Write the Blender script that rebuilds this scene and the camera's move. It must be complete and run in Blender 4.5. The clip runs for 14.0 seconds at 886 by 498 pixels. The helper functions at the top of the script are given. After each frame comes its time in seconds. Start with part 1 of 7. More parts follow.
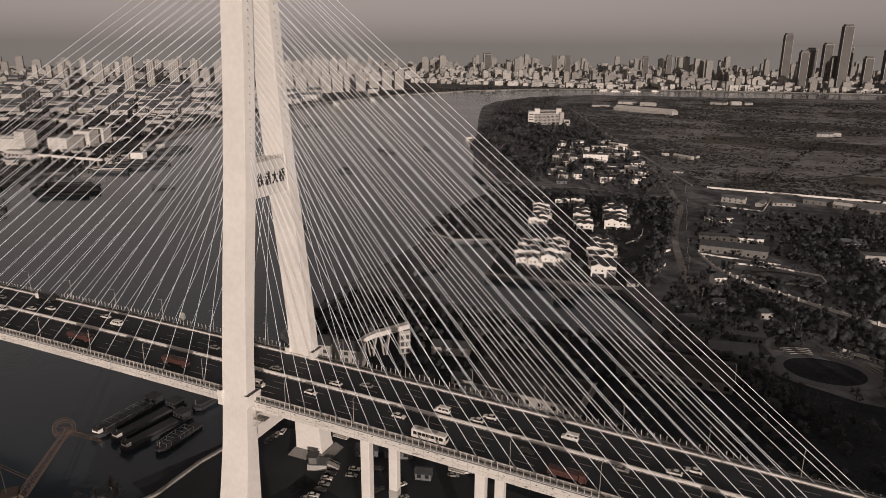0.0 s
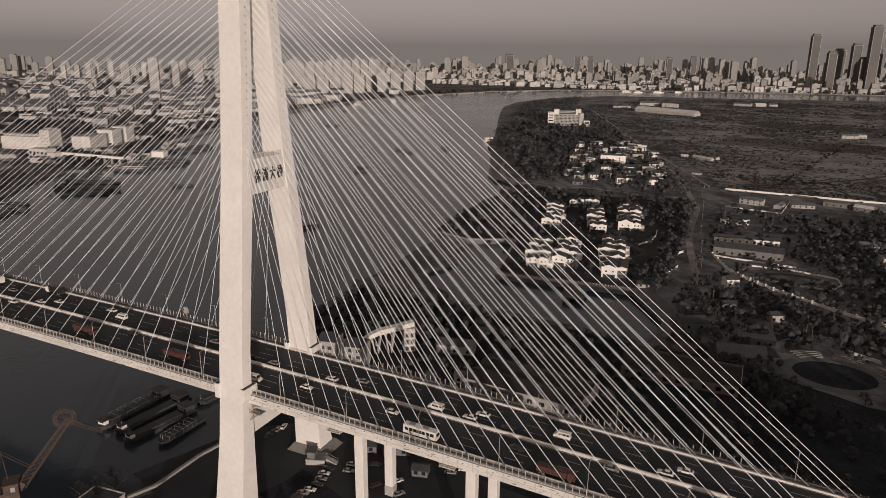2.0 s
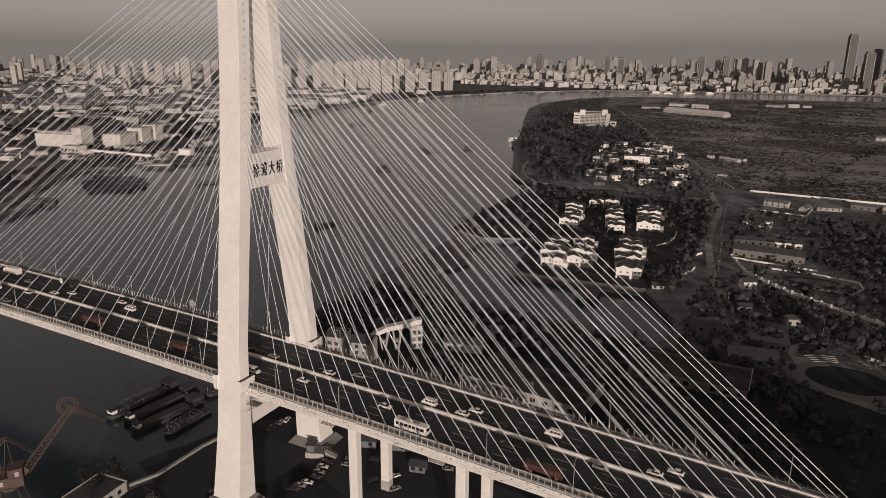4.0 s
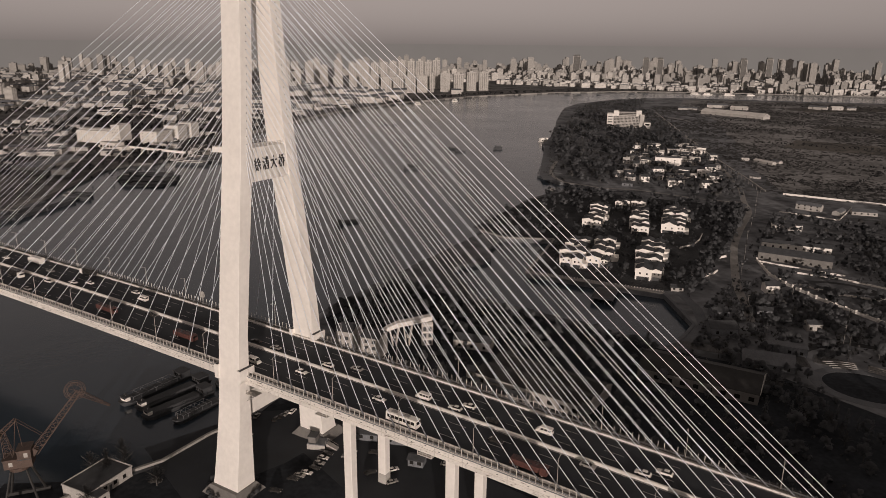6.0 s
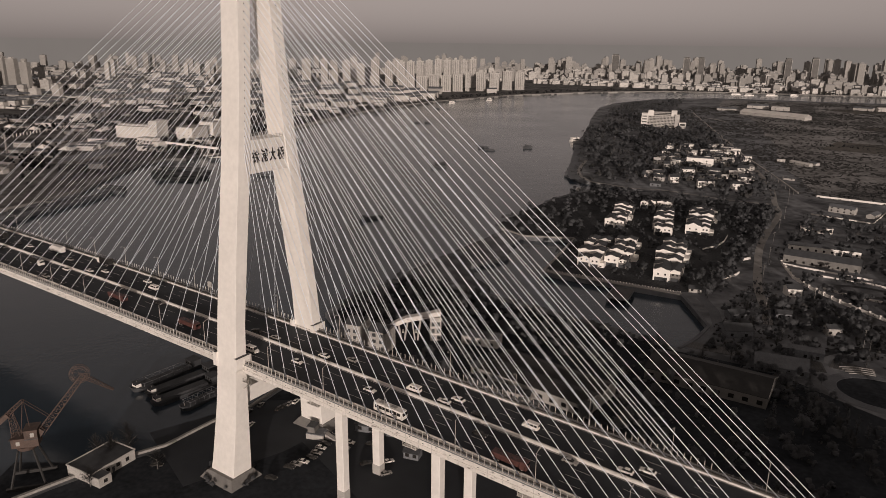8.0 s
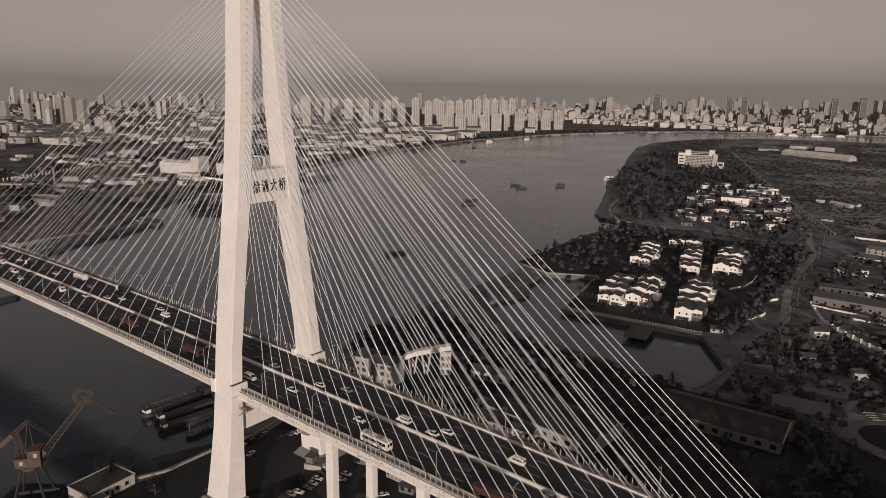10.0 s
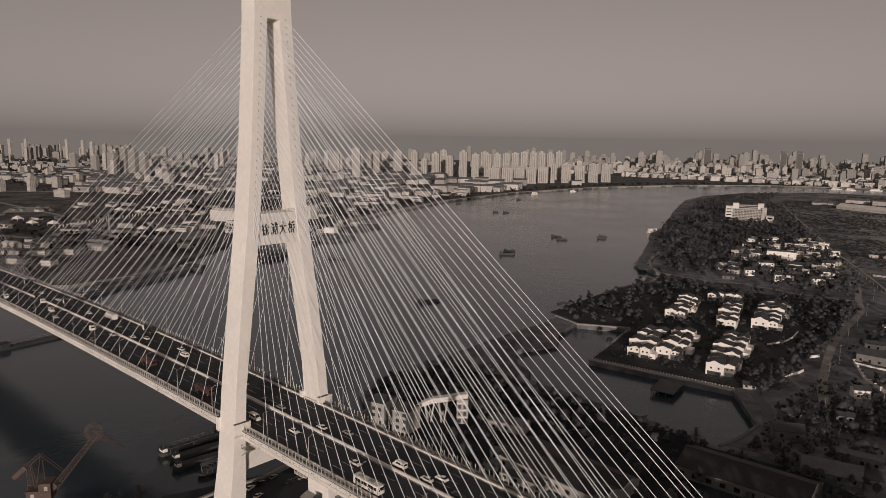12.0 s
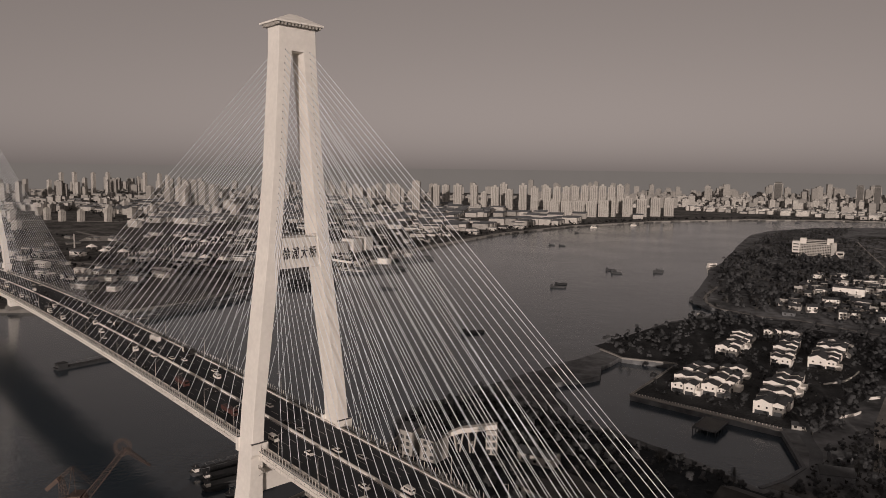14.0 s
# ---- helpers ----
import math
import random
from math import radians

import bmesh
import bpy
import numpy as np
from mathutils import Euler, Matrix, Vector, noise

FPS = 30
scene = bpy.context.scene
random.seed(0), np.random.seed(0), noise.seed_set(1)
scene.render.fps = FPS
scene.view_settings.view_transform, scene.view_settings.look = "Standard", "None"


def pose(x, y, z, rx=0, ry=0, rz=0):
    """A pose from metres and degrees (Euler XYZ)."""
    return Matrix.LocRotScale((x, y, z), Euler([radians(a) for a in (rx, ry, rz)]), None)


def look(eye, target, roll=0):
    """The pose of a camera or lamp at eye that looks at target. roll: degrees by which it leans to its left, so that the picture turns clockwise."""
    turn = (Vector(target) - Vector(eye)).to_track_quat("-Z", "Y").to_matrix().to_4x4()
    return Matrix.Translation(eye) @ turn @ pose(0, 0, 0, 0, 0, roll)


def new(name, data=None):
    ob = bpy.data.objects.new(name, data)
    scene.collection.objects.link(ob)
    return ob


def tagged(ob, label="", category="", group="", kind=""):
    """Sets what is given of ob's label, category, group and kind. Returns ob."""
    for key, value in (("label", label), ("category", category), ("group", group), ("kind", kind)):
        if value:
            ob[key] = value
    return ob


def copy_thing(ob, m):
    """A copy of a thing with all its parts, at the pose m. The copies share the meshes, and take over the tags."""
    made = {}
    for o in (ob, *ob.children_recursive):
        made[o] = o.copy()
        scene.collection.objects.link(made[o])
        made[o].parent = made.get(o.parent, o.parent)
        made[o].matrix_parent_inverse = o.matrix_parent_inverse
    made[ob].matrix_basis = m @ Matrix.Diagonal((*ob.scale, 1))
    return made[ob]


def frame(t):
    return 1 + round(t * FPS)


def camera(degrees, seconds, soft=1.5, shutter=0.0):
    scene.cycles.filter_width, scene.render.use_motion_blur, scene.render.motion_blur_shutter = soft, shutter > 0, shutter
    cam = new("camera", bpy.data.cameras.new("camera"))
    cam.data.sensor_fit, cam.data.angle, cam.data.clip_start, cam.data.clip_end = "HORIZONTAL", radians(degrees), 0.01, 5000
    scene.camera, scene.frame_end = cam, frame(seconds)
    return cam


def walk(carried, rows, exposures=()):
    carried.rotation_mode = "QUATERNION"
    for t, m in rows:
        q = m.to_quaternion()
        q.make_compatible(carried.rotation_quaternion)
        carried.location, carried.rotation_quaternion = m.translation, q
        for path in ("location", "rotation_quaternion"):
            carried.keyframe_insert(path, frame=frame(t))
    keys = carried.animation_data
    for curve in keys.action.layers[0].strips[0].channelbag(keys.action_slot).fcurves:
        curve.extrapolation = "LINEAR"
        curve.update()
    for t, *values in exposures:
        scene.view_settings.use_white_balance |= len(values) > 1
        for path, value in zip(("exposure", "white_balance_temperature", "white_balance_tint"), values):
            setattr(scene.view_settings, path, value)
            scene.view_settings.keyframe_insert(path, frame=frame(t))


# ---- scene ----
# ---- camera and its walk ----
cam = camera(64.74, 14.0, soft=0.75)
PATH = [
    (0, pose(139.17, -182.25, 160.23, 73.69, -0.50, 23.65)),
    (0.5, pose(141.21, -181.59, 160.00, 73.69, -0.52, 24.12)),
    (1, pose(143.25, -180.92, 159.77, 73.71, -0.47, 24.54)),
    (1.5, pose(145.36, -180.16, 159.47, 73.74, -0.49, 25.04)),
    (2, pose(147.47, -179.38, 159.13, 73.76, -0.50, 25.54)),
    (2.5, pose(149.77, -178.46, 158.84, 73.76, -0.51, 26.08)),
    (3, pose(152.30, -177.41, 158.53, 73.77, -0.49, 26.65)),
    (4.25, pose(159.07, -174.68, 157.79, 73.79, -0.51, 28.41)),
    (5.5, pose(166.45, -171.56, 157.03, 73.80, -0.54, 30.35)),
    (6, pose(169.50, -170.18, 156.70, 73.80, -0.58, 31.11)),
    (6.5, pose(172.64, -168.71, 156.38, 73.81, -0.58, 31.87)),
    (7, pose(175.81, -167.12, 156.05, 73.80, -0.63, 32.64)),
    (8.4, pose(185.19, -162.06, 154.92, 73.82, -0.65, 34.98)),
    (9.5, pose(192.83, -157.62, 153.92, 75.33, -0.66, 36.91)),
    (10, pose(196.32, -155.52, 153.47, 76.82, -0.68, 37.79)),
    (10.5, pose(199.86, -153.38, 152.96, 78.37, -0.68, 38.68)),
    (11, pose(203.38, -151.22, 152.42, 79.46, -0.68, 39.70)),
    (11.5, pose(206.79, -148.91, 151.86, 80.24, -0.72, 40.82)),
    (12, pose(210.15, -146.48, 151.31, 81.01, -0.76, 41.98)),
    (12.5, pose(213.49, -143.97, 150.77, 81.76, -0.79, 43.26)),
    (13, pose(216.76, -141.39, 150.21, 82.38, -0.79, 44.56)),
    (13.5, pose(220.04, -138.66, 149.64, 83.05, -0.77, 45.93)),
    (14, pose(223.28, -135.91, 149.01, 83.69, -0.75, 47.19)),
]
walk(cam, PATH, [(0.0, -0.14, 6950, 18), (9.0, -0.12, 6950, 18), (14.0, -0.33, 6950, 18)])

# ---- world, sun, exposure ----
SUN_AZ = radians(-53)      # where the low sun stands, seen from above, from +x
SUN_EL = radians(6.3)
world = bpy.data.worlds.new("world")
scene.world = world
world.use_nodes = True
wn, wl = world.node_tree.nodes, world.node_tree.links
wn.clear()
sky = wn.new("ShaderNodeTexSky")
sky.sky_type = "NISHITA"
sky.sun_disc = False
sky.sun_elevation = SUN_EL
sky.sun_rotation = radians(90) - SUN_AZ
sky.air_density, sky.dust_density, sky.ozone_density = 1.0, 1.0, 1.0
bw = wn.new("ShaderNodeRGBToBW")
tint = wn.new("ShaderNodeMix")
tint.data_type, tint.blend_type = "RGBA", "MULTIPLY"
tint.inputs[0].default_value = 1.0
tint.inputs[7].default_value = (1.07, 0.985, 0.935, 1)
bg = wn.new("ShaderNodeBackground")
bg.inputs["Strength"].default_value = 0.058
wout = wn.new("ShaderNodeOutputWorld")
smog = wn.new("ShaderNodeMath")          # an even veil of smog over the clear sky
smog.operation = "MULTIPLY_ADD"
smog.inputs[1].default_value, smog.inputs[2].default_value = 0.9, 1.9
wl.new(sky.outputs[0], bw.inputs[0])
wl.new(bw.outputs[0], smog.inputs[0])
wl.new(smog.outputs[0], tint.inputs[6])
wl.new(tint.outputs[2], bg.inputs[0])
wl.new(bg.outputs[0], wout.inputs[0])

sun = new("sun", bpy.data.lights.new("sun", "SUN"))
sun.data.energy, sun.data.angle, sun.data.color = 2.95, radians(0.6), (1.0, 0.93, 0.86)
sd = Vector((math.cos(SUN_AZ) * math.cos(SUN_EL), math.sin(SUN_AZ) * math.cos(SUN_EL), math.sin(SUN_EL)))
sun.matrix_world = look(sd * 800, (0, 0, 0))
scene.view_settings.exposure = 0.0

# ---- materials ----
def material(name, rough=0.8, metal=0.0):
    m = bpy.data.materials.new(name)
    m.use_nodes = True
    b = m.node_tree.nodes["Principled BSDF"]
    b.inputs["Roughness"].default_value, b.inputs["Metallic"].default_value = rough, metal
    return m, m.node_tree.nodes, m.node_tree.links, b


def warm(g, k=1.0):
    return (g * (1 + 0.06 * k), g, g * (1 - 0.08 * k), 1)


def mottled(name, dark, light, scale, fine, rough=0.85, bump=0.0, k=1.0, metal=0.0, vary=0.0, space="Object", spec=0.5, edge=0.16):
    """Two noises, a broad and a fine one, between a dark and a light tone, with relief."""
    m, n, l, b = material(name, rough, metal)
    b.inputs["Specular IOR Level"].default_value = spec
    co = n.new("ShaderNodeTexCoord")
    geo = n.new("ShaderNodeNewGeometry")
    src = co.outputs["Object"] if space == "Object" else geo.outputs["Position"]
    a, c = n.new("ShaderNodeTexNoise"), n.new("ShaderNodeTexNoise")
    a.inputs["Scale"].default_value, c.inputs["Scale"].default_value = scale, fine
    a.inputs["Detail"].default_value, c.inputs["Detail"].default_value = 5, 4
    l.new(src, a.inputs["Vector"]), l.new(src, c.inputs["Vector"])
    mix = n.new("ShaderNodeMix")
    mix.inputs[0].default_value = 0.45
    l.new(a.outputs[0], mix.inputs[2]), l.new(c.outputs[0], mix.inputs[3])
    ramp = n.new("ShaderNodeValToRGB")
    ramp.color_ramp.elements[0].position, ramp.color_ramp.elements[1].position = 0.5 - edge, 0.5 + edge
    ramp.color_ramp.elements[0].color, ramp.color_ramp.elements[1].color = warm(dark, k), warm(light, k)
    l.new(mix.outputs[0], ramp.inputs[0])
    out = ramp.outputs[0]
    if vary:
        info = n.new("ShaderNodeObjectInfo")
        isl = n.new("ShaderNodeNewGeometry")
        add = n.new("ShaderNodeMath")
        add.operation = "ADD"
        l.new(info.outputs["Random"], add.inputs[0]), l.new(isl.outputs["Random Per Island"], add.inputs[1])
        rng = n.new("ShaderNodeMapRange")
        rng.inputs[1].default_value, rng.inputs[2].default_value = 0, 2
        rng.inputs[3].default_value, rng.inputs[4].default_value = 1 - vary, 1 + vary
        l.new(add.outputs[0], rng.inputs[0])
        hsv = n.new("ShaderNodeHueSaturation")
        l.new(rng.outputs[0], hsv.inputs["Value"]), l.new(out, hsv.inputs["Color"])
        out = hsv.outputs[0]
    l.new(out, b.inputs["Base Color"])
    if bump:
        bp = n.new("ShaderNodeBump")
        bp.inputs["Strength"].default_value, bp.inputs["Distance"].default_value = 0.6, bump
        l.new(c.outputs[0], bp.inputs["Height"]), l.new(bp.outputs[0], b.inputs["Normal"])
    return m


def facade(name, wall, glass, du=3.4, dv=3.0, fu=0.5, fv=0.5, vary=0.35):
    """A far facade: a wall with rows of darker, glossier windows, three metres a storey."""
    m, n, l, b = material(name, 0.75)
    geo = n.new("ShaderNodeNewGeometry")
    sep = n.new("ShaderNodeSeparateXYZ")
    l.new(geo.outputs["Position"], sep.inputs[0])

    def math_node(op, x, y):
        q = n.new("ShaderNodeMath")
        q.operation = op
        for i, s in enumerate((x, y)):
            if isinstance(s, (int, float)):
                q.inputs[i].default_value = s
            elif s is not None:
                l.new(s, q.inputs[i])
        return q.outputs[0]

    u = math_node("ADD", math_node("MULTIPLY", sep.outputs[0], 0.93), math_node("MULTIPLY", sep.outputs[1], 1.0))
    wu = math_node("LESS_THAN", math_node("FRACT", math_node("DIVIDE", u, du), None), fu)
    wv = math_node("LESS_THAN", math_node("FRACT", math_node("DIVIDE", sep.outputs[2], dv), None), fv)
    w = math_node("MULTIPLY", wu, wv)
    sepn = n.new("ShaderNodeSeparateXYZ")
    l.new(geo.outputs["Normal"], sepn.inputs[0])
    side = math_node("LESS_THAN", math_node("ABSOLUTE", sepn.outputs[2], None), 0.5)
    w = math_node("MULTIPLY", w, side)
    noise_t = n.new("ShaderNodeTexNoise")
    noise_t.inputs["Scale"].default_value = 0.03
    l.new(geo.outputs["Position"], noise_t.inputs["Vector"])
    info = n.new("ShaderNodeObjectInfo")
    tone = math_node("ADD", geo.outputs["Random Per Island"], math_node("MULTIPLY", noise_t.outputs[0], 0.6))
    tone = math_node("ADD", tone, math_node("MULTIPLY", info.outputs["Random"], 0.5))
    rng = n.new("ShaderNodeMapRange")
    rng.inputs[1].default_value, rng.inputs[2].default_value = 0.2, 1.6
    rng.inputs[3].default_value, rng.inputs[4].default_value = 1 - vary, 1 + vary * 0.6
    l.new(tone, rng.inputs[0])
    mix = n.new("ShaderNodeMix")
    mix.data_type = "RGBA"
    mix.inputs[6].default_value, mix.inputs[7].default_value = warm(wall), warm(glass)
    l.new(w, mix.inputs[0])
    hsv = n.new("ShaderNodeHueSaturation")
    l.new(rng.outputs[0], hsv.inputs["Value"]), l.new(mix.outputs[2], hsv.inputs["Color"])
    l.new(hsv.outputs[0], b.inputs["Base Color"])
    return m


M = dict(
    plain=mottled("dry_grassland", 0.12, 0.36, 0.011, 0.16, 0.95, 0.6, 0.5, space="World", spec=0.1, edge=0.13),
    cityland=mottled("city_ground", 0.05, 0.17, 0.015, 0.09, 0.95, 0.2, 0.7, space="World", spec=0.15, edge=0.1),
    pylon=mottled("painted_concrete", 0.70, 0.82, 0.06, 0.6, 0.6, 0.0, 0.9),
    girder=mottled("weathered_concrete", 0.50, 0.76, 0.10, 1.1, 0.8, 0.03, edge=0.22),
    concrete=mottled("concrete", 0.30, 0.45, 0.15, 2.0, 0.85, 0.03),
    asphalt=mottled("asphalt", 0.018, 0.036, 0.08, 3.0, 0.8, 0.01, k=-2.0),
    lane=mottled("road_paint", 0.45, 0.65, 0.6, 4.0, 0.6),
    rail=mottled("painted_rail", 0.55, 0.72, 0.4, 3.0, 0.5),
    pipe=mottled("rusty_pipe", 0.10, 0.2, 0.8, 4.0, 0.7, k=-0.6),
    cable=mottled("cable_sheath", 0.74, 0.84, 0.3, 2.0, 0.45, k=-0.8),
    dark=mottled("dark_fixture", 0.03, 0.06, 0.5, 4.0, 0.6, k=-0.6),
    steel=mottled("galvanised_steel", 0.35, 0.5, 0.6, 5.0, 0.45, metal=0.5),
    letter=mottled("dark_lettering", 0.015, 0.03, 0.4, 3.0, 0.5),
    rust=mottled("rusted_steel", 0.055, 0.15, 0.5, 3.0, 0.7, k=3.0),
    white=mottled("white_plaster", 0.70, 0.84, 0.2, 2.0, 0.8),
    offwhite=mottled("aged_plaster", 0.27, 0.44, 0.15, 1.5, 0.85, vary=0.2),
    tile=mottled("dark_roof_tile", 0.035, 0.075, 0.3, 3.5, 0.7, 0.05, k=-0.6),
    metalroof=mottled("sheet_roof", 0.08, 0.16, 0.1, 1.2, 0.6, vary=0.3, k=-0.6),
    paleroof=mottled("pale_sheet_roof", 0.50, 0.68, 0.08, 1.0, 0.6),
    glass=mottled("window_glass", 0.015, 0.03, 0.5, 2.0, 0.12),
    land=mottled("scrub_ground", 0.09, 0.25, 0.020, 0.11, 0.95, 0.25, -0.3, space="World", spec=0.15, edge=0.1),
    field=mottled("rough_field", 0.08, 0.17, 0.012, 0.16, 0.95, 0.3, 1.5, space="World", spec=0.15),
    dirt=mottled("packed_dirt", 0.045, 0.085, 0.06, 0.8, 0.95, 0.05, 0.0, spec=0.15),
    paving=mottled("paving", 0.10, 0.17, 0.1, 1.3, 0.9, 0.02, k=-0.6),
    quay=mottled("quay_stone", 0.20, 0.34, 0.1, 1.2, 0.9, 0.04),
    # weedy soil with shade put into its very dark tone
    under=mottled("shaded_weedy_soil", 0.018, 0.05, 0.05, 0.5, 0.95, 0.2, -1.5, space="World", spec=0.1),
    # garden ground with tree and villa shade put into the tone
    lawn=mottled("shaded_garden_ground", 0.03, 0.085, 0.06, 0.6, 0.95, 0.2, -0.3, space="World", spec=0.1),
    boards=mottled("weathered_boards", 0.07, 0.12, 0.2, 2.5, 0.85, 0.01, k=0.5, vary=0.35),
    railpipe=mottled("rusted_pipe_run", 0.035, 0.085, 0.5, 4.0, 0.8, k=2.0),
    near_black=mottled("near_black_tone", 0.012, 0.025, 0.4, 3.0, 0.7),
    bark=mottled("bark", 0.05, 0.10, 1.0, 6.0, 0.95),
    leaf=mottled("foliage", 0.095, 0.215, 0.09, 1.6, 0.9, 0.0, -0.4, vary=0.3, spec=0.1),
    bare=mottled("bare_twigs", 0.075, 0.17, 0.1, 1.8, 0.95, 0.0, 0.4, vary=0.28, spec=0.1),
    farleaf=mottled("far_foliage", 0.03, 0.085, 0.02, 0.12, 0.95, 0.0, -0.2, vary=0.35, space="World", spec=0.1),
    hull=mottled("barge_hull", 0.03, 0.07, 0.2, 1.5, 0.7, k=-0.6),
    deckpaint=mottled("hatch_cover", 0.10, 0.18, 0.2, 2.0, 0.6),
    tyre=mottled("tyre_rubber", 0.015, 0.025, 1.0, 6.0, 0.9),
    carwhite=mottled("white_car_paint", 0.70, 0.80, 0.5, 2.0, 0.25),
    carsilver=mottled("silver_car_paint", 0.30, 0.38, 0.5, 2.0, 0.3, metal=0.4),
    cardark=mottled("dark_car_paint", 0.02, 0.04, 0.5, 2.0, 0.25),
    carred=mottled("red_truck_paint", 0.06, 0.10, 0.5, 2.0, 0.5, k=5.0),
    lampglass=mottled("lamp_lens", 0.55, 0.7, 2.0, 9.0, 0.2),
    flats=facade("pale_flats", 0.41, 0.18, vary=0.22),
    # wall and window tones set close together to imitate distance haze
    flatsb=facade("hazed_grey_flats", 0.27, 0.18, 3.0, 3.0, 0.55, 0.5, 0.25),
    brick=mottled("grey_brick", 0.13, 0.20, 0.3, 3.0, 0.85, 0.02),
    office=facade("glass_office", 0.13, 0.07, 2.0, 3.6, 0.75, 0.7),
    lowrise=facade("low_houses", 0.42, 0.12, 4.0, 3.2, 0.4, 0.45, 0.5),
)
# rain stains on the girder's concrete
n, l = M["girder"].node_tree.nodes, M["girder"].node_tree.links
b = n["Principled BSDF"]
co, mp, no, rp, mx = n.new("ShaderNodeTexCoord"), n.new("ShaderNodeMapping"), n.new("ShaderNodeTexNoise"), n.new("ShaderNodeValToRGB"), n.new("ShaderNodeMix")
mp.inputs["Scale"].default_value = (0.45, 0.45, 1.3)
no.inputs["Scale"].default_value, no.inputs["Detail"].default_value = 1.0, 9
rp.color_ramp.elements[0].position, rp.color_ramp.elements[1].position = 0.60, 0.70
rp.color_ramp.elements[0].color, rp.color_ramp.elements[1].color = (1, 1, 1, 1), (0.34, 0.31, 0.28, 1)
mx.data_type, mx.blend_type = "RGBA", "MULTIPLY"
mx.inputs[0].default_value = 1.0
l.new(co.outputs["Object"], mp.inputs[0]), l.new(mp.outputs[0], no.inputs["Vector"]), l.new(no.outputs[0], rp.inputs[0])
l.new(b.inputs["Base Color"].links[0].from_socket, mx.inputs[6]), l.new(rp.outputs[0], mx.inputs[7]), l.new(mx.outputs[2], b.inputs["Base Color"])
# reds that the warm greys cannot give
for key, lo, hi in (("carred", (0.07, 0.03, 0.025, 1), (0.12, 0.05, 0.042, 1)), ("rust", (0.05, 0.033, 0.026, 1), (0.105, 0.066, 0.05, 1))):
    cr = [q for q in M[key].node_tree.nodes if q.type == "VALTORGB"][0].color_ramp
    cr.elements[0].color, cr.elements[1].color = lo, hi
# leaves let part of the light through
for key in ("leaf", "bare", "farleaf"):
    n, l = M[key].node_tree.nodes, M[key].node_tree.links
    b = n["Principled BSDF"]
    thru, both = n.new("ShaderNodeBsdfTranslucent"), n.new("ShaderNodeMixShader")
    both.inputs[0].default_value = 0.52
    l.new(b.inputs["Base Color"].links[0].from_socket, thru.inputs[0])
    l.new(b.outputs[0], both.inputs[1]), l.new(thru.outputs[0], both.inputs[2]), l.new(both.outputs[0], n["Material Output"].inputs[0])
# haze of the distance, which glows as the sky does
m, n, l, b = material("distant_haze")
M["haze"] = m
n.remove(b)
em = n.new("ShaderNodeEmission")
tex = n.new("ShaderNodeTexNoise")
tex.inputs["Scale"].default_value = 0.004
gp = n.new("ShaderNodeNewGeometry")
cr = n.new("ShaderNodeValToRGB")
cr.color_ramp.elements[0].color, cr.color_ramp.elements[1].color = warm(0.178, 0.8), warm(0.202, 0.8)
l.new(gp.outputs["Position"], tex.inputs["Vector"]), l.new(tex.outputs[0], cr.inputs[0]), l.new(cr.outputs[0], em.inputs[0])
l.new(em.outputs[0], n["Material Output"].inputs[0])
# river water: dark, glossy, with small ripples
m, n, l, b = material("river_water", 0.16)
M["water"] = m
b.inputs["Base Color"].default_value = (0.042, 0.058, 0.074, 1)
b.inputs["Specular Tint"].default_value = (0.93, 1.0, 1.07, 1)
b.inputs["IOR"].default_value = 1.5
co = n.new("ShaderNodeNewGeometry")
w1, w2, w3 = (n.new("ShaderNodeTexNoise") for _ in range(3))
w1.inputs["Scale"].default_value, w2.inputs["Scale"].default_value, w3.inputs["Scale"].default_value = 0.35, 0.05, 0.006
w1.inputs["Detail"].default_value, w2.inputs["Detail"].default_value = 4, 3
for w in (w1, w2, w3):
    l.new(co.outputs["Position"], w.inputs["Vector"])
ad = n.new("ShaderNodeMath")
ad.operation = "MULTIPLY_ADD"
ad.inputs[1].default_value = 3.0
l.new(w2.outputs[0], ad.inputs[0]), l.new(w1.outputs[0], ad.inputs[2])
bp = n.new("ShaderNodeBump")
bp.inputs["Strength"].default_value, bp.inputs["Distance"].default_value = 0.18, 0.4
l.new(ad.outputs[0], bp.inputs["Height"]), l.new(bp.outputs[0], b.inputs["Normal"])
rr = n.new("ShaderNodeMapRange")
rr.inputs[1].default_value, rr.inputs[2].default_value, rr.inputs[3].default_value, rr.inputs[4].default_value = 0.35, 0.65, 0.14, 0.19
l.new(w3.outputs[0], rr.inputs[0]), l.new(rr.outputs[0], b.inputs["Roughness"])


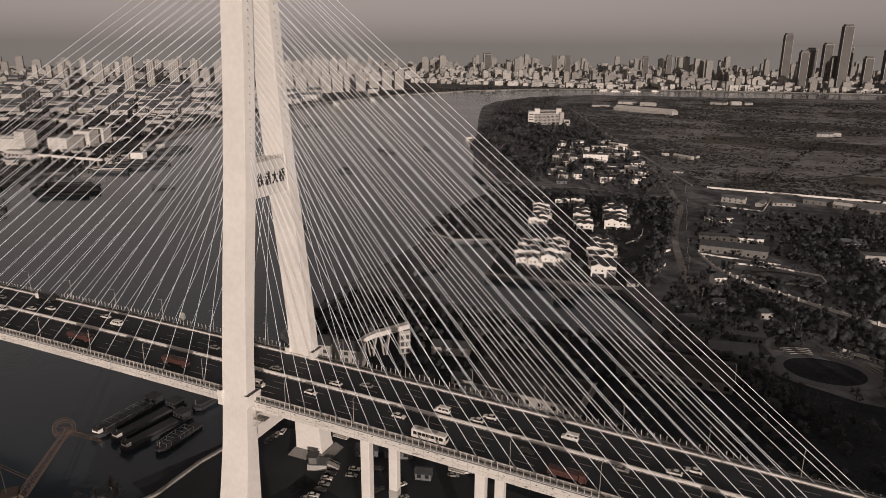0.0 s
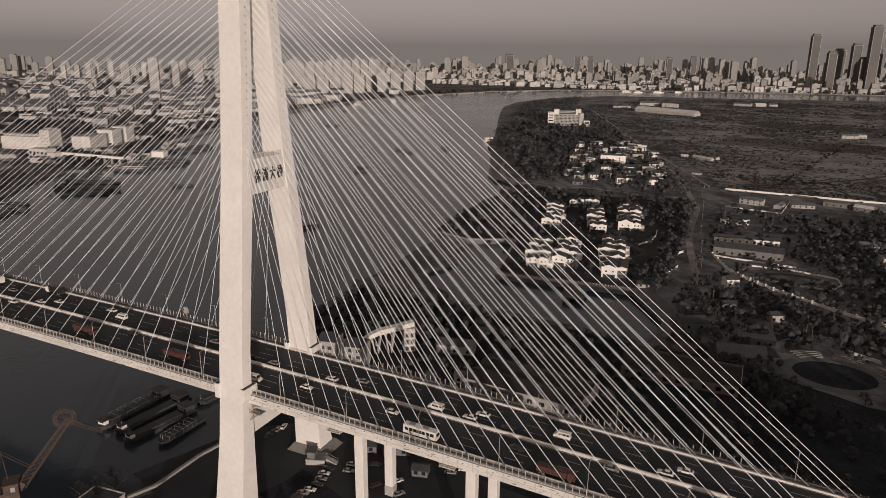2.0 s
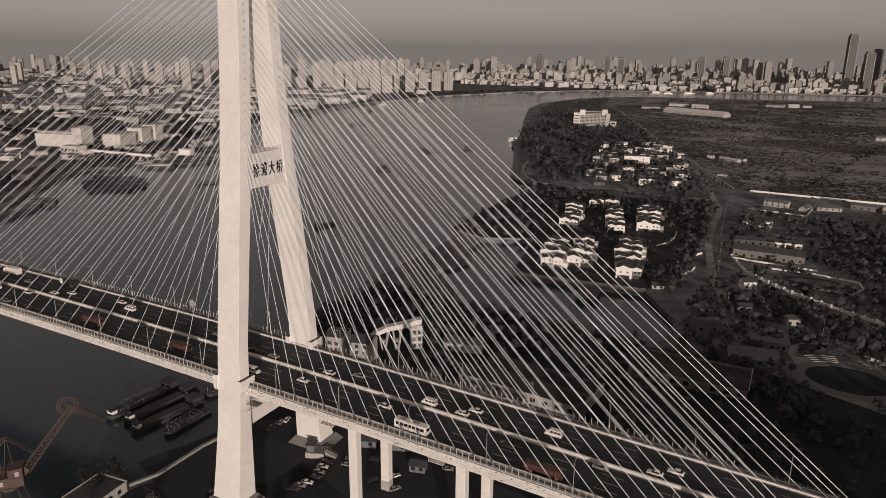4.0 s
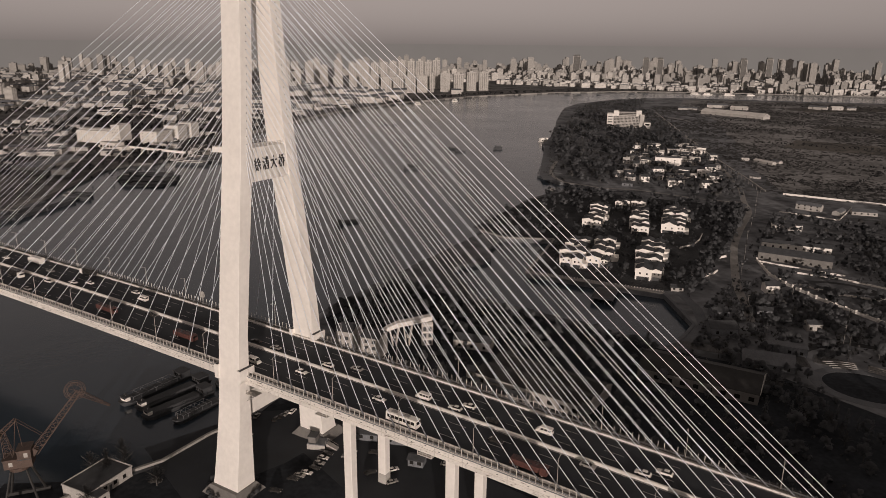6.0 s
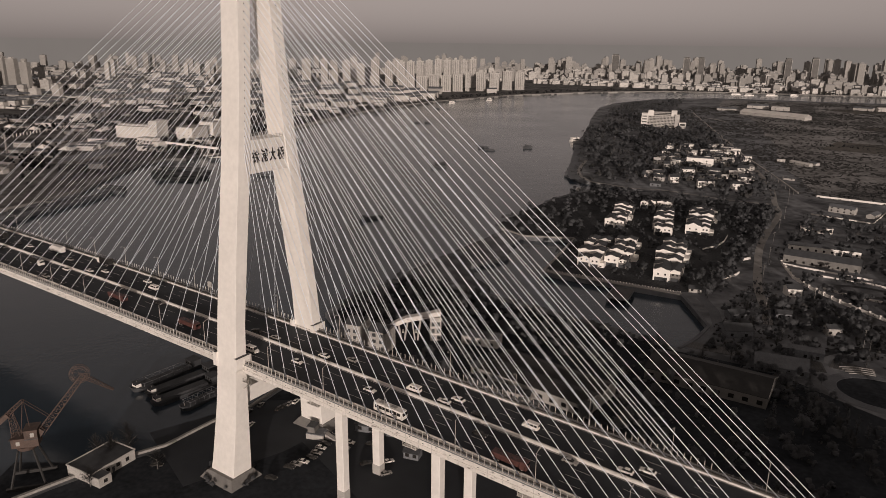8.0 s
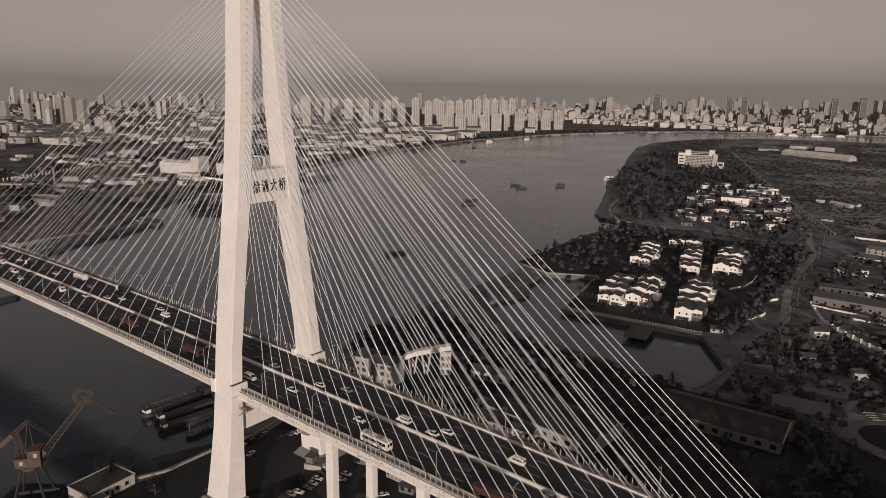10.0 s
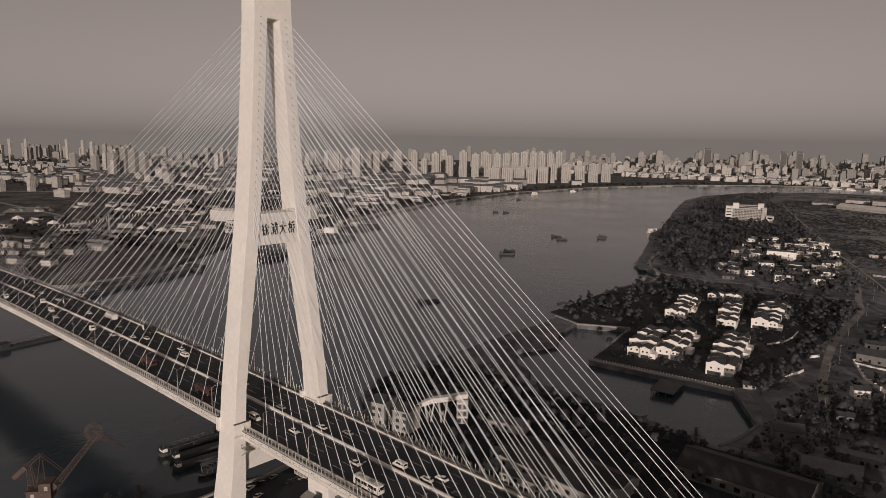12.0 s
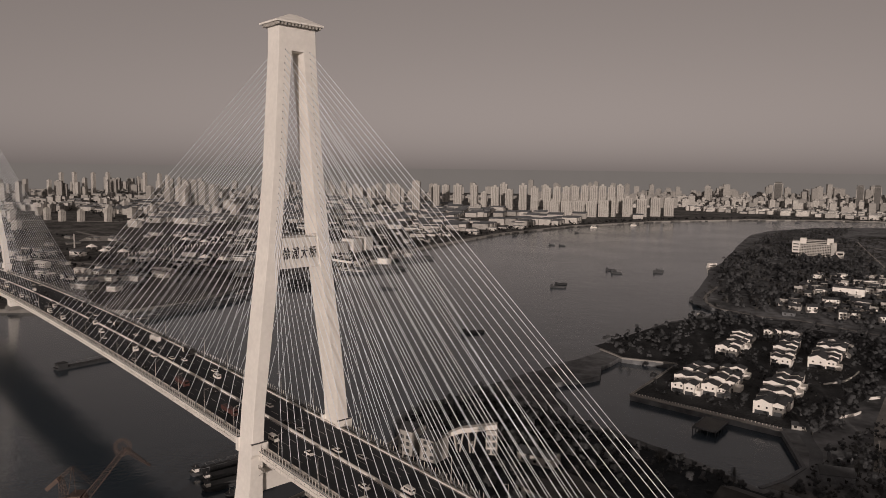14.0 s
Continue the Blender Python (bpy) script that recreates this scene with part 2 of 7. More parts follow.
# ---- building blocks ----
class Geo:
    """Collects boxes, prisms and tubes, and turns them into one mesh."""

    def __init__(self):
        self.v, self.f, self.soft = [], [], {}

    def raw(self, vs, fs):
        k = len(self.v)
        self.v.extend(vs)
        self.f.extend([tuple(i + k for i in q) for q in fs])
        return self

    def box(self, x0, x1, y0, y1, z0, z1, turn=0.0, at=(0, 0)):
        c, s = math.cos(turn), math.sin(turn)
        vs = []
        for z in (z0, z1):
            for x, y in ((x0, y0), (x1, y0), (x1, y1), (x0, y1)):
                vs.append((at[0] + c * x - s * y, at[1] + s * x + c * y, z))
        return self.raw(vs, [(3, 2, 1, 0), (4, 5, 6, 7), (0, 1, 5, 4), (1, 2, 6, 5), (2, 3, 7, 6), (3, 0, 4, 7)])

    def loft(self, rings, caps=True):
        """Rings of equal length, counter-clockwise seen from the last one."""
        k, vs, fs = len(rings[0]), [p for r in rings for p in r], []
        for i in range(len(rings) - 1):
            for j in range(k):
                a, b2 = i * k + j, i * k + (j + 1) % k
                fs.append((a, b2, b2 + k, a + k))
        if caps:
            fs.append(tuple(range(k - 1, -1, -1)))
            fs.append(tuple(range((len(rings) - 1) * k, len(rings) * k)))
        return self.raw(vs, fs)

    def tube(self, a, b2, r0, r1=None, k=6):
        a, b2 = Vector(a), Vector(b2)
        d = (b2 - a).normalized()
        u = d.orthogonal().normalized()
        w = d.cross(u)
        r1 = r0 if r1 is None else r1
        rings = []
        for p, r in ((a, r0), (b2, r1)):
            rings.append([tuple(p + r * (u * math.cos(2 * math.pi * j / k) + w * math.sin(2 * math.pi * j / k))) for j in range(k)])
        return self.loft(rings)

    def gable(self, x0, x1, y0, y1, z0, z1, over=0.4, thick=0.25, turn=0.0, at=(0, 0)):
        """A pitched roof with its ridge along x: two slabs with depth, closed at the ends."""
        c, s = math.cos(turn), math.sin(turn)
        ym = (y0 + y1) / 2
        prof = [(y0 - over, z0 - 0.1), (ym, z1), (y1 + over, z0 - 0.1), (y1 + over, z0 - 0.1 + thick), (ym, z1 + thick), (y0 - over, z0 - 0.1 + thick)]
        rings = []
        for x in (x1 + over, x0 - over):
            rings.append([(at[0] + c * x - s * y, at[1] + s * x + c * y, z) for y, z in prof])
        k = len(self.v)
        self.loft(rings, caps=False)
        for base, order in ((k, (0, 1, 4, 5)), (k, (1, 2, 3, 4)), (k + 6, (5, 4, 1, 0)), (k + 6, (4, 3, 2, 1))):
            self.f.append(tuple(base + i for i in order))
        return self

    def mesh(self, name, mat):
        me = bpy.data.meshes.new(name)
        me.from_pydata(self.v, [], self.f)
        if mat.name in ("foliage", "bare_twigs", "far_foliage", "dry_grassland"):
            me.polygons.foreach_set("use_smooth", [True] * len(me.polygons))
            if self.soft:
                me.update()
                me.normals_split_custom_set_from_vertices([self.soft.get(i, (0, 0, 1)) for i in range(len(self.v))])
        me.materials.append(mat)
        me.update()
        return me


def part(name, g, mat, parent, label=""):
    ob = new(name, g.mesh(name, mat) if isinstance(g, Geo) else g)
    ob.parent = parent
    return tagged(ob, label)


def thing(name, label, category, at=(0, 0, 0), rz=0.0, group="", kind=""):
    ob = new(name)
    ob.empty_display_size = 0.5
    ob.matrix_basis = pose(*at, 0, 0, rz)
    return tagged(ob, label, category, group, kind)


def single(name, g, mat, label, category, group="", kind=""):
    return tagged(new(name, g.mesh(name, mat)), label, category, group, kind)


def inside(poly, x, y):
    hit = False
    for i in range(len(poly)):
        (x0, y0), (x1, y1) = poly[i - 1], poly[i]
        if (y0 > y) != (y1 > y) and x < (x1 - x0) * (y - y0) / (y1 - y0) + x0:
            hit = not hit
    return hit


def ragged(poly, step, amount, rnd):
    """A shoreline with more points and a little unevenness."""
    out = []
    for i in range(len(poly)):
        (x0, y0), (x1, y1) = poly[i], poly[(i + 1) % len(poly)]
        d = math.hypot(x1 - x0, y1 - y0)
        k = max(1, min(60, int(d / step)))
        for j in range(k):
            a = amount if j else 0
            out.append((x0 + (x1 - x0) * j / k + rnd.uniform(-a, a), y0 + (y1 - y0) * j / k + rnd.uniform(-a, a)))
    return out


def slab(poly, z0, z1):
    """A flat sheet with upright edges over a plan outline."""
    bm = bmesh.new()
    vs = [bm.verts.new((x, y, z1)) for x, y in poly]
    es = [bm.edges.new((vs[i - 1], vs[i])) for i in range(len(vs))]
    bmesh.ops.triangle_fill(bm, edges=es, use_beauty=True)
    for f in bm.faces:
        if f.normal.z < 0:
            f.normal_flip()
    low = [bm.verts.new((x, y, z0)) for x, y in poly]
    area = sum(poly[i - 1][0] * poly[i][1] - poly[i][0] * poly[i - 1][1] for i in range(len(poly)))
    for i in range(len(vs)):
        q = (vs[i - 1], low[i - 1], low[i], vs[i])
        bm.faces.new(q if area < 0 else q[::-1]).normal_update()
    bmesh.ops.recalc_face_normals(bm, faces=bm.faces)
    return bm


def slab_object(name, poly, z0, z1, mat, label="", category="", kind=""):
    bm = slab(poly, z0, z1)
    me = bpy.data.meshes.new(name)
    bm.to_mesh(me)
    bm.free()
    me.materials.append(mat)
    return tagged(new(name, me), label, category, "", kind)

# ---- the large structure: river, banks, distance ----
rnd = random.Random(7)
LAND = 3.6
RIGHT_BANK = [(-300, -4700), (-150, -1500), (-90, -400), (-62, -120), (-47, -40), (-41, -25), (-41, -3), (-38, 15), (-45, 60), (-64, 100), (-90, 116),
              (-97, 150), (-92, 204), (-40, 202), (19, 197), (62, 194), (96, 186), (101, 227), (73, 271), (-21, 262), (-39, 356),
              (-76, 338), (-104, 350), (-118, 430), (-124, 492), (-112, 560), (-64, 576), (-46, 588), (-87, 594), (-137, 602), (-176, 633), (-204, 715), (-238, 797), (-250, 835), (-278, 885), (-310, 1000),
              (-424, 1310), (-520, 1590), (-545, 1770), (-510, 1990), (-440, 2100), (-360, 2190), (-158, 2235), (49, 2290), (177, 2336), (1000, 2560),
              (4700, 2900), (4700, -4700)]
LEFT_BANK = [(-900, -4700), (-720, -1500), (-640, -300), (-600, 9), (-560, 60), (-515, 110), (-522, 170), (-548, 225), (-562, 245), (-582, 266), (-610, 308), (-650, 360), (-657, 404), (-640, 424),
             (-668, 500), (-705, 580), (-748, 660), (-806, 800), (-905, 1100), (-955, 1450), (-915, 1850), (-790, 2180), (-610, 2400), (-448, 2500), (27, 2660),
             (500, 2760), (1200, 2930), (4700, 3400), (4700, 4700), (-4700, 4700), (-4700, -4700)]


def shore(poly):
    """The outline, uneven along the water only."""
    far = lambda p: abs(p[0]) > 1300 or abs(p[1]) > 2700
    out = []
    for i in range(len(poly)):
        (x0, y0), (x1, y1) = poly[i], poly[(i + 1) % len(poly)]
        d = math.hypot(x1 - x0, y1 - y0)
        built = max(abs(x0), abs(x1)) < 110 and min(y0, y1) > -60 and max(y0, y1) < 352
        k = 1 if far((x0, y0)) or far((x1, y1)) or built else max(1, int(d / 14))
        for j in range(k):
            a = 1.5 if j else 0
            out.append((x0 + (x1 - x0) * j / k + rnd.uniform(-a, a), y0 + (y1 - y0) * j / k + rnd.uniform(-a, a)))
    return out


g = Geo()
g.raw([(-4800, -4800, 0), (4800, -4800, 0), (4800, 4800, 0), (-4800, 4800, 0)], [(0, 1, 2, 3)])
single("water", g, M["water"], "wide grey river with small ripples", "river", kind="structure")
slab_object("ground", shore(RIGHT_BANK), -3, LAND, M["land"], "dark scrubby river bank reaching to the horizon", "ground", "structure")
slab_object("ground_far_bank", shore(LEFT_BANK), -3, LAND - 0.3, M["cityland"], "built-up far bank of the river", "ground", "structure")
# plain glowing haze ring that closes the place all round
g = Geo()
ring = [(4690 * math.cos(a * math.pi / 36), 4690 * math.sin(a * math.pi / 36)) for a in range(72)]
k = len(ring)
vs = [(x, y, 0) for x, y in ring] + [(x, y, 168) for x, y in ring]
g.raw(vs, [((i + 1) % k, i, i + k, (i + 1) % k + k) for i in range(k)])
slab_object("ground_plain", ragged([(96, 690), (300, 640), (430, 600), (1400, 700), (2600, 1500), (2600, 2500), (1000, 2490), (60, 2240), (-150, 2180), (-330, 2120), (-300, 1900), (-120, 1480), (-20, 1120), (40, 860)], 40, 5, rnd), LAND - 0.2, LAND + 0.01, M["plain"], "dry grassland plain behind the river bank", "ground", "structure")
slab_object("ground_pond_bank", ragged([(-97, 196), (-99, 345), (-80, 341), (-74, 305), (-60, 284), (-70, 246), (-52, 222), (-34, 212), (-34, 198)], 9, 1.4, rnd), -3, LAND - 0.05, M["land"], "low reedy bank between pond and river", "ground", "structure")
# sheet of weedy ground whose colour carries the shade beside the bridge
slab_object("ground_under", ragged([(-58, -116), (-44, -40), (-38.5, -25), (-38.5, -3), (-35.5, 15), (-42, 60), (-61, 103), (-86, 122), (-90, 196), (-30, 194), (60, 188), (94, 182), (140, 186), (200, 160), (330, 150), (330, -150), (-66, -150)], 12, 0.8, rnd), LAND - 0.2, LAND + 0.012, M["under"], "weedy ground beside the bridge, darkened for its shade", "ground", "structure")
# garden sheet whose dark colour carries the shade between the villas
slab_object("ground_garden", ragged([(-115, 356), (-78, 343), (-41, 360), (-21, 268), (71, 276), (80, 284), (86, 330), (84, 470), (74, 556), (40, 572), (-60, 566), (-106, 556), (-120, 492)], 12, 1.2, rnd), LAND - 0.2, LAND + 0.013, M["lawn"], "planted ground round the villas, darkened for its shade", "ground", "structure")
single("backdrop", g, M["haze"], "glowing grey haze backdrop behind the far city", "backdrop", kind="structure")

# ---- the bridge ----
PX = -4.8                 # the pylon's middle along the bridge


def deck_z(x):
    if x > 200:
        return 40.35 - 0.036 * (x - 200) + 4.0e-5 * min(x - 200, 0)
    if x < -500:
        return 45.95 + 0.034 * (x + 500)
    return 47.95 - 0.026 * x - 6.0e-5 * x * x


SECTIONS = [(3.2, 6.1, 18.7, 27.3), (10, 5.75, 18.2, 26.0), (20, 5.45, 17.7, 24.4), (32, 5.15, 17.1, 22.6), (44, 4.95, 16.7, 21.4), (62, 4.75, 15.6, 19.9),
            (88, 4.5, 12.2, 17.0), (119, 4.3, 8.0, 13.2), (149, 4.1, 5.4, 10.3), (191.2, 3.9, 2.4, 7.6)]


def section(z):
    for a, b2 in zip(SECTIONS, SECTIONS[1:]):
        if a[0] <= z <= b2[0]:
            t = (z - a[0]) / (b2[0] - a[0])
            return tuple(a[i] + (b2[i] - a[i]) * t for i in range(1, 4))
    return SECTIONS[-1][1:]


def chamfered(x0, x1, y0, y1, z, c=0.08):
    return [(x0 + c, y0, z), (x1 - c, y0, z), (x1, y0 + c, z), (x1, y1 - c, z), (x1 - c, y1, z), (x0 + c, y1, z), (x0, y1 - c, z), (x0, y0 + c, z)]


def pylon(x, lettered):
    t = thing("bridge_pylon", "tall white-painted concrete pylon with two leaning legs", "bridge pylon", (x, 0, 0), group="bridge pylons")
    for s in (-1, 1):
        rings = []
        for z, hx, yi, yo in SECTIONS:
            a, b2 = (yi, yo) if s > 0 else (-yo, -yi)
            rings.append(chamfered(-hx, hx, a, b2, z))
        part("leg", Geo().loft(rings), M["pylon"], t)
        foot = Geo()
        foot.loft([[(-9.2, s * 23 - 7.4, 3.0), (9.2, s * 23 - 7.4, 3.0), (9.2, s * 23 + 7.4, 3.0), (-9.2, s * 23 + 7.4, 3.0)],
                   [(-6.4, s * 23 - 4.9, 6.6), (6.4, s * 23 - 4.9, 6.6), (6.4, s * 23 + 4.9, 6.6), (-6.4, s * 23 + 4.9, 6.6)]])
        part("footing", foot, M["brick"], t, "stained sloping concrete footing")
        for e in (-1, 1):
            c = Geo()
            hx, yi, yo = section(48)
            xa, xb = sorted((e * (hx - 0.3), e * (hx + 1.4)))
            ya, yb = sorted((s * (yi - 1.2), s * (yo + 0.7)))
            c.loft([[(xa, ya, 45.6), (xb - (0.9 if e > 0 else 0), ya, 45.6), (xb - (0.9 if e > 0 else 0), yb, 45.6), (xa, yb, 45.6)],
                    [(xa, ya, 46.9), (xb, ya, 46.9), (xb, yb, 46.9), (xa, yb, 46.9)], [(xa, ya, 50.7), (xb, ya, 50.7), (xb, yb, 50.7), (xa, yb, 50.7)]])
            corbel = part("corbel", c, M["pylon"], t)
            # flat plate: the shade of a recess put into its dark colour
            part("top_recess", Geo().box(xa + 0.2, xb - 0.2, ya + 0.25, yb - 0.25, 50.7, 50.73), M["dark"], corbel, "flat dark plate standing in for a shaded recess")
    top = Geo()
    top.loft([chamfered(-3.9, 3.9, -7.6, 7.6, 191.2), chamfered(-3.9, 3.9, -7.4, 7.4, 200.4)])
    part("pylon_head", top, M["pylon"], t)
    cap = Geo()
    cap.loft([[(-6.2, -9.6, 200.4), (6.2, -9.6, 200.4), (6.2, 9.6, 200.4), (-6.2, 9.6, 200.4)], [(-6.2, -9.6, 201.0), (6.2, -9.6, 201.0), (6.2, 9.6, 201.0), (-6.2, 9.6, 201.0)],
              [(-1.2, -1.6, 204.4), (1.2, -1.6, 204.4), (1.2, 1.6, 204.4), (-1.2, 1.6, 204.4)]])
    roof = part("cap_roof", cap, M["pylon"], t, "low hipped concrete cap with wide eaves")
    for i in range(13):
        y = -8.4 + i * 1.4
        for e in (-1, 1):
            part("eave_bracket", Geo().box(*sorted((e * 3.9, e * 5.9)), y - 0.2, y + 0.2, 199.5, 200.4), M["concrete"], roof)
    for i in range(7):
        x2 = -4.2 + i * 1.4
        for e in (-1, 1):
            part("eave_bracket", Geo().box(x2 - 0.2, x2 + 0.2, *sorted((e * 7.4, e * 9.2)), 199.5, 200.4), M["concrete"], roof)
    beam = Geo()
    prof = [(-8.9, 113.0), (8.9, 113.0), (8.2, 124.2), (-8.2, 124.2)]
    beam.loft([[(3.95, y, z) for y, z in prof][::-1], [(-3.95, y, z) for y, z in prof][::-1]])
    beam_ob = part("crossbeam", beam, M["pylon"], t)
    for e in (-1, 1):
        r = Geo()
        for i in range(12):
            y = -7.2 + i * 1.3
            r.box(e * 3.7 - 0.05, e * 3.7 + 0.05, y - 0.05, y + 0.05, 124.2, 125.3)
        for z in (124.75, 125.25):
            r.box(e * 3.7 - 0.05, e * 3.7 + 0.05, -7.6, 7.6, z, z + 0.08)
        part("beam_railing", r, M["steel"], beam_ob)
    low = Geo()
    prof = [(-17.6, 31.2), (17.6, 31.2), (17.2, 42.4), (-17.2, 42.4)]
    low.loft([[(3.2, y, z) for y, z in prof][::-1], [(-3.2, y, z) for y, z in prof][::-1]])
    part("lower_beam", low, M["pylon"], t)
    # inspection platform under the deck beside the leg
    for s in (-1, 1):
        pf = Geo()
        pf.box(5.0, 9.5, *sorted((s * 15.5, s * 18.8)), 41.0, 41.2)
        for xx in (5.2, 6.6, 8.0, 9.4):
            pf.box(xx - 0.06, xx + 0.06, s * 18.7 - 0.06, s * 18.7 + 0.06, 41.2, 42.4)
        pf.box(5.0, 9.5, s * 18.7 - 0.05, s * 18.7 + 0.05, 42.3, 42.4)
        pf.tube((5.0, s * 18.6, 38.2), (8.8, s * 18.6, 41.0), 0.12)
        pf.tube((5.0, s * 16.0, 38.2), (8.8, s * 16.0, 41.0), 0.12)
        part("inspection_platform", pf, M["steel"], t)
    if lettered:
        curve = bpy.data.curves.new("lettering", "FONT")
        curve.body = "\u5f90\u6d66\u5927\u6865"
        curve.size, curve.extrude, curve.align_x, curve.align_y = 4.0, 0.12, "CENTER", "CENTER"
        curve.space_character, curve.offset = 1.42, 0.06
        tmp = new("lettering_curve", curve)
        bpy.context.view_layer.update()
        me = bpy.data.meshes.new_from_object(tmp.evaluated_get(bpy.context.evaluated_depsgraph_get()))
        bpy.data.objects.remove(tmp)
        xs = [v.co.x for v in me.vertices] or [0, 1]
        wide = max(xs) - min(xs)
        ys = [v.co.y for v in me.vertices] or [0, 1]
        sc = 14.2 / max(wide, 0.1)
        mid = ((max(xs) + min(xs)) / 2, (max(ys) + min(ys)) / 2)
        for v in me.vertices:
            a, b2, c = (v.co.x - mid[0]) * sc, (v.co.y - mid[1]) * 1.5 * sc, v.co.z
            v.co = (4.02 + c, a, 118.6 + b2)
        me.materials.clear()
        me.materials.append(M["letter"])
        ob = new("lettering", me)
        ob.parent = beam_ob
        tagged(ob, "dark raised characters of the bridge's name")
    return t


pylon(PX, True)
pylon(-590 + PX, False)

# deck
X0, X1, STEP = -860, 330, 10
deck = thing("bridge_deck", "long concrete bridge deck carrying a wide dual carriageway", "bridge deck")


def along(profile, x0, x1, step=STEP):
    """A cross-section of (y, height over the road) carried along the deck."""
    k = max(1, int(round((x1 - x0) / step)))
    rings = []
    for i in range(k + 1):
        x = x0 + (x1 - x0) * i / k
        z = deck_z(x)
        rings.append([(x, y, z + h) for y, h in profile])
    return Geo().loft(rings)


def rect(y0, y1, h0, h1):
    return [(y0, h0), (y1, h0), (y1, h1), (y0, h1)]


part("slab", along(rect(-16.4, 16.4, -0.7, -0.05), X0, X1), M["girder"], deck)
for s in (-1, 1):
    ya, yb = sorted((s * 15.6, s * 18.2))
    part("edge_girder", along([(ya, -3.6), (yb, -3.6), (yb + (0.0 if s < 0 else 0), 0.15), (ya, 0.15)], X0, X1), M["girder"], deck)
    ya, yb = sorted((s * 18.2, s * 18.75))
    part("edge_lip", along(rect(ya, yb, -0.35, 0.25), X0, X1), M["girder"], deck)
    ya, yb = sorted((s * 15.62, s * 15.95))
    part("kerb_barrier", along(rect(ya, yb, 0.0, 0.6), X0, X1), M["girder"], deck)
    ya, yb = sorted((s * 18.02, s * 18.2))
    part("parapet", along(rect(ya, yb, 0.15, 0.5), X0, X1), M["pipe"], deck, "grimy low parapet under the railing")
    for h in (0.55, 1.0):
        ya, yb = sorted((s * 18.0, s * 18.16))
        part("guard_rail", along(rect(ya, yb, 0.15 + h, 0.2 + h), X0, X1), M["railpipe"], deck)
    ya, yb = sorted((s * 17.1, s * 17.4))
    part("service_pipe", along(rect(ya, yb, 0.25, 0.5), X0, X1), M["railpipe"], deck)
for s in (-1, 1):
    ya, yb = sorted((s * 18.2, s * 18.42))
    part("girder_ledge", along(rect(ya, yb, -2.35, -2.1), X0, X1), M["girder"], deck)
    ya, yb = sorted((s * 18.75, s * 18.9))
    part("cable_duct", along(rect(ya, yb, -0.15, 0.1), X0, X1), M["pipe"], deck)
joint = Geo().box(-0.05, 0.05, -0.03, 0.03, -3.55, -0.4).mesh("panel_joint", M["concrete"])
drain = Geo().box(-0.25, 0.25, -0.05, 0.05, 0, 0.22).mesh("drain_slot", M["dark"])
for k in range(62):
    x = -140 + 4.7 * k
    for nm, me, zz in (("panel_joint", joint, 0), ("drain_slot", drain, -1.25 if k % 2 else -1.75)):
        o = new(nm, me)
        o.parent = deck
        o.matrix_basis = pose(x + (1.6 if nm == "drain_slot" else 0), -18.21, deck_z(x) + zz)
for i, x in enumerate(range(-840, 330, 10)):
    part("floor_beam", along(rect(-15.6, 15.6, -2.6, -0.7), x - 0.35, x + 0.35, 1), M["girder"], deck)
part("roadway", along(rect(-15.6, 15.6, -0.05, 0.0), X0, X1), M["asphalt"], deck, "dark worn asphalt roadway")
part("median_barrier", along([(-0.5, 0.0), (0.5, 0.0), (0.28, 0.85), (-0.28, 0.85)], X0, X1), M["girder"], deck, "pale concrete median barrier")

# lane markings
marks = Geo()
for s in (-1, 1):
    for y in (4.6, 8.2, 11.8):
        x = X0 + 3
        while x < X1 - 6:
            z0, z1 = deck_z(x) + 0.012, deck_z(x + 6) + 0.012
            marks.raw([(x, s * y - 0.07, z0), (x + 6, s * y - 0.07, z1), (x + 6, s * y + 0.07, z1), (x, s * y + 0.07, z0)], [(0, 1, 2, 3)])
            x += 15
    for y in (0.95, 15.2):
        x = X0
        while x < X1 - 10:
            z0, z1 = deck_z(x) + 0.012, deck_z(x + 10) + 0.012
            marks.raw([(x, s * y - 0.08, z0), (x + 10, s * y - 0.08, z1), (x + 10, s * y + 0.08, z1), (x, s * y + 0.08, z0)], [(0, 1, 2, 3)])
            x += 10
tagged(part("lane_marking", marks, M["lane"], deck), kind="stuff")

# railing posts: single ones near the pylon, the rest joined
post = Geo().box(-0.075, 0.075, -0.07, 0.07, 0, 2.2).box(-0.11, 0.11, -0.1, 0.1, 2.12, 2.26).mesh("railing_post", M["rail"])
rest, rest_far = Geo(), Geo()
x = X0 + 1
while x < X1:
    for s in (-1, 1):
        if -130 < x < 150:
            o = new("railing_post", post)
            o.parent = deck
            o.matrix_basis = pose(x, s * 18.35, deck_z(x) + 0.2)
        else:
            z = deck_z(x) + 0.2
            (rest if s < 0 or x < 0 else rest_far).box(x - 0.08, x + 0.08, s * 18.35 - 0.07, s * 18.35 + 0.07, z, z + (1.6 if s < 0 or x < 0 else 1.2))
    x += 1.9
tagged(part("railing_run", rest, M["rail"], deck), kind="stuff")
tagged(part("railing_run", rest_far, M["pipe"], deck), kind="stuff")

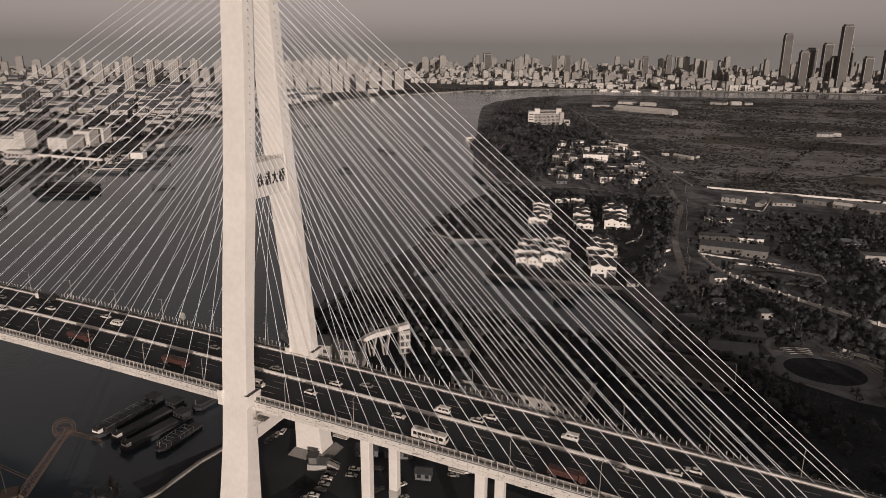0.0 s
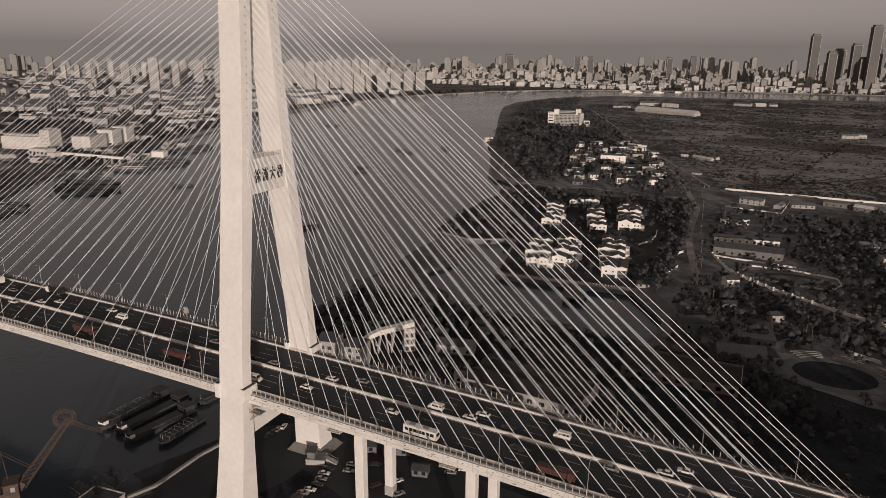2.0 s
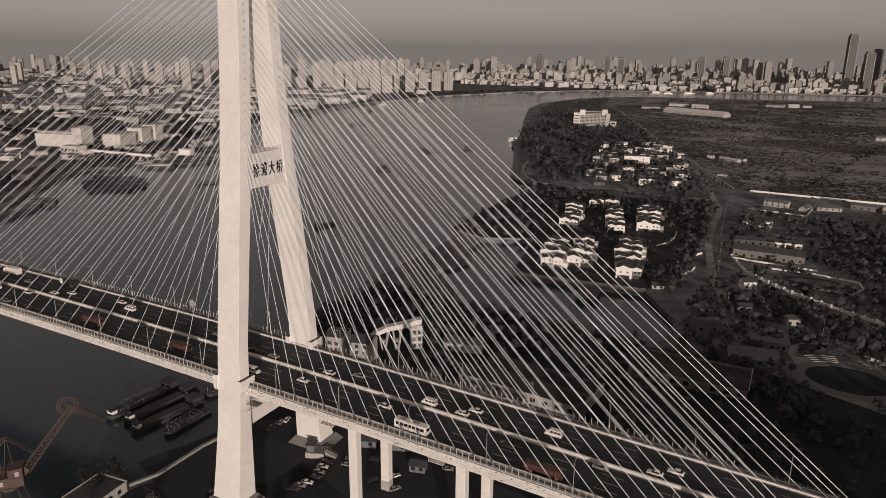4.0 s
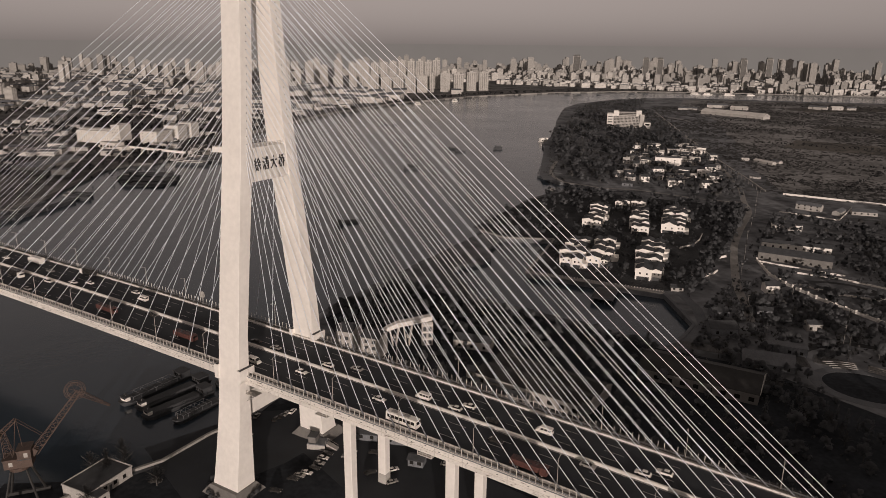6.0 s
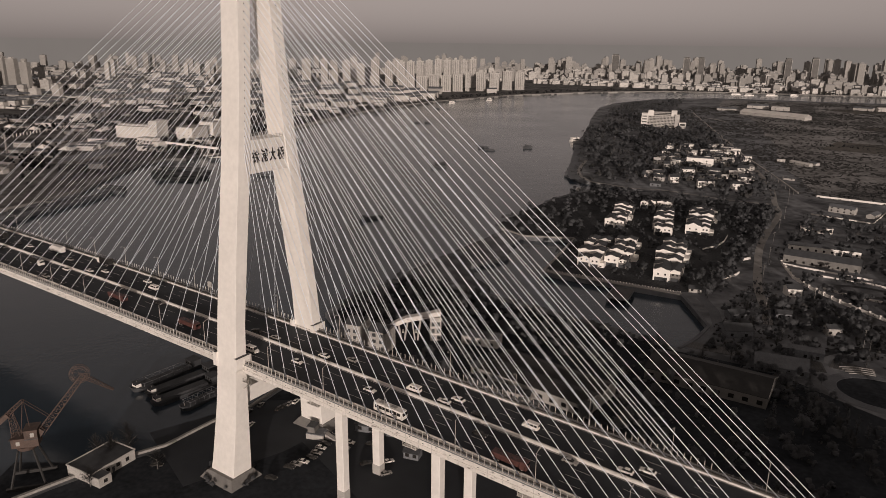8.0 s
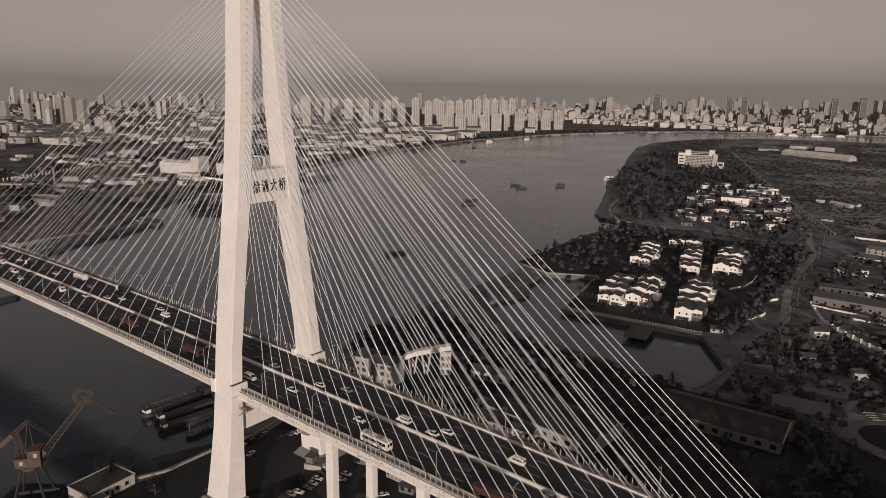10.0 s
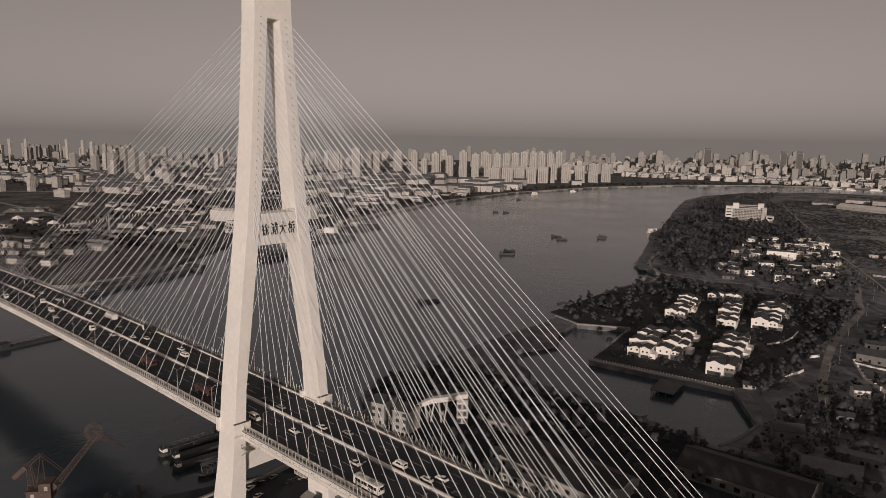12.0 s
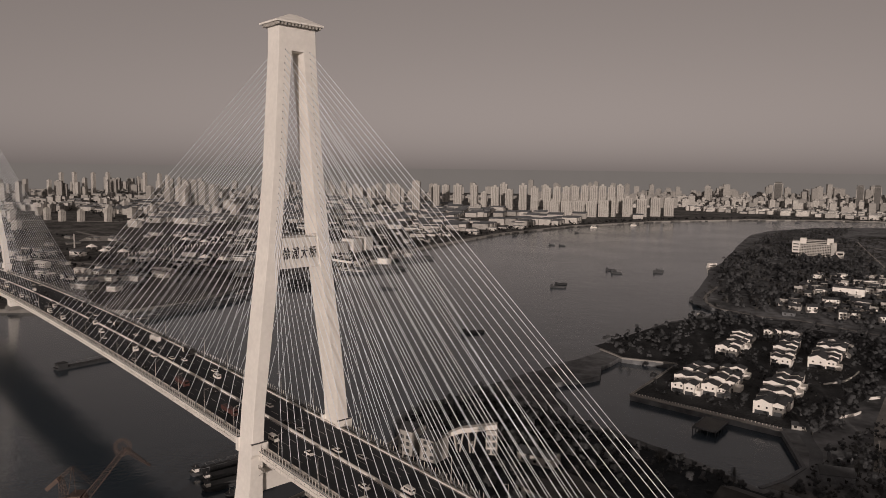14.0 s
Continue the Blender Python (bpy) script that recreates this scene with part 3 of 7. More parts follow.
# stay cables
def stay(x, z, xb, s):
    hx, yi, yo = section(z)
    e = 1 if xb > x else -1
    top = Vector((x + e * (hx - 0.3), s * (yi + yo) / 2, z))
    low = Vector((xb, s * 16.7, deck_z(xb) + 0.2))
    d = (top - low).normalized()
    c = thing("stay_cable", "pale sheathed steel stay cable", "cable", tuple(low), group="stay cables")
    part("strand", Geo().tube((0, 0, 0), top - low, CABLE_R, k=5), M["cable"], c)
    part("anchor_sleeve", Geo().tube((0, 0, 0), d * 3.2, 0.26, 0.2, 6), M["pipe"], c, "dark anchor sleeve at the deck")
    part("top_sleeve", Geo().tube(top - low - d * 0.8, top - low + d * 0.5, 0.13, 0.17, 6), M["dark"], c, "dark anchor sleeve at the pylon")


CABLE_R = 0.085
SIDE = [14 + 5.9 * i for i in range(26)] + [168, 174.2, 177.6, 181]
for px, e in ((PX, 1), (-590 + PX, -1)):
    for i in range(30):
        z = 121.5 + i * 2.42
        for s in (-1, 1):
            stay(px, z, px + e * (SIDE[i] - PX), s)
            stay(px, z, px - e * (16.5 + 9.25 * i), s)

# lamp posts on both edges
def lamp():
    t = thing("street_lamp", "slim grey lamp post on the bridge edge", "street lamp", group="bridge lamps")
    part("pole", Geo().tube((0, 0, 0), (0, 0, 9.6), 0.13, 0.08), M["steel"], t)
    part("arm", Geo().tube((0, 0, 9.5), (0, 1.5, 10.0), 0.06, 0.05), M["steel"], t)
    head = part("lamp_head", Geo().box(-0.16, 0.16, 1.2, 2.0, 9.93, 10.08), M["steel"], t)
    part("lens", Geo().box(-0.11, 0.11, 1.3, 1.9, 9.89, 9.926), M["lampglass"], head)
    part("base_plate", Geo().box(-0.3, 0.3, -0.3, 0.3, 0, 0.25), M["concrete"], t)
    return t


first = None
for x in [-20.5 - 26.3 * i for i in range(30)] + [13 + 25.2 * i for i in range(13)]:
    for s in (-1, 1):
        m = pose(x, s * 17.7, deck_z(x) + 0.15, 0, 0, 0 if s < 0 else 180)
        if first is None:
            first = lamp()
            first.matrix_basis = m
        else:
            copy_thing(first, m)

# side-span piers with pairs of columns
def pier(x):
    t = thing("bridge_pier", "pair of plain square concrete columns under the deck", "bridge pier", (x, 0, 0), group="bridge piers")
    zt = deck_z(x) - 3.4
    for s in (-1, 1):
        c = Geo().loft([chamfered(-1.6, 1.6, s * 9.5 - 1.5, s * 9.5 + 1.5, 3.2, 0.15), chamfered(-1.6, 1.6, s * 9.5 - 1.5, s * 9.5 + 1.5, zt, 0.15)])
        part("column", c, M["pylon"], t)
        part("stained_foot", Geo().loft([chamfered(-1.7, 1.7, s * 9.5 - 1.6, s * 9.5 + 1.6, 3.2, 0.15), chamfered(-1.7, 1.7, s * 9.5 - 1.6, s * 9.5 + 1.6, 7.5, 0.15)]), M["concrete"], t, "grey stained column foot")
    part("pier_head", Geo().box(-2.6, 2.6, -16.0, 16.0, zt, zt + 0.9), M["girder"], t)
    pf = Geo().box(-7.2, -2.2, -18.0, -14.6, zt - 1.6, zt - 1.4)
    for xx in (-7.1, -5.5, -3.9, -2.3):
        pf.box(xx - 0.06, xx + 0.06, -17.95, -17.83, zt - 1.4, zt - 0.2)
    for h in (-0.8, -0.25):
        pf.box(-7.2, -2.2, -17.95, -17.85, zt + h, zt + h + 0.1)
    pf.box(-7.2, -2.2, -14.9, -14.7, zt - 1.4, zt)
    part("work_platform", pf, M["rail"], t)


for x in (37.8, 77.3, 116, 155, 196, 240, 290, -590 - 45, -590 - 84):
    pier(x)

# ---- trees ----
def clump(g, c, r, rn, heart=None):
    """A small clump of foliage: four leaf sprays of two triangles each, turned every way."""
    mid = Vector(c)
    for _ in range(4):
        p = mid + Vector((rn.uniform(-0.8, 0.8), rn.uniform(-0.8, 0.8), rn.uniform(-0.6, 0.6))) * r
        out = (p - heart if heart else Vector((p.x - mid.x, p.y - mid.y, r))).normalized()
        n = (out + Vector((rn.uniform(-1, 1), rn.uniform(-1, 1), rn.uniform(-1, 1))) * 0.45).normalized()
        u = n.cross(Vector((rn.uniform(-1, 1), rn.uniform(-1, 1), rn.uniform(-1, 1)))).normalized()
        v = n.cross(u) * r * rn.uniform(0.22, 0.42)
        u *= r * rn.uniform(0.3, 0.6)
        vs = [tuple(p - u), tuple(p - v), tuple(p + u * 0.9), tuple(p + v)]
        k = len(g.v)
        for i in range(4):
            g.soft[k + i] = tuple(out)
        g.raw(vs, [(0, 1, 2), (0, 2, 3)])


def lobe(g, c, r, rn, heart):
    """The dense inside of one limb's foliage: an uneven rounded lump."""
    x, y, z = c
    j = lambda: r * rn.uniform(0.78, 1.18)
    vs = [(x, y, z - j() * 0.75)]
    for up, wide in ((-0.35, 0.86), (0.4, 0.84)):
        q = rn.uniform(0, 1)
        for i in range(6):
            rr, s = j() * wide, q + i * math.pi / 3 + rn.uniform(-0.2, 0.2)
            vs.append((x + rr * math.cos(s), y + rr * math.sin(s), z + up * r + rn.uniform(-0.15, 0.15) * r))
    vs.append((x, y, z + j() * 0.8))
    fs = []
    for i in range(6):
        k = (i + 1) % 6
        fs += [(0, 1 + k, 1 + i), (1 + i, 1 + k, 7 + k), (1 + i, 7 + k, 7 + i), (13, 7 + i, 7 + k)]
    n0 = len(g.v)
    for i, v in enumerate(vs):
        q = (Vector(v) - heart).normalized() * 0.75 + (Vector(v) - Vector(c)).normalized() * 0.25
        g.soft[n0 + i] = tuple(q.normalized())
    g.raw(vs, fs)


def crown(g, at, h, wide, count, size, rn, low=0.3):
    """Many small foliage lumps on the limbs, broken up by loose leaf sprays; at is the foot of the tree."""
    k = max(3 if count < 8 else 5, min(16, count // 7))
    lobes = []
    for _ in range(k):
        a, f, u = rn.uniform(0, 2 * math.pi), math.sqrt(rn.random()), rn.random()
        lz = (low + 0.12 + (0.8 - low) * u) * h
        f *= 0.42 * wide * (1.0 - 0.55 * u * u)
        lobes.append((f * math.cos(a), f * math.sin(a), lz, rn.uniform(0.11, 0.21) * wide * (1.25 if k < 6 else 1.0)))
    heart = Vector((at[0], at[1], at[2] + h * 0.25))
    for lx, ly, lz, lr in lobes:
        lobe(g, (at[0] + lx, at[1] + ly, at[2] + max(lz, low * h + lr * 0.6)), lr, rn, heart)
    for _ in range(count):
        lx, ly, lz, lr = rn.choice(lobes)
        u, q = rn.uniform(-0.6, 1), rn.uniform(0, 2 * math.pi)
        s = math.sqrt(1 - u * u) * lr * rn.uniform(0.85, 1.4)
        clump(g, (at[0] + lx + s * math.cos(q), at[1] + ly + s * math.sin(q), at[2] + max(low * h, lz + u * lr * rn.uniform(0.8, 1.25))), size * rn.uniform(0.7, 1.3), rn, heart)


def tree(kind, h, wide, seed):
    rn = random.Random(seed)
    words = {"leaf": "dark broad-leaved tree with an uneven crown", "bare": "half-bare winter tree with brown twigs", "cone": "dark narrow pointed conifer tree"}[kind]
    t = thing("tree", words, "tree", group="trees on the river bank")
    tr = Geo()
    tr.tube((0, 0, 0), (0.1, 0.05, h * 0.5), h * 0.022, h * 0.013)
    for i in range(5):
        q = i * 1.3 + rn.uniform(0, 0.6)
        z = h * rn.uniform(0.28, 0.5)
        tr.tube((0.05, 0, z), (math.cos(q) * wide * 0.5, math.sin(q) * wide * 0.5, z + h * 0.3), h * 0.01, h * 0.003, 4)
    part("trunk", tr, M["bark"], t)
    cr = Geo()
    if kind == "cone":
        for i in range(90):
            f = (i / 90) ** 0.8
            q, rr = rn.uniform(0, 6.3), wide * 0.5 * (1 - f) * rn.uniform(0.6, 1.05)
            clump(cr, (rr * math.cos(q), rr * math.sin(q), h * (0.12 + 0.88 * f)), 0.5, rn, Vector((0, 0, h * (0.05 + 0.8 * f))))
    elif kind == "bare":
        for i in range(110):
            q, u = rn.uniform(0, 6.3), rn.uniform(0.35, 1.0)
            rr = wide * 0.55 * math.sin(math.pi * min(u, 0.93)) * rn.uniform(0.3, 1.1)
            b0 = Vector((0.2 * rr * math.cos(q), 0.2 * rr * math.sin(q), h * u * 0.7))
            cr.tube(b0, (rr * math.cos(q), rr * math.sin(q), h * u), 0.06, 0.02, 3)
            clump(cr, (rr * math.cos(q), rr * math.sin(q), h * u), 0.28, rn)
    else:
        crown(cr, (0, 0, 0), h, wide, 170, 0.5, rn)
    part("crown", cr, M["bare" if kind == "bare" else "leaf"], t)
    return t


rnd = random.Random(21)
PROTO = [tree("leaf", 9, 7.5, 1), tree("leaf", 11, 8.5, 2), tree("leaf", 7, 6.5, 3), tree("bare", 10, 6.5, 4), tree("cone", 10, 4, 5), tree("leaf", 8, 9, 6)]
USED = set()
KEEP_OUT = []          # (x, y, radius) where something else stands


def plant(x, y, k, s):
    m = pose(x, y, LAND - 0.05, 0, 0, rnd.uniform(0, 360)) @ Matrix.Diagonal((s, s, s * rnd.uniform(0.85, 1.15), 1))
    if k not in USED:
        USED.add(k)
        PROTO[k].matrix_basis = m
    else:
        c = copy_thing(PROTO[k], Matrix())
        c.matrix_basis = m


def spots(poly, count, apart):
    xs, ys = [p[0] for p in poly], [p[1] for p in poly]
    got, tries = [], 0
    while len(got) < count and tries < count * 25:
        tries += 1
        x, y = rnd.uniform(min(xs), max(xs)), rnd.uniform(min(ys), max(ys))
        if not inside(poly, x, y) or any((x - a) ** 2 + (y - c) ** 2 < r * r for a, c, r in KEEP_OUT):
            continue
        if any((x - a) ** 2 + (y - c) ** 2 < apart * apart for a, c in got[-160:]):
            continue
        got.append((x, y))
    return got


# ---- villas on the quay ----
def villa(x, y, rz, w, seed, h, depth):
    """One house of a terrace that steps up the plot: zigzag white party walls, dark roofs, a lower link behind."""
    rn = random.Random(seed)
    t = thing("villa", "white-walled villa with dark tiled zigzag roofs", "house", (x, y, LAND), rz, group="white villas by the pond")
    KEEP_OUT.append((x, y, w * 0.55))
    cut = rn.uniform(-0.12, 0.16) * w
    spans = [(-w / 2, cut), (cut, w / 2)]
    d2 = depth / 2
    for i, (x0, x1) in enumerate(spans):
        dy = rn.uniform(0, 2.6) * (1 if i == seed % 2 else 0)
        hh = h + rn.uniform(-1.0, 0.8)
        y0, y1 = -d2 + dy, d2 - 2.4
        xm = x0 + (x1 - x0) * rn.uniform(0.35, 0.65)
        up = hh + (x1 - x0) * rn.uniform(0.10, 0.17)
        prof = [(x0, -0.2), (x1, -0.2), (x1, hh), (xm, up), (x0, hh)]
        wall = part("wall", Geo().loft([[(a, y1, z) for a, z in prof], [(a, y0, z) for a, z in prof]]), M["brick"] if rn.random() < (0.34 if i else 0.05) else M["white"], t)
        rf = Geo()
        rings = [[(x0 - 0.3, yy, hh - 0.1), (xm, yy, up + 0.02), (x1 + 0.3, yy, hh - 0.1), (x1 + 0.3, yy, hh + 0.22), (xm, yy, up + 0.34), (x0 - 0.3, yy, hh + 0.22)] for yy in (y1 - 0.3, y0 + 0.3)]
        rf.loft(rings)
        roof = part("roof", rf, M["tile"], t, "dark grey tiled roof")
        for yy in (y0 - 0.02,):
            step = (x1 - x0) * 0.16
            fw = [(x0 - 0.1, hh - 1.4), (x1 + 0.1, hh - 1.4), (x1 + 0.1, hh + 0.7), (x1 - step, hh + 0.7), (xm, up + 0.65), (x0 + step, hh + 0.7), (x0 - 0.1, hh + 0.7)]
            part("gable_coping", Geo().loft([[(a, yy + 0.32, z) for a, z in fw], [(a, yy - 0.04, z) for a, z in fw]]), M["white"], t)
        part("glazed_front", Geo().box(x0 + (x1 - x0) * 0.1, x0 + (x1 - x0) * 0.86, y0 - 0.1, y0 + 0.1, 0.0, 2.5), M["dark"], wall)
        for k in range(2):
            wx = x0 + (x1 - x0) * (0.3 + 0.42 * k)
            part("window", Geo().box(wx - 0.55, wx + 0.55, y0 - 0.1, y0 + 0.06, 4.1, 5.3), M["glass"], wall)
        side = x1 if i else x0
        part("side_window", Geo().box(side - 0.1, side + 0.1, -2.0 + dy, 0.4 + dy, 3.9, 5.2), M["glass"], wall)
    part("link", Geo().box(-w * 0.44, w * 0.44, d2 - 2.6, d2 + 2.2, -0.2, h - 1.9), M["brick"], t)
    part("link_roof", Geo().box(-w * 0.46, w * 0.46, d2 - 2.4, d2 + 2.4, h - 1.9, h - 1.65), M["tile"], t)
    if rn.random() < 0.5:
        part("annex", Geo().box(w / 2 - 0.4, w / 2 + 3.4, -d2 + 2, d2 - 4, -0.2, 3.4), M["white"], t)


seed = 100
for x0, y0, dx, dy, count, w in ((-27, 418, -3.4, 15.2, 5, 16), (-2, 298, -3.8, 17.0, 4, 18), (16, 309, -3.8, 17.0, 4, 15), (14, 418, -4.0, 15.6, 5, 15), (39, 437, -3.4, 15.2, 6, 20), (54, 299, -3.4, 15.6, 6, 19), (-30, 512, 16, 4.0, 2, 13)):
    for i in range(count):
        seed += 1
        villa(x0 + dx * i + rnd.uniform(-1.2, 1.2), y0 + dy * i, 11 + rnd.uniform(-1, 1), w + rnd.uniform(-2, 1.5), seed, 6.4 + rnd.uniform(-0.6, 0.6), 15.0)

# villa quay: paved edge, balustrade with single posts, jetty
g = Geo()
quay = thing("quay_wall", "pale stone quay wall round the pond", "quay wall", kind="structure")
part("coping", Geo().loft([[(-21.4, 261.4, LAND - 0.2), (-21.4, 261.4, LAND + 0.35), (-22.2, 264.6, LAND + 0.35), (-22.2, 264.6, LAND - 0.2)],
                           [(73.2, 270.4, LAND - 0.2), (73.2, 270.4, LAND + 0.35), (72.4, 273.6, LAND + 0.35), (72.4, 273.6, LAND - 0.2)]]), M["quay"], quay)


def strip(pts, half, z0, z1):
    """A band of even width along a line of plan points."""
    rings = []
    for i, (x, y) in enumerate(pts):
        a, b2 = pts[max(0, i - 1)], pts[min(len(pts) - 1, i + 1)]
        d = Vector((b2[0] - a[0], b2[1] - a[1])).normalized()
        nx, ny = -d.y * half, d.x * half
        rings.append([(x - nx, y - ny, z0), (x - nx, y - ny, z1), (x + nx, y + ny, z1), (x + nx, y + ny, z0)])
    return Geo().loft(rings)


part("coping", strip([(73, 271), (88, 248), (101, 227), (100, 205), (96, 187)], 1.0, LAND - 0.3, LAND + 0.4), M["paving"], quay)
part("coping", strip([(-21, 262), (-30, 310), (-39, 356)], 1.0, LAND - 0.3, LAND + 0.4), M["quay"], quay)
part("coping", strip([(-39, 356), (-76, 338), (-104, 349)], 1.0, LAND - 0.3, LAND + 0.9), M["quay"], quay)
part("path", strip([(80, 281), (97, 254), (106, 229), (104, 207), (100, 188)], 3.2, LAND, LAND + 0.05), M["paving"], quay)
fence = thing("quay_fence", "white post fence along the quay", "fence")
fp = Geo().box(-0.11, 0.11, -0.11, 0.11, 0, 1.2).box(-0.16, 0.16, -0.16, 0.16, 1.15, 1.28).mesh("fence_post", M["white"])
for i in range(46):
    o = new("fence_post", fp)
    o.parent = fence
    o.matrix_basis = pose(-20 + i * 2.03, 264.8 + i * 0.194, LAND)
for z in (0.5, 1.0):
    part("fence_rail", strip([(-20, 264.8), (71.5, 273.6)], 0.06, LAND + z, LAND + z + 0.1), M["offwhite"], fence)
jetty = thing("jetty", "dark timber landing stage over the pond", "jetty", (40, 250, 0), 8)
part("platform", Geo().box(-7, 7, -10, 14, 2.7, 3.1), M["boards"], jetty)
for i in range(4):
    for yy in (-9.4, -4, 1.5):
        part("jetty_post", Geo().tube((-6.5 + i * 4.3, yy, -2), (-6.5 + i * 4.3, yy, 2.7), 0.25), M["dark"], jetty)
part("hand_rail", Geo().box(-7, 7, -9.95, -9.85, 3.0, 4.0).box(-6.95, -6.85, -10, 10, 3.0, 4.0).box(6.85, 6.95, -10, 10, 3.0, 4.0), M["pipe"], jetty)

# ---- white houses further up the bank ----
def house(x, y, rz, w, d, h, roof, wallm, label, group, storeys=2):
    t = thing("house", label, "house", (x, y, LAND), rz, group=group)
    k = max(1, int(w / d))
    for i in range(k):
        o = ((i + 0.5) / k - 0.5) * w
        KEEP_OUT.append((x + o * math.cos(radians(rz)), y + o * math.sin(radians(rz)), d * 0.62 + 2.2))
    wall = part("wall", Geo().box(-w / 2, w / 2, -d / 2, d / 2, -0.2, h), wallm, t)
    if roof == "flat":
        part("parapet", Geo().box(-w / 2 - 0.2, w / 2 + 0.2, -d / 2 - 0.2, d / 2 + 0.2, h, h + 0.6), wallm, t)
        part("roof", Geo().box(-w / 2 + 0.3, w / 2 - 0.3, -d / 2 + 0.3, d / 2 - 0.3, h + 0.6, h + 0.66), M["metalroof"], t)
    else:
        up = h + d * 0.24
        gb = Geo()
        gb.loft([[(w / 2, -d / 2, h), (w / 2, d / 2, h), (w / 2, 0, up)], [(-w / 2, -d / 2, h), (-w / 2, d / 2, h), (-w / 2, 0, up)]])
        part("gable", gb, wallm, t)
        part("roof", Geo().gable(-w / 2, w / 2, -d / 2, d / 2, h + 0.1, up + 0.1), M[roof], t)
    k = max(2, int(w / 5.5)) if y < 640 else 2
    for s in range(storeys):
        for i in range(k):
            wx = -w / 2 + (i + 0.5) * w / k
            part("window", Geo().box(wx - 0.75, wx + 0.75, -d / 2 - 0.05, -d / 2 + 0.1, 1 + s * 3.1, 2.6 + s * 3.1), M["glass"], wall)
    return t


for i in range(84):
    f = i / 84
    x, y = -20 + rnd.uniform(-62, 62) - 75 * f, 655 + 330 * f + rnd.uniform(-12, 12)
    house(x, y, rnd.uniform(5, 30), rnd.uniform(7, 15), rnd.uniform(6, 10), rnd.uniform(4.5, 7.5), rnd.choice(("tile", "tile", "flat", "paleroof")), M[rnd.choice(("white", "white", "offwhite"))], "white rendered house among dark trees", "white houses in the wood")
house(-56, 800, 12, 34, 18, 11, "flat", M["white"], "white flat-roofed villa block among trees", "white houses in the wood", 3)

# hotel, its white toned down in colour to imitate haze
hotel = thing("hotel", "large white hotel block with stepped roof terraces", "hotel", (-249, 1243, LAND), 18)
hotel.matrix_basis = hotel.matrix_basis @ Matrix.Diagonal((0.88, 0.88, 0.92, 1))
KEEP_OUT.append((-246, 1243, 50))
hb = part("wall", Geo().box(-34, 34, -13, 13, 0, 24), M["offwhite"], hotel)
part("tower", Geo().box(-44, -30, -16, 13, 0, 29), M["paleroof"], hotel)
part("tower", Geo().box(28, 38, -16, 13, 0, 28), M["offwhite"], hotel)
part("tower", Geo().box(-30, -18, -9, 12, 24, 35), M["paleroof"], hotel)
part("tower", Geo().box(20, 32, -9, 12, 24, 36), M["paleroof"], hotel)
part("roof_terrace", Geo().box(-18, 20, -7, 11, 24, 32), M["offwhite"], hotel)
annex = part("annex", Geo().box(38, 52, -24, 2, 0, 12), M["paleroof"], hotel)
part("window_band", Geo().box(40, 50, -24.2, -23.8, 6.5, 10), M["glass"], annex)
for i in range(7):
    part("window_band", Geo().box(-30, 28, -13.2, -12.9, 2.2 + i * 3.2, 3.7 + i * 3.2), M["glass"], hb)
for i in range(2):
    part("window_band", Geo().box(-18, 20, -7.2, -6.9, 25.6 + i * 3.2, 27.2 + i * 3.2), M["glass"], hb)
for i in range(20):
    part("rib", Geo().box(-29.4 + i * 3.0, -28.2 + i * 3.0, -13.5, -13.0, 0.5, 24), M["offwhite"], hb)
for i in range(4):
    part("window_band", Geo().box(-42, -32, -16.2, -15.9, 4 + i * 6, 6 + i * 6), M["glass"], hb)

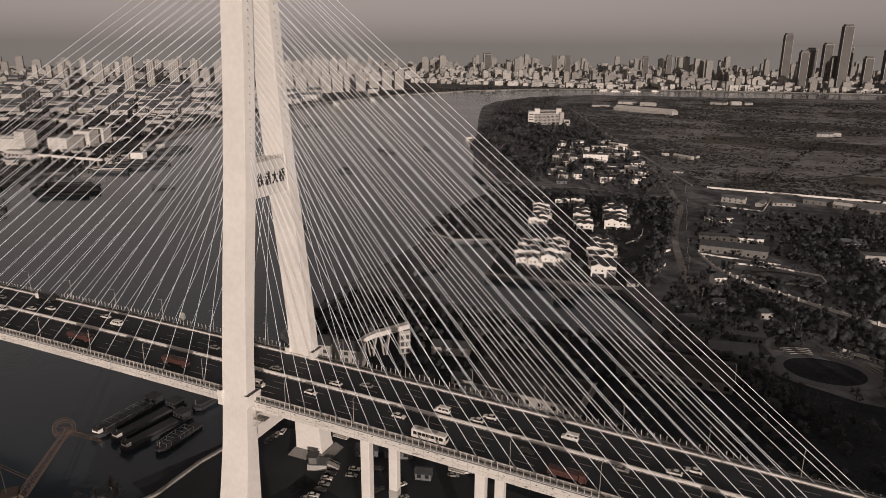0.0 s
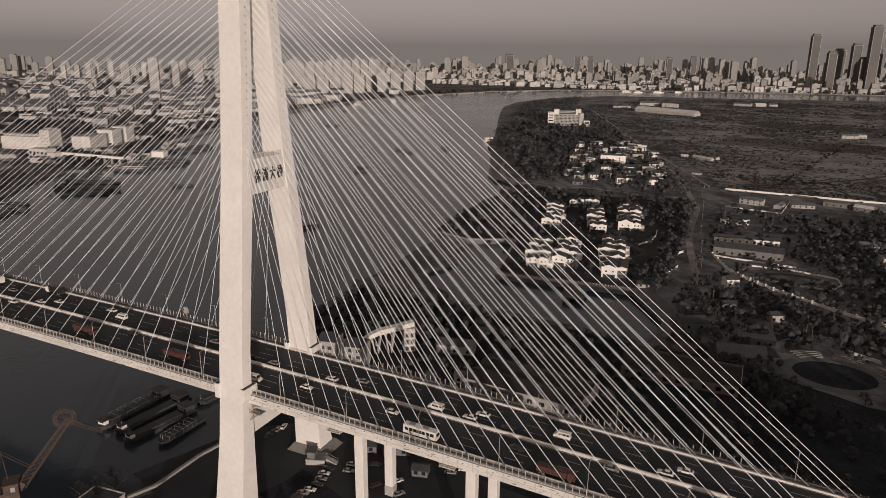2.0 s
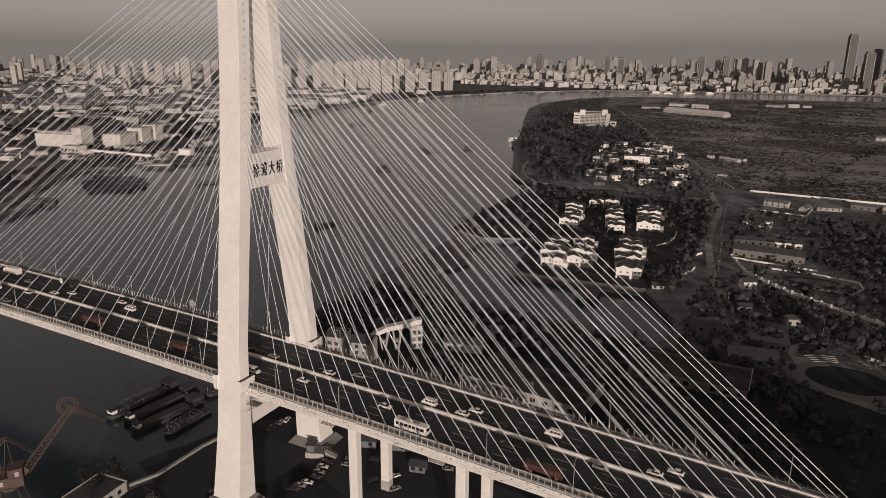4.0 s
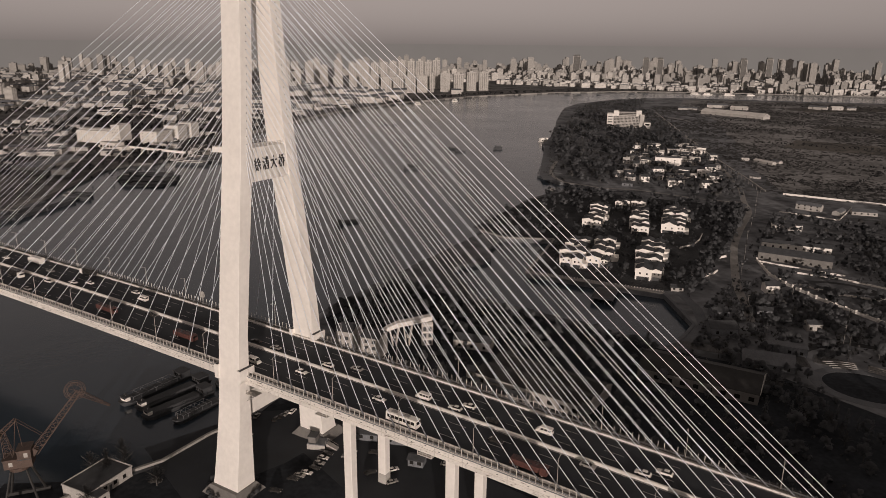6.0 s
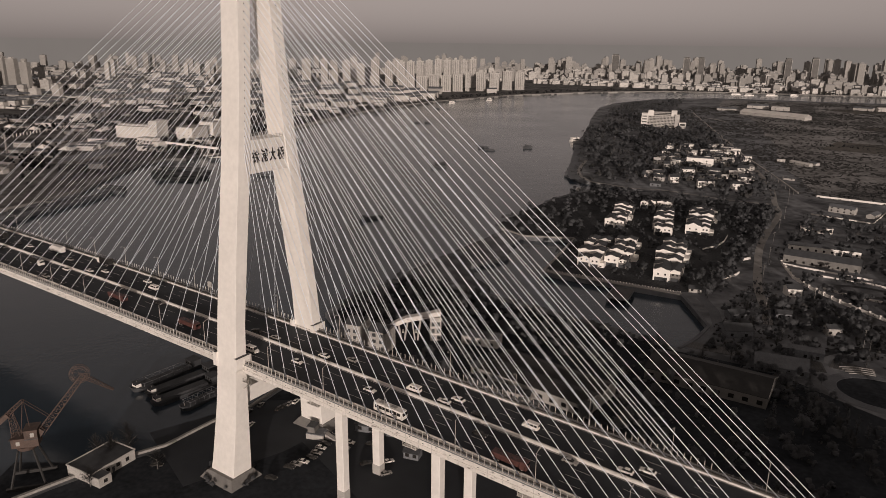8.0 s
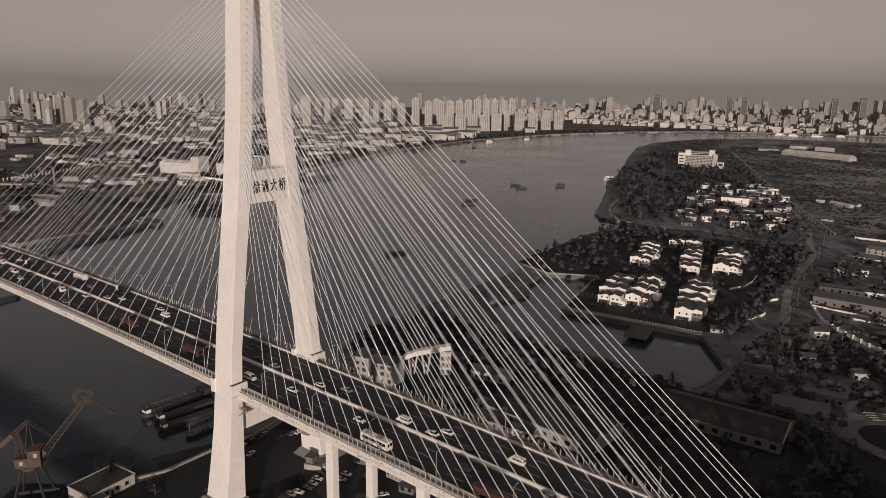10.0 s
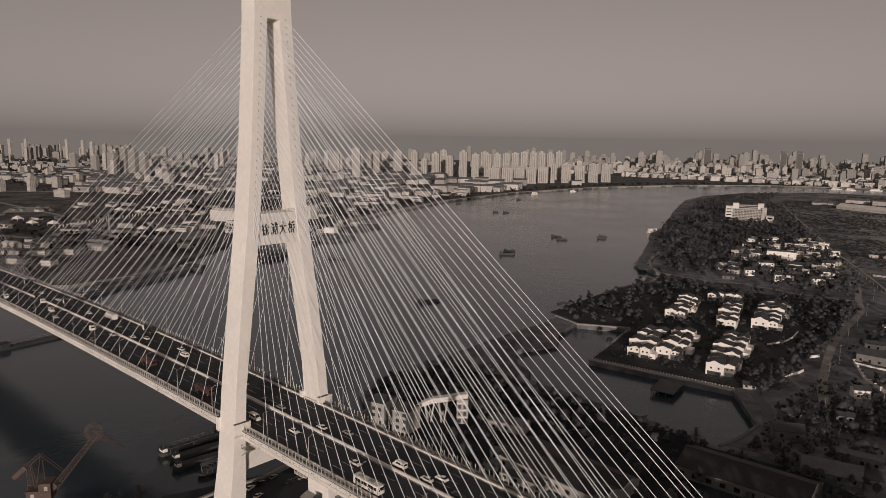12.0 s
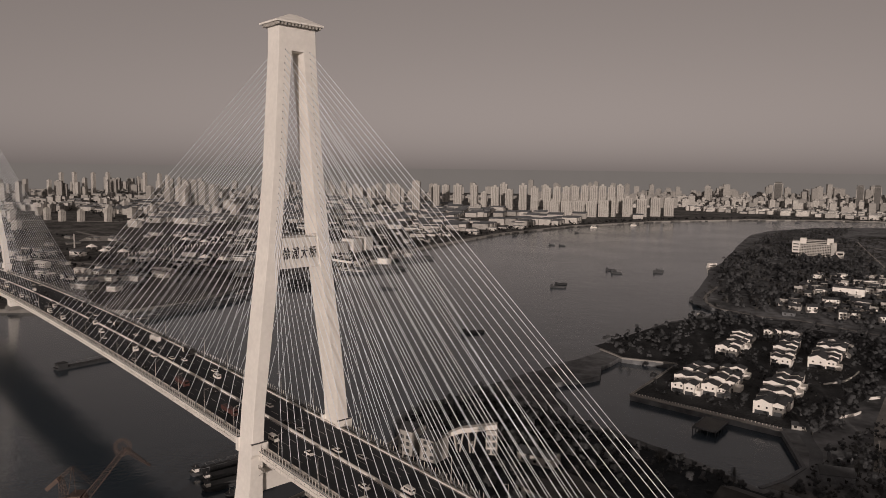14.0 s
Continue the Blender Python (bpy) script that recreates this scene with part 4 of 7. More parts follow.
# ---- sheds, walls, roads and plots on the plain ----
for x, y, rz, w, d, h, roof, wm, lab in (
        (-106, 1624, -26, 168, 26, 8, "paleroof", M["offwhite"], "very long pale-walled warehouse on the plain"),
        (-237, 1735, 10, 46, 14, 6, "metalroof", M["offwhite"], "grey shed on the plain"),
        (-187, 1860, 6, 52, 16, 9, "metalroof", M["offwhite"], "pale-walled warehouse on the plain"),
        (-126, 1824, -10, 42, 14, 8, "paleroof", M["offwhite"], "pale-roofed shed on the plain"),
        (48, 1976, -15, 46, 14, 8, "metalroof", M["offwhite"], "long pale-walled warehouse on the plain"),
        (91, 1982, 30, 30, 14, 8, "paleroof", M["offwhite"], "pale-roofed warehouse on the plain"),
        (123, 2002, 30, 24, 12, 7, "metalroof", M["offwhite"], "pale-walled warehouse on the plain"),
        (264, 1284, 12, 28, 12, 7, "metalroof", M["offwhite"], "grey farm shed on the plain"),
        (285, 1300, 12, 14, 10, 5, "paleroof", M["offwhite"], "pale-roofed farm shed on the plain"),
        (54, 894, -38, 34, 7, 3.6, "paleroof", M["offwhite"], "long pale-roofed shed beside the plain"),
        (68, 906, -38, 14, 7, 3.6, "metalroof", M["offwhite"], "low grey shed beside the plain"),
        (26, 908, 20, 10, 6, 2.6, "paleroof", M["offwhite"], "small pale hut beside the plain"),
        (60, 760, -5, 12, 4, 2, "flat", M["offwhite"], "small white hut beside the lane"),
        (132, 600, -14, 23, 9, 6.5, "metalroof", M["offwhite"], "pale two-storey depot building"),
        (158, 596, 76, 18, 7, 4, "metalroof", M["offwhite"], "low grey depot shed"),
        (179, 606, 12, 22, 8, 4, "metalroof", M["offwhite"], "grey shed in the depot"),
        (212, 628, -12, 26, 8, 4.4, "metalroof", M["brick"], "grey shed in the depot"),
        (236, 616, -20, 20, 8, 4, "paleroof", M["brick"], "pale-roofed shed in the depot"),
        (262, 606, -8, 30, 9, 4.5, "metalroof", M["brick"], "grey shed in the depot"),
        (113, 497, 12, 7, 5, 4, "flat", M["white"], "small white flat-roofed hut"),
        (123, 500, 14, 9, 5, 3.4, "flat", M["offwhite"], "small grey flat-roofed hut"),
        (131, 503, 14, 5, 5, 4, "flat", M["white"], "small white flat-roofed hut"),
        (135, 434, 8, 50, 7, 4.4, "tile", M["white"], "long white school block with a dark roof"),
        (138, 396, 0, 50, 13, 5.6, "tile", M["brick"], "long grey school block with a dark roof"),
        (131, 313, 30, 9, 7.5, 5.2, "tile", M["white"], "small gabled house with a dark roof"),
        (160, 256, 25, 8, 6, 5.2, "tile", M["offwhite"], "small pale house among bare trees"),
        (240, 412, 12, 24, 11, 9, "flat", M["offwhite"], "white flat-roofed building among trees"),
        (226, 455, 12, 18, 10, 6, "metalroof", M["offwhite"], "grey shed among trees"),
        # next three: walls toned dark to carry the bridge's shade
        (152, 214, 8, 17, 7, 4, "flat", M["pipe"], "low grey park building"),
        (116, 224, 30, 15, 11, 4, "tile", M["pipe"], "dark hip-roofed pavilion by the pond"),
        (144, 192, 12, 24, 15, 3.2, "metalroof", M["pipe"], "low grey shed by the pond"),
        (110, 250, 40, 10, 7, 3.4, "tile", M["pipe"], "small dark-roofed pavilion by the pond"),
        (133, 266, 20, 9, 6, 3.4, "tile", M["pipe"], "small dark-roofed pavilion by the pond"),
        (78, 283, 18, 8, 6, 3, "tile", M["offwhite"], "small tiled gate house by the villas"),
        (-58, 622, 10, 12, 6, 3.4, "tile", M["pipe"], "dark-roofed boathouse among the trees")):
    house(x, y, rz, w, d, h * (0.8 if wm is M["offwhite"] else 1), roof, wm, lab, "sheds and houses on the plain", 1 if h < 6 else 2)


def smooth(pts, k=8):
    """A curve through plan points."""
    out = []
    for i in range(len(pts) - 1):
        p0, p1, p2, p3 = pts[max(0, i - 1)], pts[i], pts[i + 1], pts[min(len(pts) - 1, i + 2)]
        for j in range(k):
            t = j / k
            out.append(tuple(0.5 * (2 * p1[c] + (p2[c] - p0[c]) * t + (2 * p0[c] - 5 * p1[c] + 4 * p2[c] - p3[c]) * t * t + (3 * p1[c] - p0[c] - 3 * p2[c] + p3[c]) * t ** 3) for c in (0, 1)))
    return out + [pts[-1]]


def road(name, pts, half, mat, label, z=0.03):
    pts = smooth(pts)
    ob = single(name, strip(pts, half, LAND - 0.1, LAND + z), M[mat], label, "road", kind="structure")
    return ob


road("road", [(-185, 1341), (-55, 1007), (10, 818), (50, 699), (70, 608), (83, 553), (87, 477), (92, 416), (103, 351), (111, 312), (122, 275), (128, 250)], 2.8, "quay", "narrow lane along the plain", 0.05)
road("road_park", [(142, 150), (160, 225), (200, 245), (300, 210)], 2.6, "dirt", "dark park lane", 0.06)
road("road_field", [(120, 700), (300, 900), (380, 1300), (500, 1900)], 3.0, "dirt", "dirt track over the fields", 0.04)
road("road_yard", [(100, 563), (135, 543), (167, 537), (192, 530), (214, 519), (260, 505)], 2.4, "paving", "pale depot road", 0.045)
road("promenade", [(-196, 748), (-180, 692), (-160, 642), (-129, 604), (-104, 599), (-77, 594), (-49, 603), (-25, 603), (30, 594), (70, 600)], 2.2, "quay", "pale shore path round the wood", 0.05)
road("shore_flat", [(-262, 880), (-218, 768), (-186, 690), (-166, 640), (-148, 608)], 8, "paving", "bare grey flats along the shore", 0.03)
road("road_track", [(-330, 1560), (-216, 1490), (-135, 1408), (-32, 1428), (120, 1440)], 3.5, "quay", "pale dirt track over the plain", 0.06)
road("road_track", [(60, 880), (97, 871), (129, 863)], 1.5, "quay", "pale dirt track over the plain", 0.06)
road("road_track", [(205, 942), (268, 926), (380, 905)], 1.5, "quay", "pale dirt track over the plain", 0.06)
road("road_track", [(250, 1270), (400, 1262), (640, 1290)], 2.5, "quay", "pale dirt track over the plain", 0.06)
road("road_track", [(140, 700), (200, 720), (330, 706)], 1.5, "dirt", "dirt track over the plain", 0.06)
for nm, pts, hh in (("boundary_wall", [(108, 573), (160, 565), (168, 630)], 1.2), ("boundary_wall", [(115, 382), (140, 379), (172, 376)], 1.2),
                    ("boundary_wall", [(101, 669), (160, 667), (257, 665), (400, 660)], 2.0),
                    ("boundary_wall", [(140, 366), (170, 367), (198, 360), (200, 345), (192, 331), (168, 330), (146, 338)], 1.2), ("boundary_wall", [(56, 386), (63, 404), (64, 421), (62, 441)], 1.2),
                    ("boundary_wall", [(87, 319), (92, 332), (93, 340)], 1.6), ("boundary_wall", [(88, 374), (92, 382)], 1.8), ("boundary_wall", [(196, 222), (230, 205), (262, 182)], 1.8)):
    single(nm, strip(pts, 0.3, LAND - 0.2, LAND + hh), M["white"], "long whitewashed boundary wall", "wall", group="boundary walls")
pw = thing("post_wall", "long whitewashed wall with capped posts", "wall", group="boundary walls")
run = [(113, 384), (126, 350), (138, 334), (158, 314), (192, 289), (228, 268), (300, 235)]
part("panel", strip(run, 0.35, LAND - 0.2, LAND + 1.9), M["white"], pw)
pme = Geo().box(-0.5, 0.5, -0.5, 0.5, 0, 2.4).box(-0.65, 0.65, -0.65, 0.65, 2.3, 2.6).mesh("wall_post", M["white"])
for (x0, y0), (x1, y1) in zip(run, run[1:]):
    k = max(1, int(math.hypot(x1 - x0, y1 - y0) / 6.5))
    for i in range(k):
        f = i / k
        o = new("wall_post", pme)
        o.parent = pw
        o.matrix_basis = pose(x0 + (x1 - x0) * f, y0 + (y1 - y0) * f, LAND)
        KEEP_OUT.append((x0 + (x1 - x0) * f - 2.5, y0 + (y1 - y0) * f - 4.5, 6))
KEEP_OUT += [(156, 245, 9), (164, 248, 8), (127, 303, 9), (134, 305, 8)]
# running track and round plaza
g = Geo()
ov = lambda rx, ry, cx, cy: [(cx + rx * math.cos(a * math.pi / 20), cy + ry * math.sin(a * math.pi / 20)) for a in range(41)]
single("running_track", strip(ov(19, 9, 172, 348), 2.2, LAND - 0.1, LAND + 0.04), M["dirt"], "oval school running track", "running track", kind="structure")
plaza = thing("plaza", "round sunken plaza with curved seating steps", "plaza", (188, 190, LAND), kind="structure")
part("disc", Geo().loft([[(19 * math.cos(a * math.pi / 24), 15 * math.sin(a * math.pi / 24), z) for a in range(48)] for z in (-0.1, 0.05)]), M["under"], plaza)
part("ring_path", strip(ov(22, 18, 0, 0), 2.6, -0.1, 0.08), M["paving"], plaza)
KEEP_OUT.append((188, 190, 25))
for i in range(4):
    for a0 in (20, 60, 100):
        pts = [((24 + 2.4 * i) * math.cos(radians(a0 + k * 6)), (20 + 2.2 * i) * math.sin(radians(a0 + k * 6))) for k in range(6)]
        part("bench_step", strip(pts, 0.3, 0, 0.4 + 0.1 * i), M["quay"], plaza)
def boardwalk(pts, half, label):
    """A timber walk of single cross boards along a line of plan points."""
    t = thing("boardwalk", label, "boardwalk", kind="structure")
    me = Geo().box(-0.72, 0.72, -half, half, -0.1, 0.16).mesh("board", M["boards"])
    for (x0, y0), (x1, y1) in zip(pts, pts[1:]):
        d = math.hypot(x1 - x0, y1 - y0)
        for i in range(int(d / 1.6)):
            f = (i + 0.5) * 1.6 / d
            o = new("board", me)
            o.parent = t
            o.matrix_basis = pose(x0 + (x1 - x0) * f, y0 + (y1 - y0) * f, LAND + 0.02, 0, 0, math.degrees(math.atan2(y1 - y0, x1 - x0)))


boardwalk([(98, 195), (129, 198.5)], 4.2, "weathered timber walk behind the works hall")
boardwalk([(134.5, 197), (162, 206)], 6.2, "weathered timber terrace in the park")
boardwalk([(164, 213), (182, 212)], 5.5, "weathered timber terrace in the park")
for k, (pts, half) in enumerate((([(60, 1150), (420, 1120)], 60), ([(90, 1480), (560, 1420)], 45), ([(250, 800), (560, 760)], 40), ([(300, 1800), (800, 1840)], 70), ([(0, 1900), (200, 2080)], 60))):
    single("field", strip(pts, half, LAND - 0.1, LAND + 0.02 + 0.004 * k), M["field"], "rough pale field on the plain", "field", kind="structure")
rack = thing("pipe_rack", "long raised pipe line on thin posts beside the lane", "pipe line")
run = [(-272, 1555), (-23, 906), (59, 716), (85, 652)]
part("pipe", strip(run, 0.7, LAND + 4.6, LAND + 5.5), M["concrete"], rack)
rpost = Geo().box(-0.2, 0.2, -0.2, 0.2, 0, 4.6).mesh("post", M["brick"])
for (x0, y0), (x1, y1) in zip(run, run[1:]):
    k = int(math.hypot(x1 - x0, y1 - y0) / 15)
    for i in range(k):
        o = new("post", rpost)
        o.parent = rack
        o.matrix_basis = pose(x0 + (x1 - x0) * i / k, y0 + (y1 - y0) * i / k, LAND)
# poles along the lane
def pole():
    t = thing("power_pole", "slim concrete power pole with crossarms", "power pole", group="poles along the lane")
    part("shaft", Geo().tube((0, 0, 0), (0, 0, 12), 0.16, 0.1), M["brick"], t)
    for z in (10.4, 11.5):
        part("crossarm", Geo().box(-0.9, 0.9, -0.06, 0.06, z, z + 0.12), M["brick"], t)
    return t


pp = None
for x, y in ((104, 330), (99, 380), (93, 430), (89, 480), (84, 540), (76, 610), (54, 710), (22, 784), (-8, 858), (-38, 930), (-69, 1010), (-100, 1092), (-131, 1172), (-162, 1253), (-193, 1334), (118, 262), (139, 300), (170, 240), (230, 225)):
    m = pose(x + 6, y, LAND, 0, 0, 20)
    if pp is None:
        pp = pole()
        pp.matrix_basis = m
    else:
        copy_thing(pp, m)

# ---- buildings beside and below the bridge ----
def ruin(x, y, rz):
    t = thing("derelict_building", "half-demolished concrete building with open floors", "building", (x, y, LAND), rz)
    KEEP_OUT.append((x, y, 20))
    wall = part("wall", Geo().box(-15, -6, -5, 7, -0.2, 13).box(-1, 9, -5, 6, -0.2, 11.5).box(-6, -1, 1, 7, -0.2, 10), M["offwhite"], t)
    for x in (-13.5, -9.8, 1.2, 5.2):
        for z in (1.6, 5.2, 8.6):
            part("window", Geo().box(x, x + 2, -5.12, -4.7, z, z + 1.8), M["dark"], wall)
    part("roof", Geo().gable(-15, -6, -5, 7, 13, 15), M["tile"], t)
    part("roof", Geo().gable(-1, 9, -5, 6, 11.5, 13.6), M["tile"], t)
    for x in (-5.4, -3.6, -1.8):
        part("broken_column", Geo().box(x, x + 0.5, -4.5, -4.0, -0.2, 7 + x), M["concrete"], t)
    return t


ruin(-34, 94, 12)
gate = thing("elevated_conveyor", "pale sloping conveyor gallery on concrete legs", "conveyor", (-24, 115, LAND - 1.2), 38)
KEEP_OUT.append((-25, 117, 18))
sec = lambda x, z, h: [(x, -2, z), (x, 2, z), (x, 2, z + h), (x, -2, z + h)]
part("gallery", Geo().loft([sec(-14, 6.6, 2.0), sec(-10, 9.4, 2.3), sec(-4, 11.6, 2.6), sec(2, 12.6, 2.6), sec(8, 13.8, 2.6), sec(14, 15.0, 2.6)]), M["girder"], gate)
for x0, x1, z in ((-6.5, -8.5, 10.2), (-5.5, -3.6, 11.6), (0.5, -1.2, 12.2), (1.5, 3.4, 12.8)):
    for y in (-1.6, 1.6):
        part("leg", Geo().loft([[(x0 - 0.4, y - 0.3, -0.2), (x0 + 0.4, y - 0.3, -0.2), (x0 + 0.4, y + 0.3, -0.2), (x0 - 0.4, y + 0.3, -0.2)],
                                [(x1 - 0.4, y - 0.3, z), (x1 + 0.4, y - 0.3, z), (x1 + 0.4, y + 0.3, z), (x1 - 0.4, y + 0.3, z)]]), M["concrete"], gate)
for x in (-6, 1):
    part("brace", Geo().box(x - 0.5, x + 0.5, -1.9, 1.9, 5.6, 6.2), M["girder"], gate)
tw = part("tower", Geo().box(8.4, 14.2, -2.6, 2.6, -0.2, 14.2), M["offwhite"], gate, "pale transfer tower with dark window holes")
for z in (2.0, 5.8, 9.6):
    for x in (9.1, 11.9):
        part("window", Geo().box(x, x + 1.6, -2.72, -2.4, z, z + 2.1), M["dark"], tw)
part("window", Geo().box(14.1, 14.32, -1.2, 1.2, 9.6, 11.6), M["dark"], tw)
for z in (4.6, 8.4, 12.2):
    part("floor_band", Geo().box(8.25, 14.35, -2.75, 2.75, z, z + 0.4), M["girder"], tw)


def hall(x, y, rz, w, d, h, bays, label, skin="offwhite"):
    """A wide industrial hall: bays of low dark gables over brick walls, a pale rim at the ends."""
    t = thing("works_hall", label, "hall", (x, y, LAND), rz, group="works halls beside the bridge")
    for i in range(int(w / 7)):
        for j in (-0.25, 0.25):
            KEEP_OUT.append((x + (i + 0.5) * 7 - w / 2, y + j * d, d * 0.25 + 3))
    bd = d / bays
    wall = part("wall", Geo().box(-w / 2, w / 2, -d / 2, d / 2, -0.2, h), M[skin], t)
    for b3 in range(bays):
        y0 = -d / 2 + b3 * bd
        part("gable", Geo().loft([[(e, y0, h), (e, y0 + bd, h), (e, y0 + bd / 2, h + bd * 0.16)] for e in (w / 2, -w / 2)]), M[skin], t)
        roof = part("roof", Geo().gable(-w / 2, w / 2, y0 + 0.42, y0 + bd - 0.42, h + 0.1, h + bd * 0.16 + 0.1), M["near_black"], t)
        part("roof_rim", Geo().loft([[(w / 2 + e, y0, h + 0.3), (w / 2 + e, y0 + bd, h + 0.3), (w / 2 + e, y0 + bd / 2, h + bd * 0.16 + 0.6)] for e in (0.75, 0.42)]), M["offwhite"], roof)
    for i in range(int(w / 6)):
        part("window", Geo().box(-w / 2 + 2 + i * 6, -w / 2 + 4.4 + i * 6, -d / 2 - 0.08, -d / 2 + 0.1, 1.4, 3.4), M["glass"], wall)
    return t


hall(58, 107, -5, 56, 28, 5.2, 2, "large works hall with twin dark roofs and pale gable ends")
# this hall's wall is toned darker to carry the shade on it
hall(119, 156, 1, 54, 26, 5.0, 1, "large works hall with a broad dark roof", "brick")
for x, y, rz, w, d, h in ((48, 89, 6, 22, 5, 3.6), (42, 97, 8, 10, 6, 4), (26, 102, 12, 9, 6, 3.6), (8, 132, 14, 20, 9, 4.6)):
    house(x, y, rz, w, d, h, "tile" if w > 14 else "metalroof", M["brick" if w > 22 else "offwhite"], "run-down shed with a dark roof beside the bridge", "sheds beside the bridge", 1)
for x, y, rz, w, d, h in ((15, 30, 20, 9, 5, 3), (27, 34, 20, 11, 5, 3), (42, 25, 15, 6, 4.5, 2.7), (33, 50, 10, 14, 7, 4)):
    house(x, y, rz, w, d, h, "tile", M["pipe"], "low works hut under the bridge", "works huts", 1)
quay_house = thing("quay_house", "pale single-storey quay house with a dark flat roof", "house", (-47.5, -46.5, LAND), 96)
qw = part("wall", Geo().box(-9.5, 9, -6, 7, -0.2, 4.0).box(-9.5, -4.5, -10.5, -6, -0.2, 3.6), M["offwhite"], quay_house)
part("roof", Geo().box(-9.2, 8.7, -5.7, 6.7, 4.0, 4.15).box(-9.2, -4.8, -10.2, -5.7, 3.6, 3.75), M["tile"], quay_house, "dark felted flat roof")
rim = Geo().box(-9.7, 9.2, 6.8, 7.1, 3.9, 4.5).box(9.0, 9.3, -6.2, 7.1, 3.9, 4.5).box(-9.8, -9.5, -6.2, 7.1, 3.9, 4.5).box(-4.4, 9.2, -6.2, -5.9, 3.9, 4.4)
part("roof_rim", rim, M["concrete"], quay_house)
for wx in (-2.6, 1.6, 5.6):
    part("window", Geo().box(wx - 0.7, wx + 0.7, -6.12, -5.9, 1.3, 2.8), M["glass"], qw)
part("door", Geo().box(-0.9, 0.1, -6.1, -5.9, 0, 2.2), M["dark"], qw)
part("window", Geo().box(-7.6, -6.2, -10.6, -10.4, 1.2, 2.6), M["glass"], qw)
hut = thing("stair_tower", "concrete stair landing beside the pylon foot", "stair", (3, 14.5, LAND), 20)
part("platform", Geo().box(-4.5, 3, -2.6, 2.6, 2.2, 2.6), M["pipe"], hut)
for i in range(8):
    part("step", Geo().box(3 + i * 0.55, 3.55 + i * 0.55, -1.2, 1.2, 0, 2.3 - i * 0.28), M["concrete"], hut)
part("booth", Geo().box(-4, -1, -2, 2, 2.6, 5.2), M["brick"], hut)
part("booth_roof", Geo().box(-4.3, -0.7, -2.3, 2.3, 5.2, 5.45), M["tile"], hut)
for yy in (-1.2, 1.2):
    part("hand_rail", Geo().tube((2.8, yy, 3.5), (7.4, yy, 1.0), 0.06, k=4).tube((2.8, yy, 2.4), (2.8, yy, 3.5), 0.06, k=4), M["steel"], hut)
part("retaining_wall", Geo().box(-4.5, 3, -2.6, -2.3, -0.2, 2.2).box(-4.5, 3, 2.3, 2.6, -0.2, 2.2), M["concrete"], hut)
single("yard", strip([(-34, -30), (-20, 10), (0, 30), (60, 10), (140, 0)], 22, LAND - 0.1, LAND + 0.035), M["asphalt"], "worn asphalt yard under the bridge", "yard", kind="structure")
single("river_wall", strip([(-62, -118), (-47, -40), (-41, -25), (-41, -3), (-38, 15), (-45, 60), (-64, 100)], 0.6, 0, LAND + 1.0), M["quay"], "pale concrete river wall", "river wall", kind="structure")

# ---- portal crane on the quay ----
crane = thing("portal_crane", "rusted lattice jib crane at the river's edge", "crane", (-62, -65, 0), 50.9)
KEEP_OUT.append((-62, -65, 12))


def lattice(a, b2, w0, w1, bays, r):
    a, b2 = Vector(a), Vector(b2)
    d = (b2 - a).normalized()
    u = d.cross(Vector((0, 0, 1))).normalized() if abs(d.z) < 0.99 else Vector((1, 0, 0))
    v = d.cross(u)
    g2 = Geo()
    prev = None
    for i in range(bays + 1):
        f = i / bays
        c, w = a.lerp(b2, f), w0 + (w1 - w0) * f
        cur = [c + u * w * s + v * w * q for s, q in ((-1, -1), (1, -1), (1, 1), (-1, 1))]
        for k2 in range(4):
            g2.tube(cur[k2], cur[(k2 + 1) % 4], r * 0.7, k=4)
            if prev:
                g2.tube(prev[k2], cur[k2], r, k=4)
                g2.tube(prev[k2], cur[(k2 + 1) % 4], r * 0.7, k=4)
        prev = cur
    return g2


# the jib lies in the local x-z plane
part("jib", lattice((5.2, 0, 21.5), (21, 0, 41.3), 1.25, 0.75, 13, 0.11), M["rust"], crane)
part("fly_jib", lattice((21, 0, 41.3), (30.2, 0, 34.6), 0.8, 0.25, 8, 0.09), M["rust"], crane)
wheel = Geo()
for i in range(20):
    a, c = i * math.pi / 10, (i + 1) * math.pi / 10
    for y in (-0.7, 0.7):
        for r in (3.3, 2.3):
            wheel.tube((20.0 + r * math.cos(a), y, 42.2 + r * math.sin(a)), (20.0 + r * math.cos(c), y, 42.2 + r * math.sin(c)), 0.09, k=4)
        if i < 14:
            wheel.tube((20.0 + 2.3 * math.cos(a), y, 42.2 + 2.3 * math.sin(a)), (20.0 + 3.3 * math.cos(c), y, 42.2 + 3.3 * math.sin(c)), 0.06, k=4)
    if i % 3 == 0:
        wheel.tube((20.0, 0, 42.2), (20.0 + 3.3 * math.cos(a), 0.7 if i % 2 else -0.7, 42.2 + 3.3 * math.sin(a)), 0.07, k=4)
part("jib_head_arc", wheel, M["rust"], crane)
mh = part("machine_house", Geo().box(-4.2, 0.3, -2.6, 2.6, 17.4, 20.8), M["rust"], crane)
part("house_roof", Geo().box(-4.5, 0.3, -2.9, 2.9, 20.8, 21.05), M["rust"], mh)
cabp = part("cab", Geo().box(0.3, 4.5, -2.8, 2.6, 17.4, 23.7), M["rust"], crane)
part("cab_roof", Geo().box(0.0, 4.8, -3.1, 2.9, 23.7, 23.95), M["rust"], cabp)
part("cab_band", Geo().box(0.25, 4.55, -2.9, -2.75, 20.3, 20.6), M["dark"], cabp)
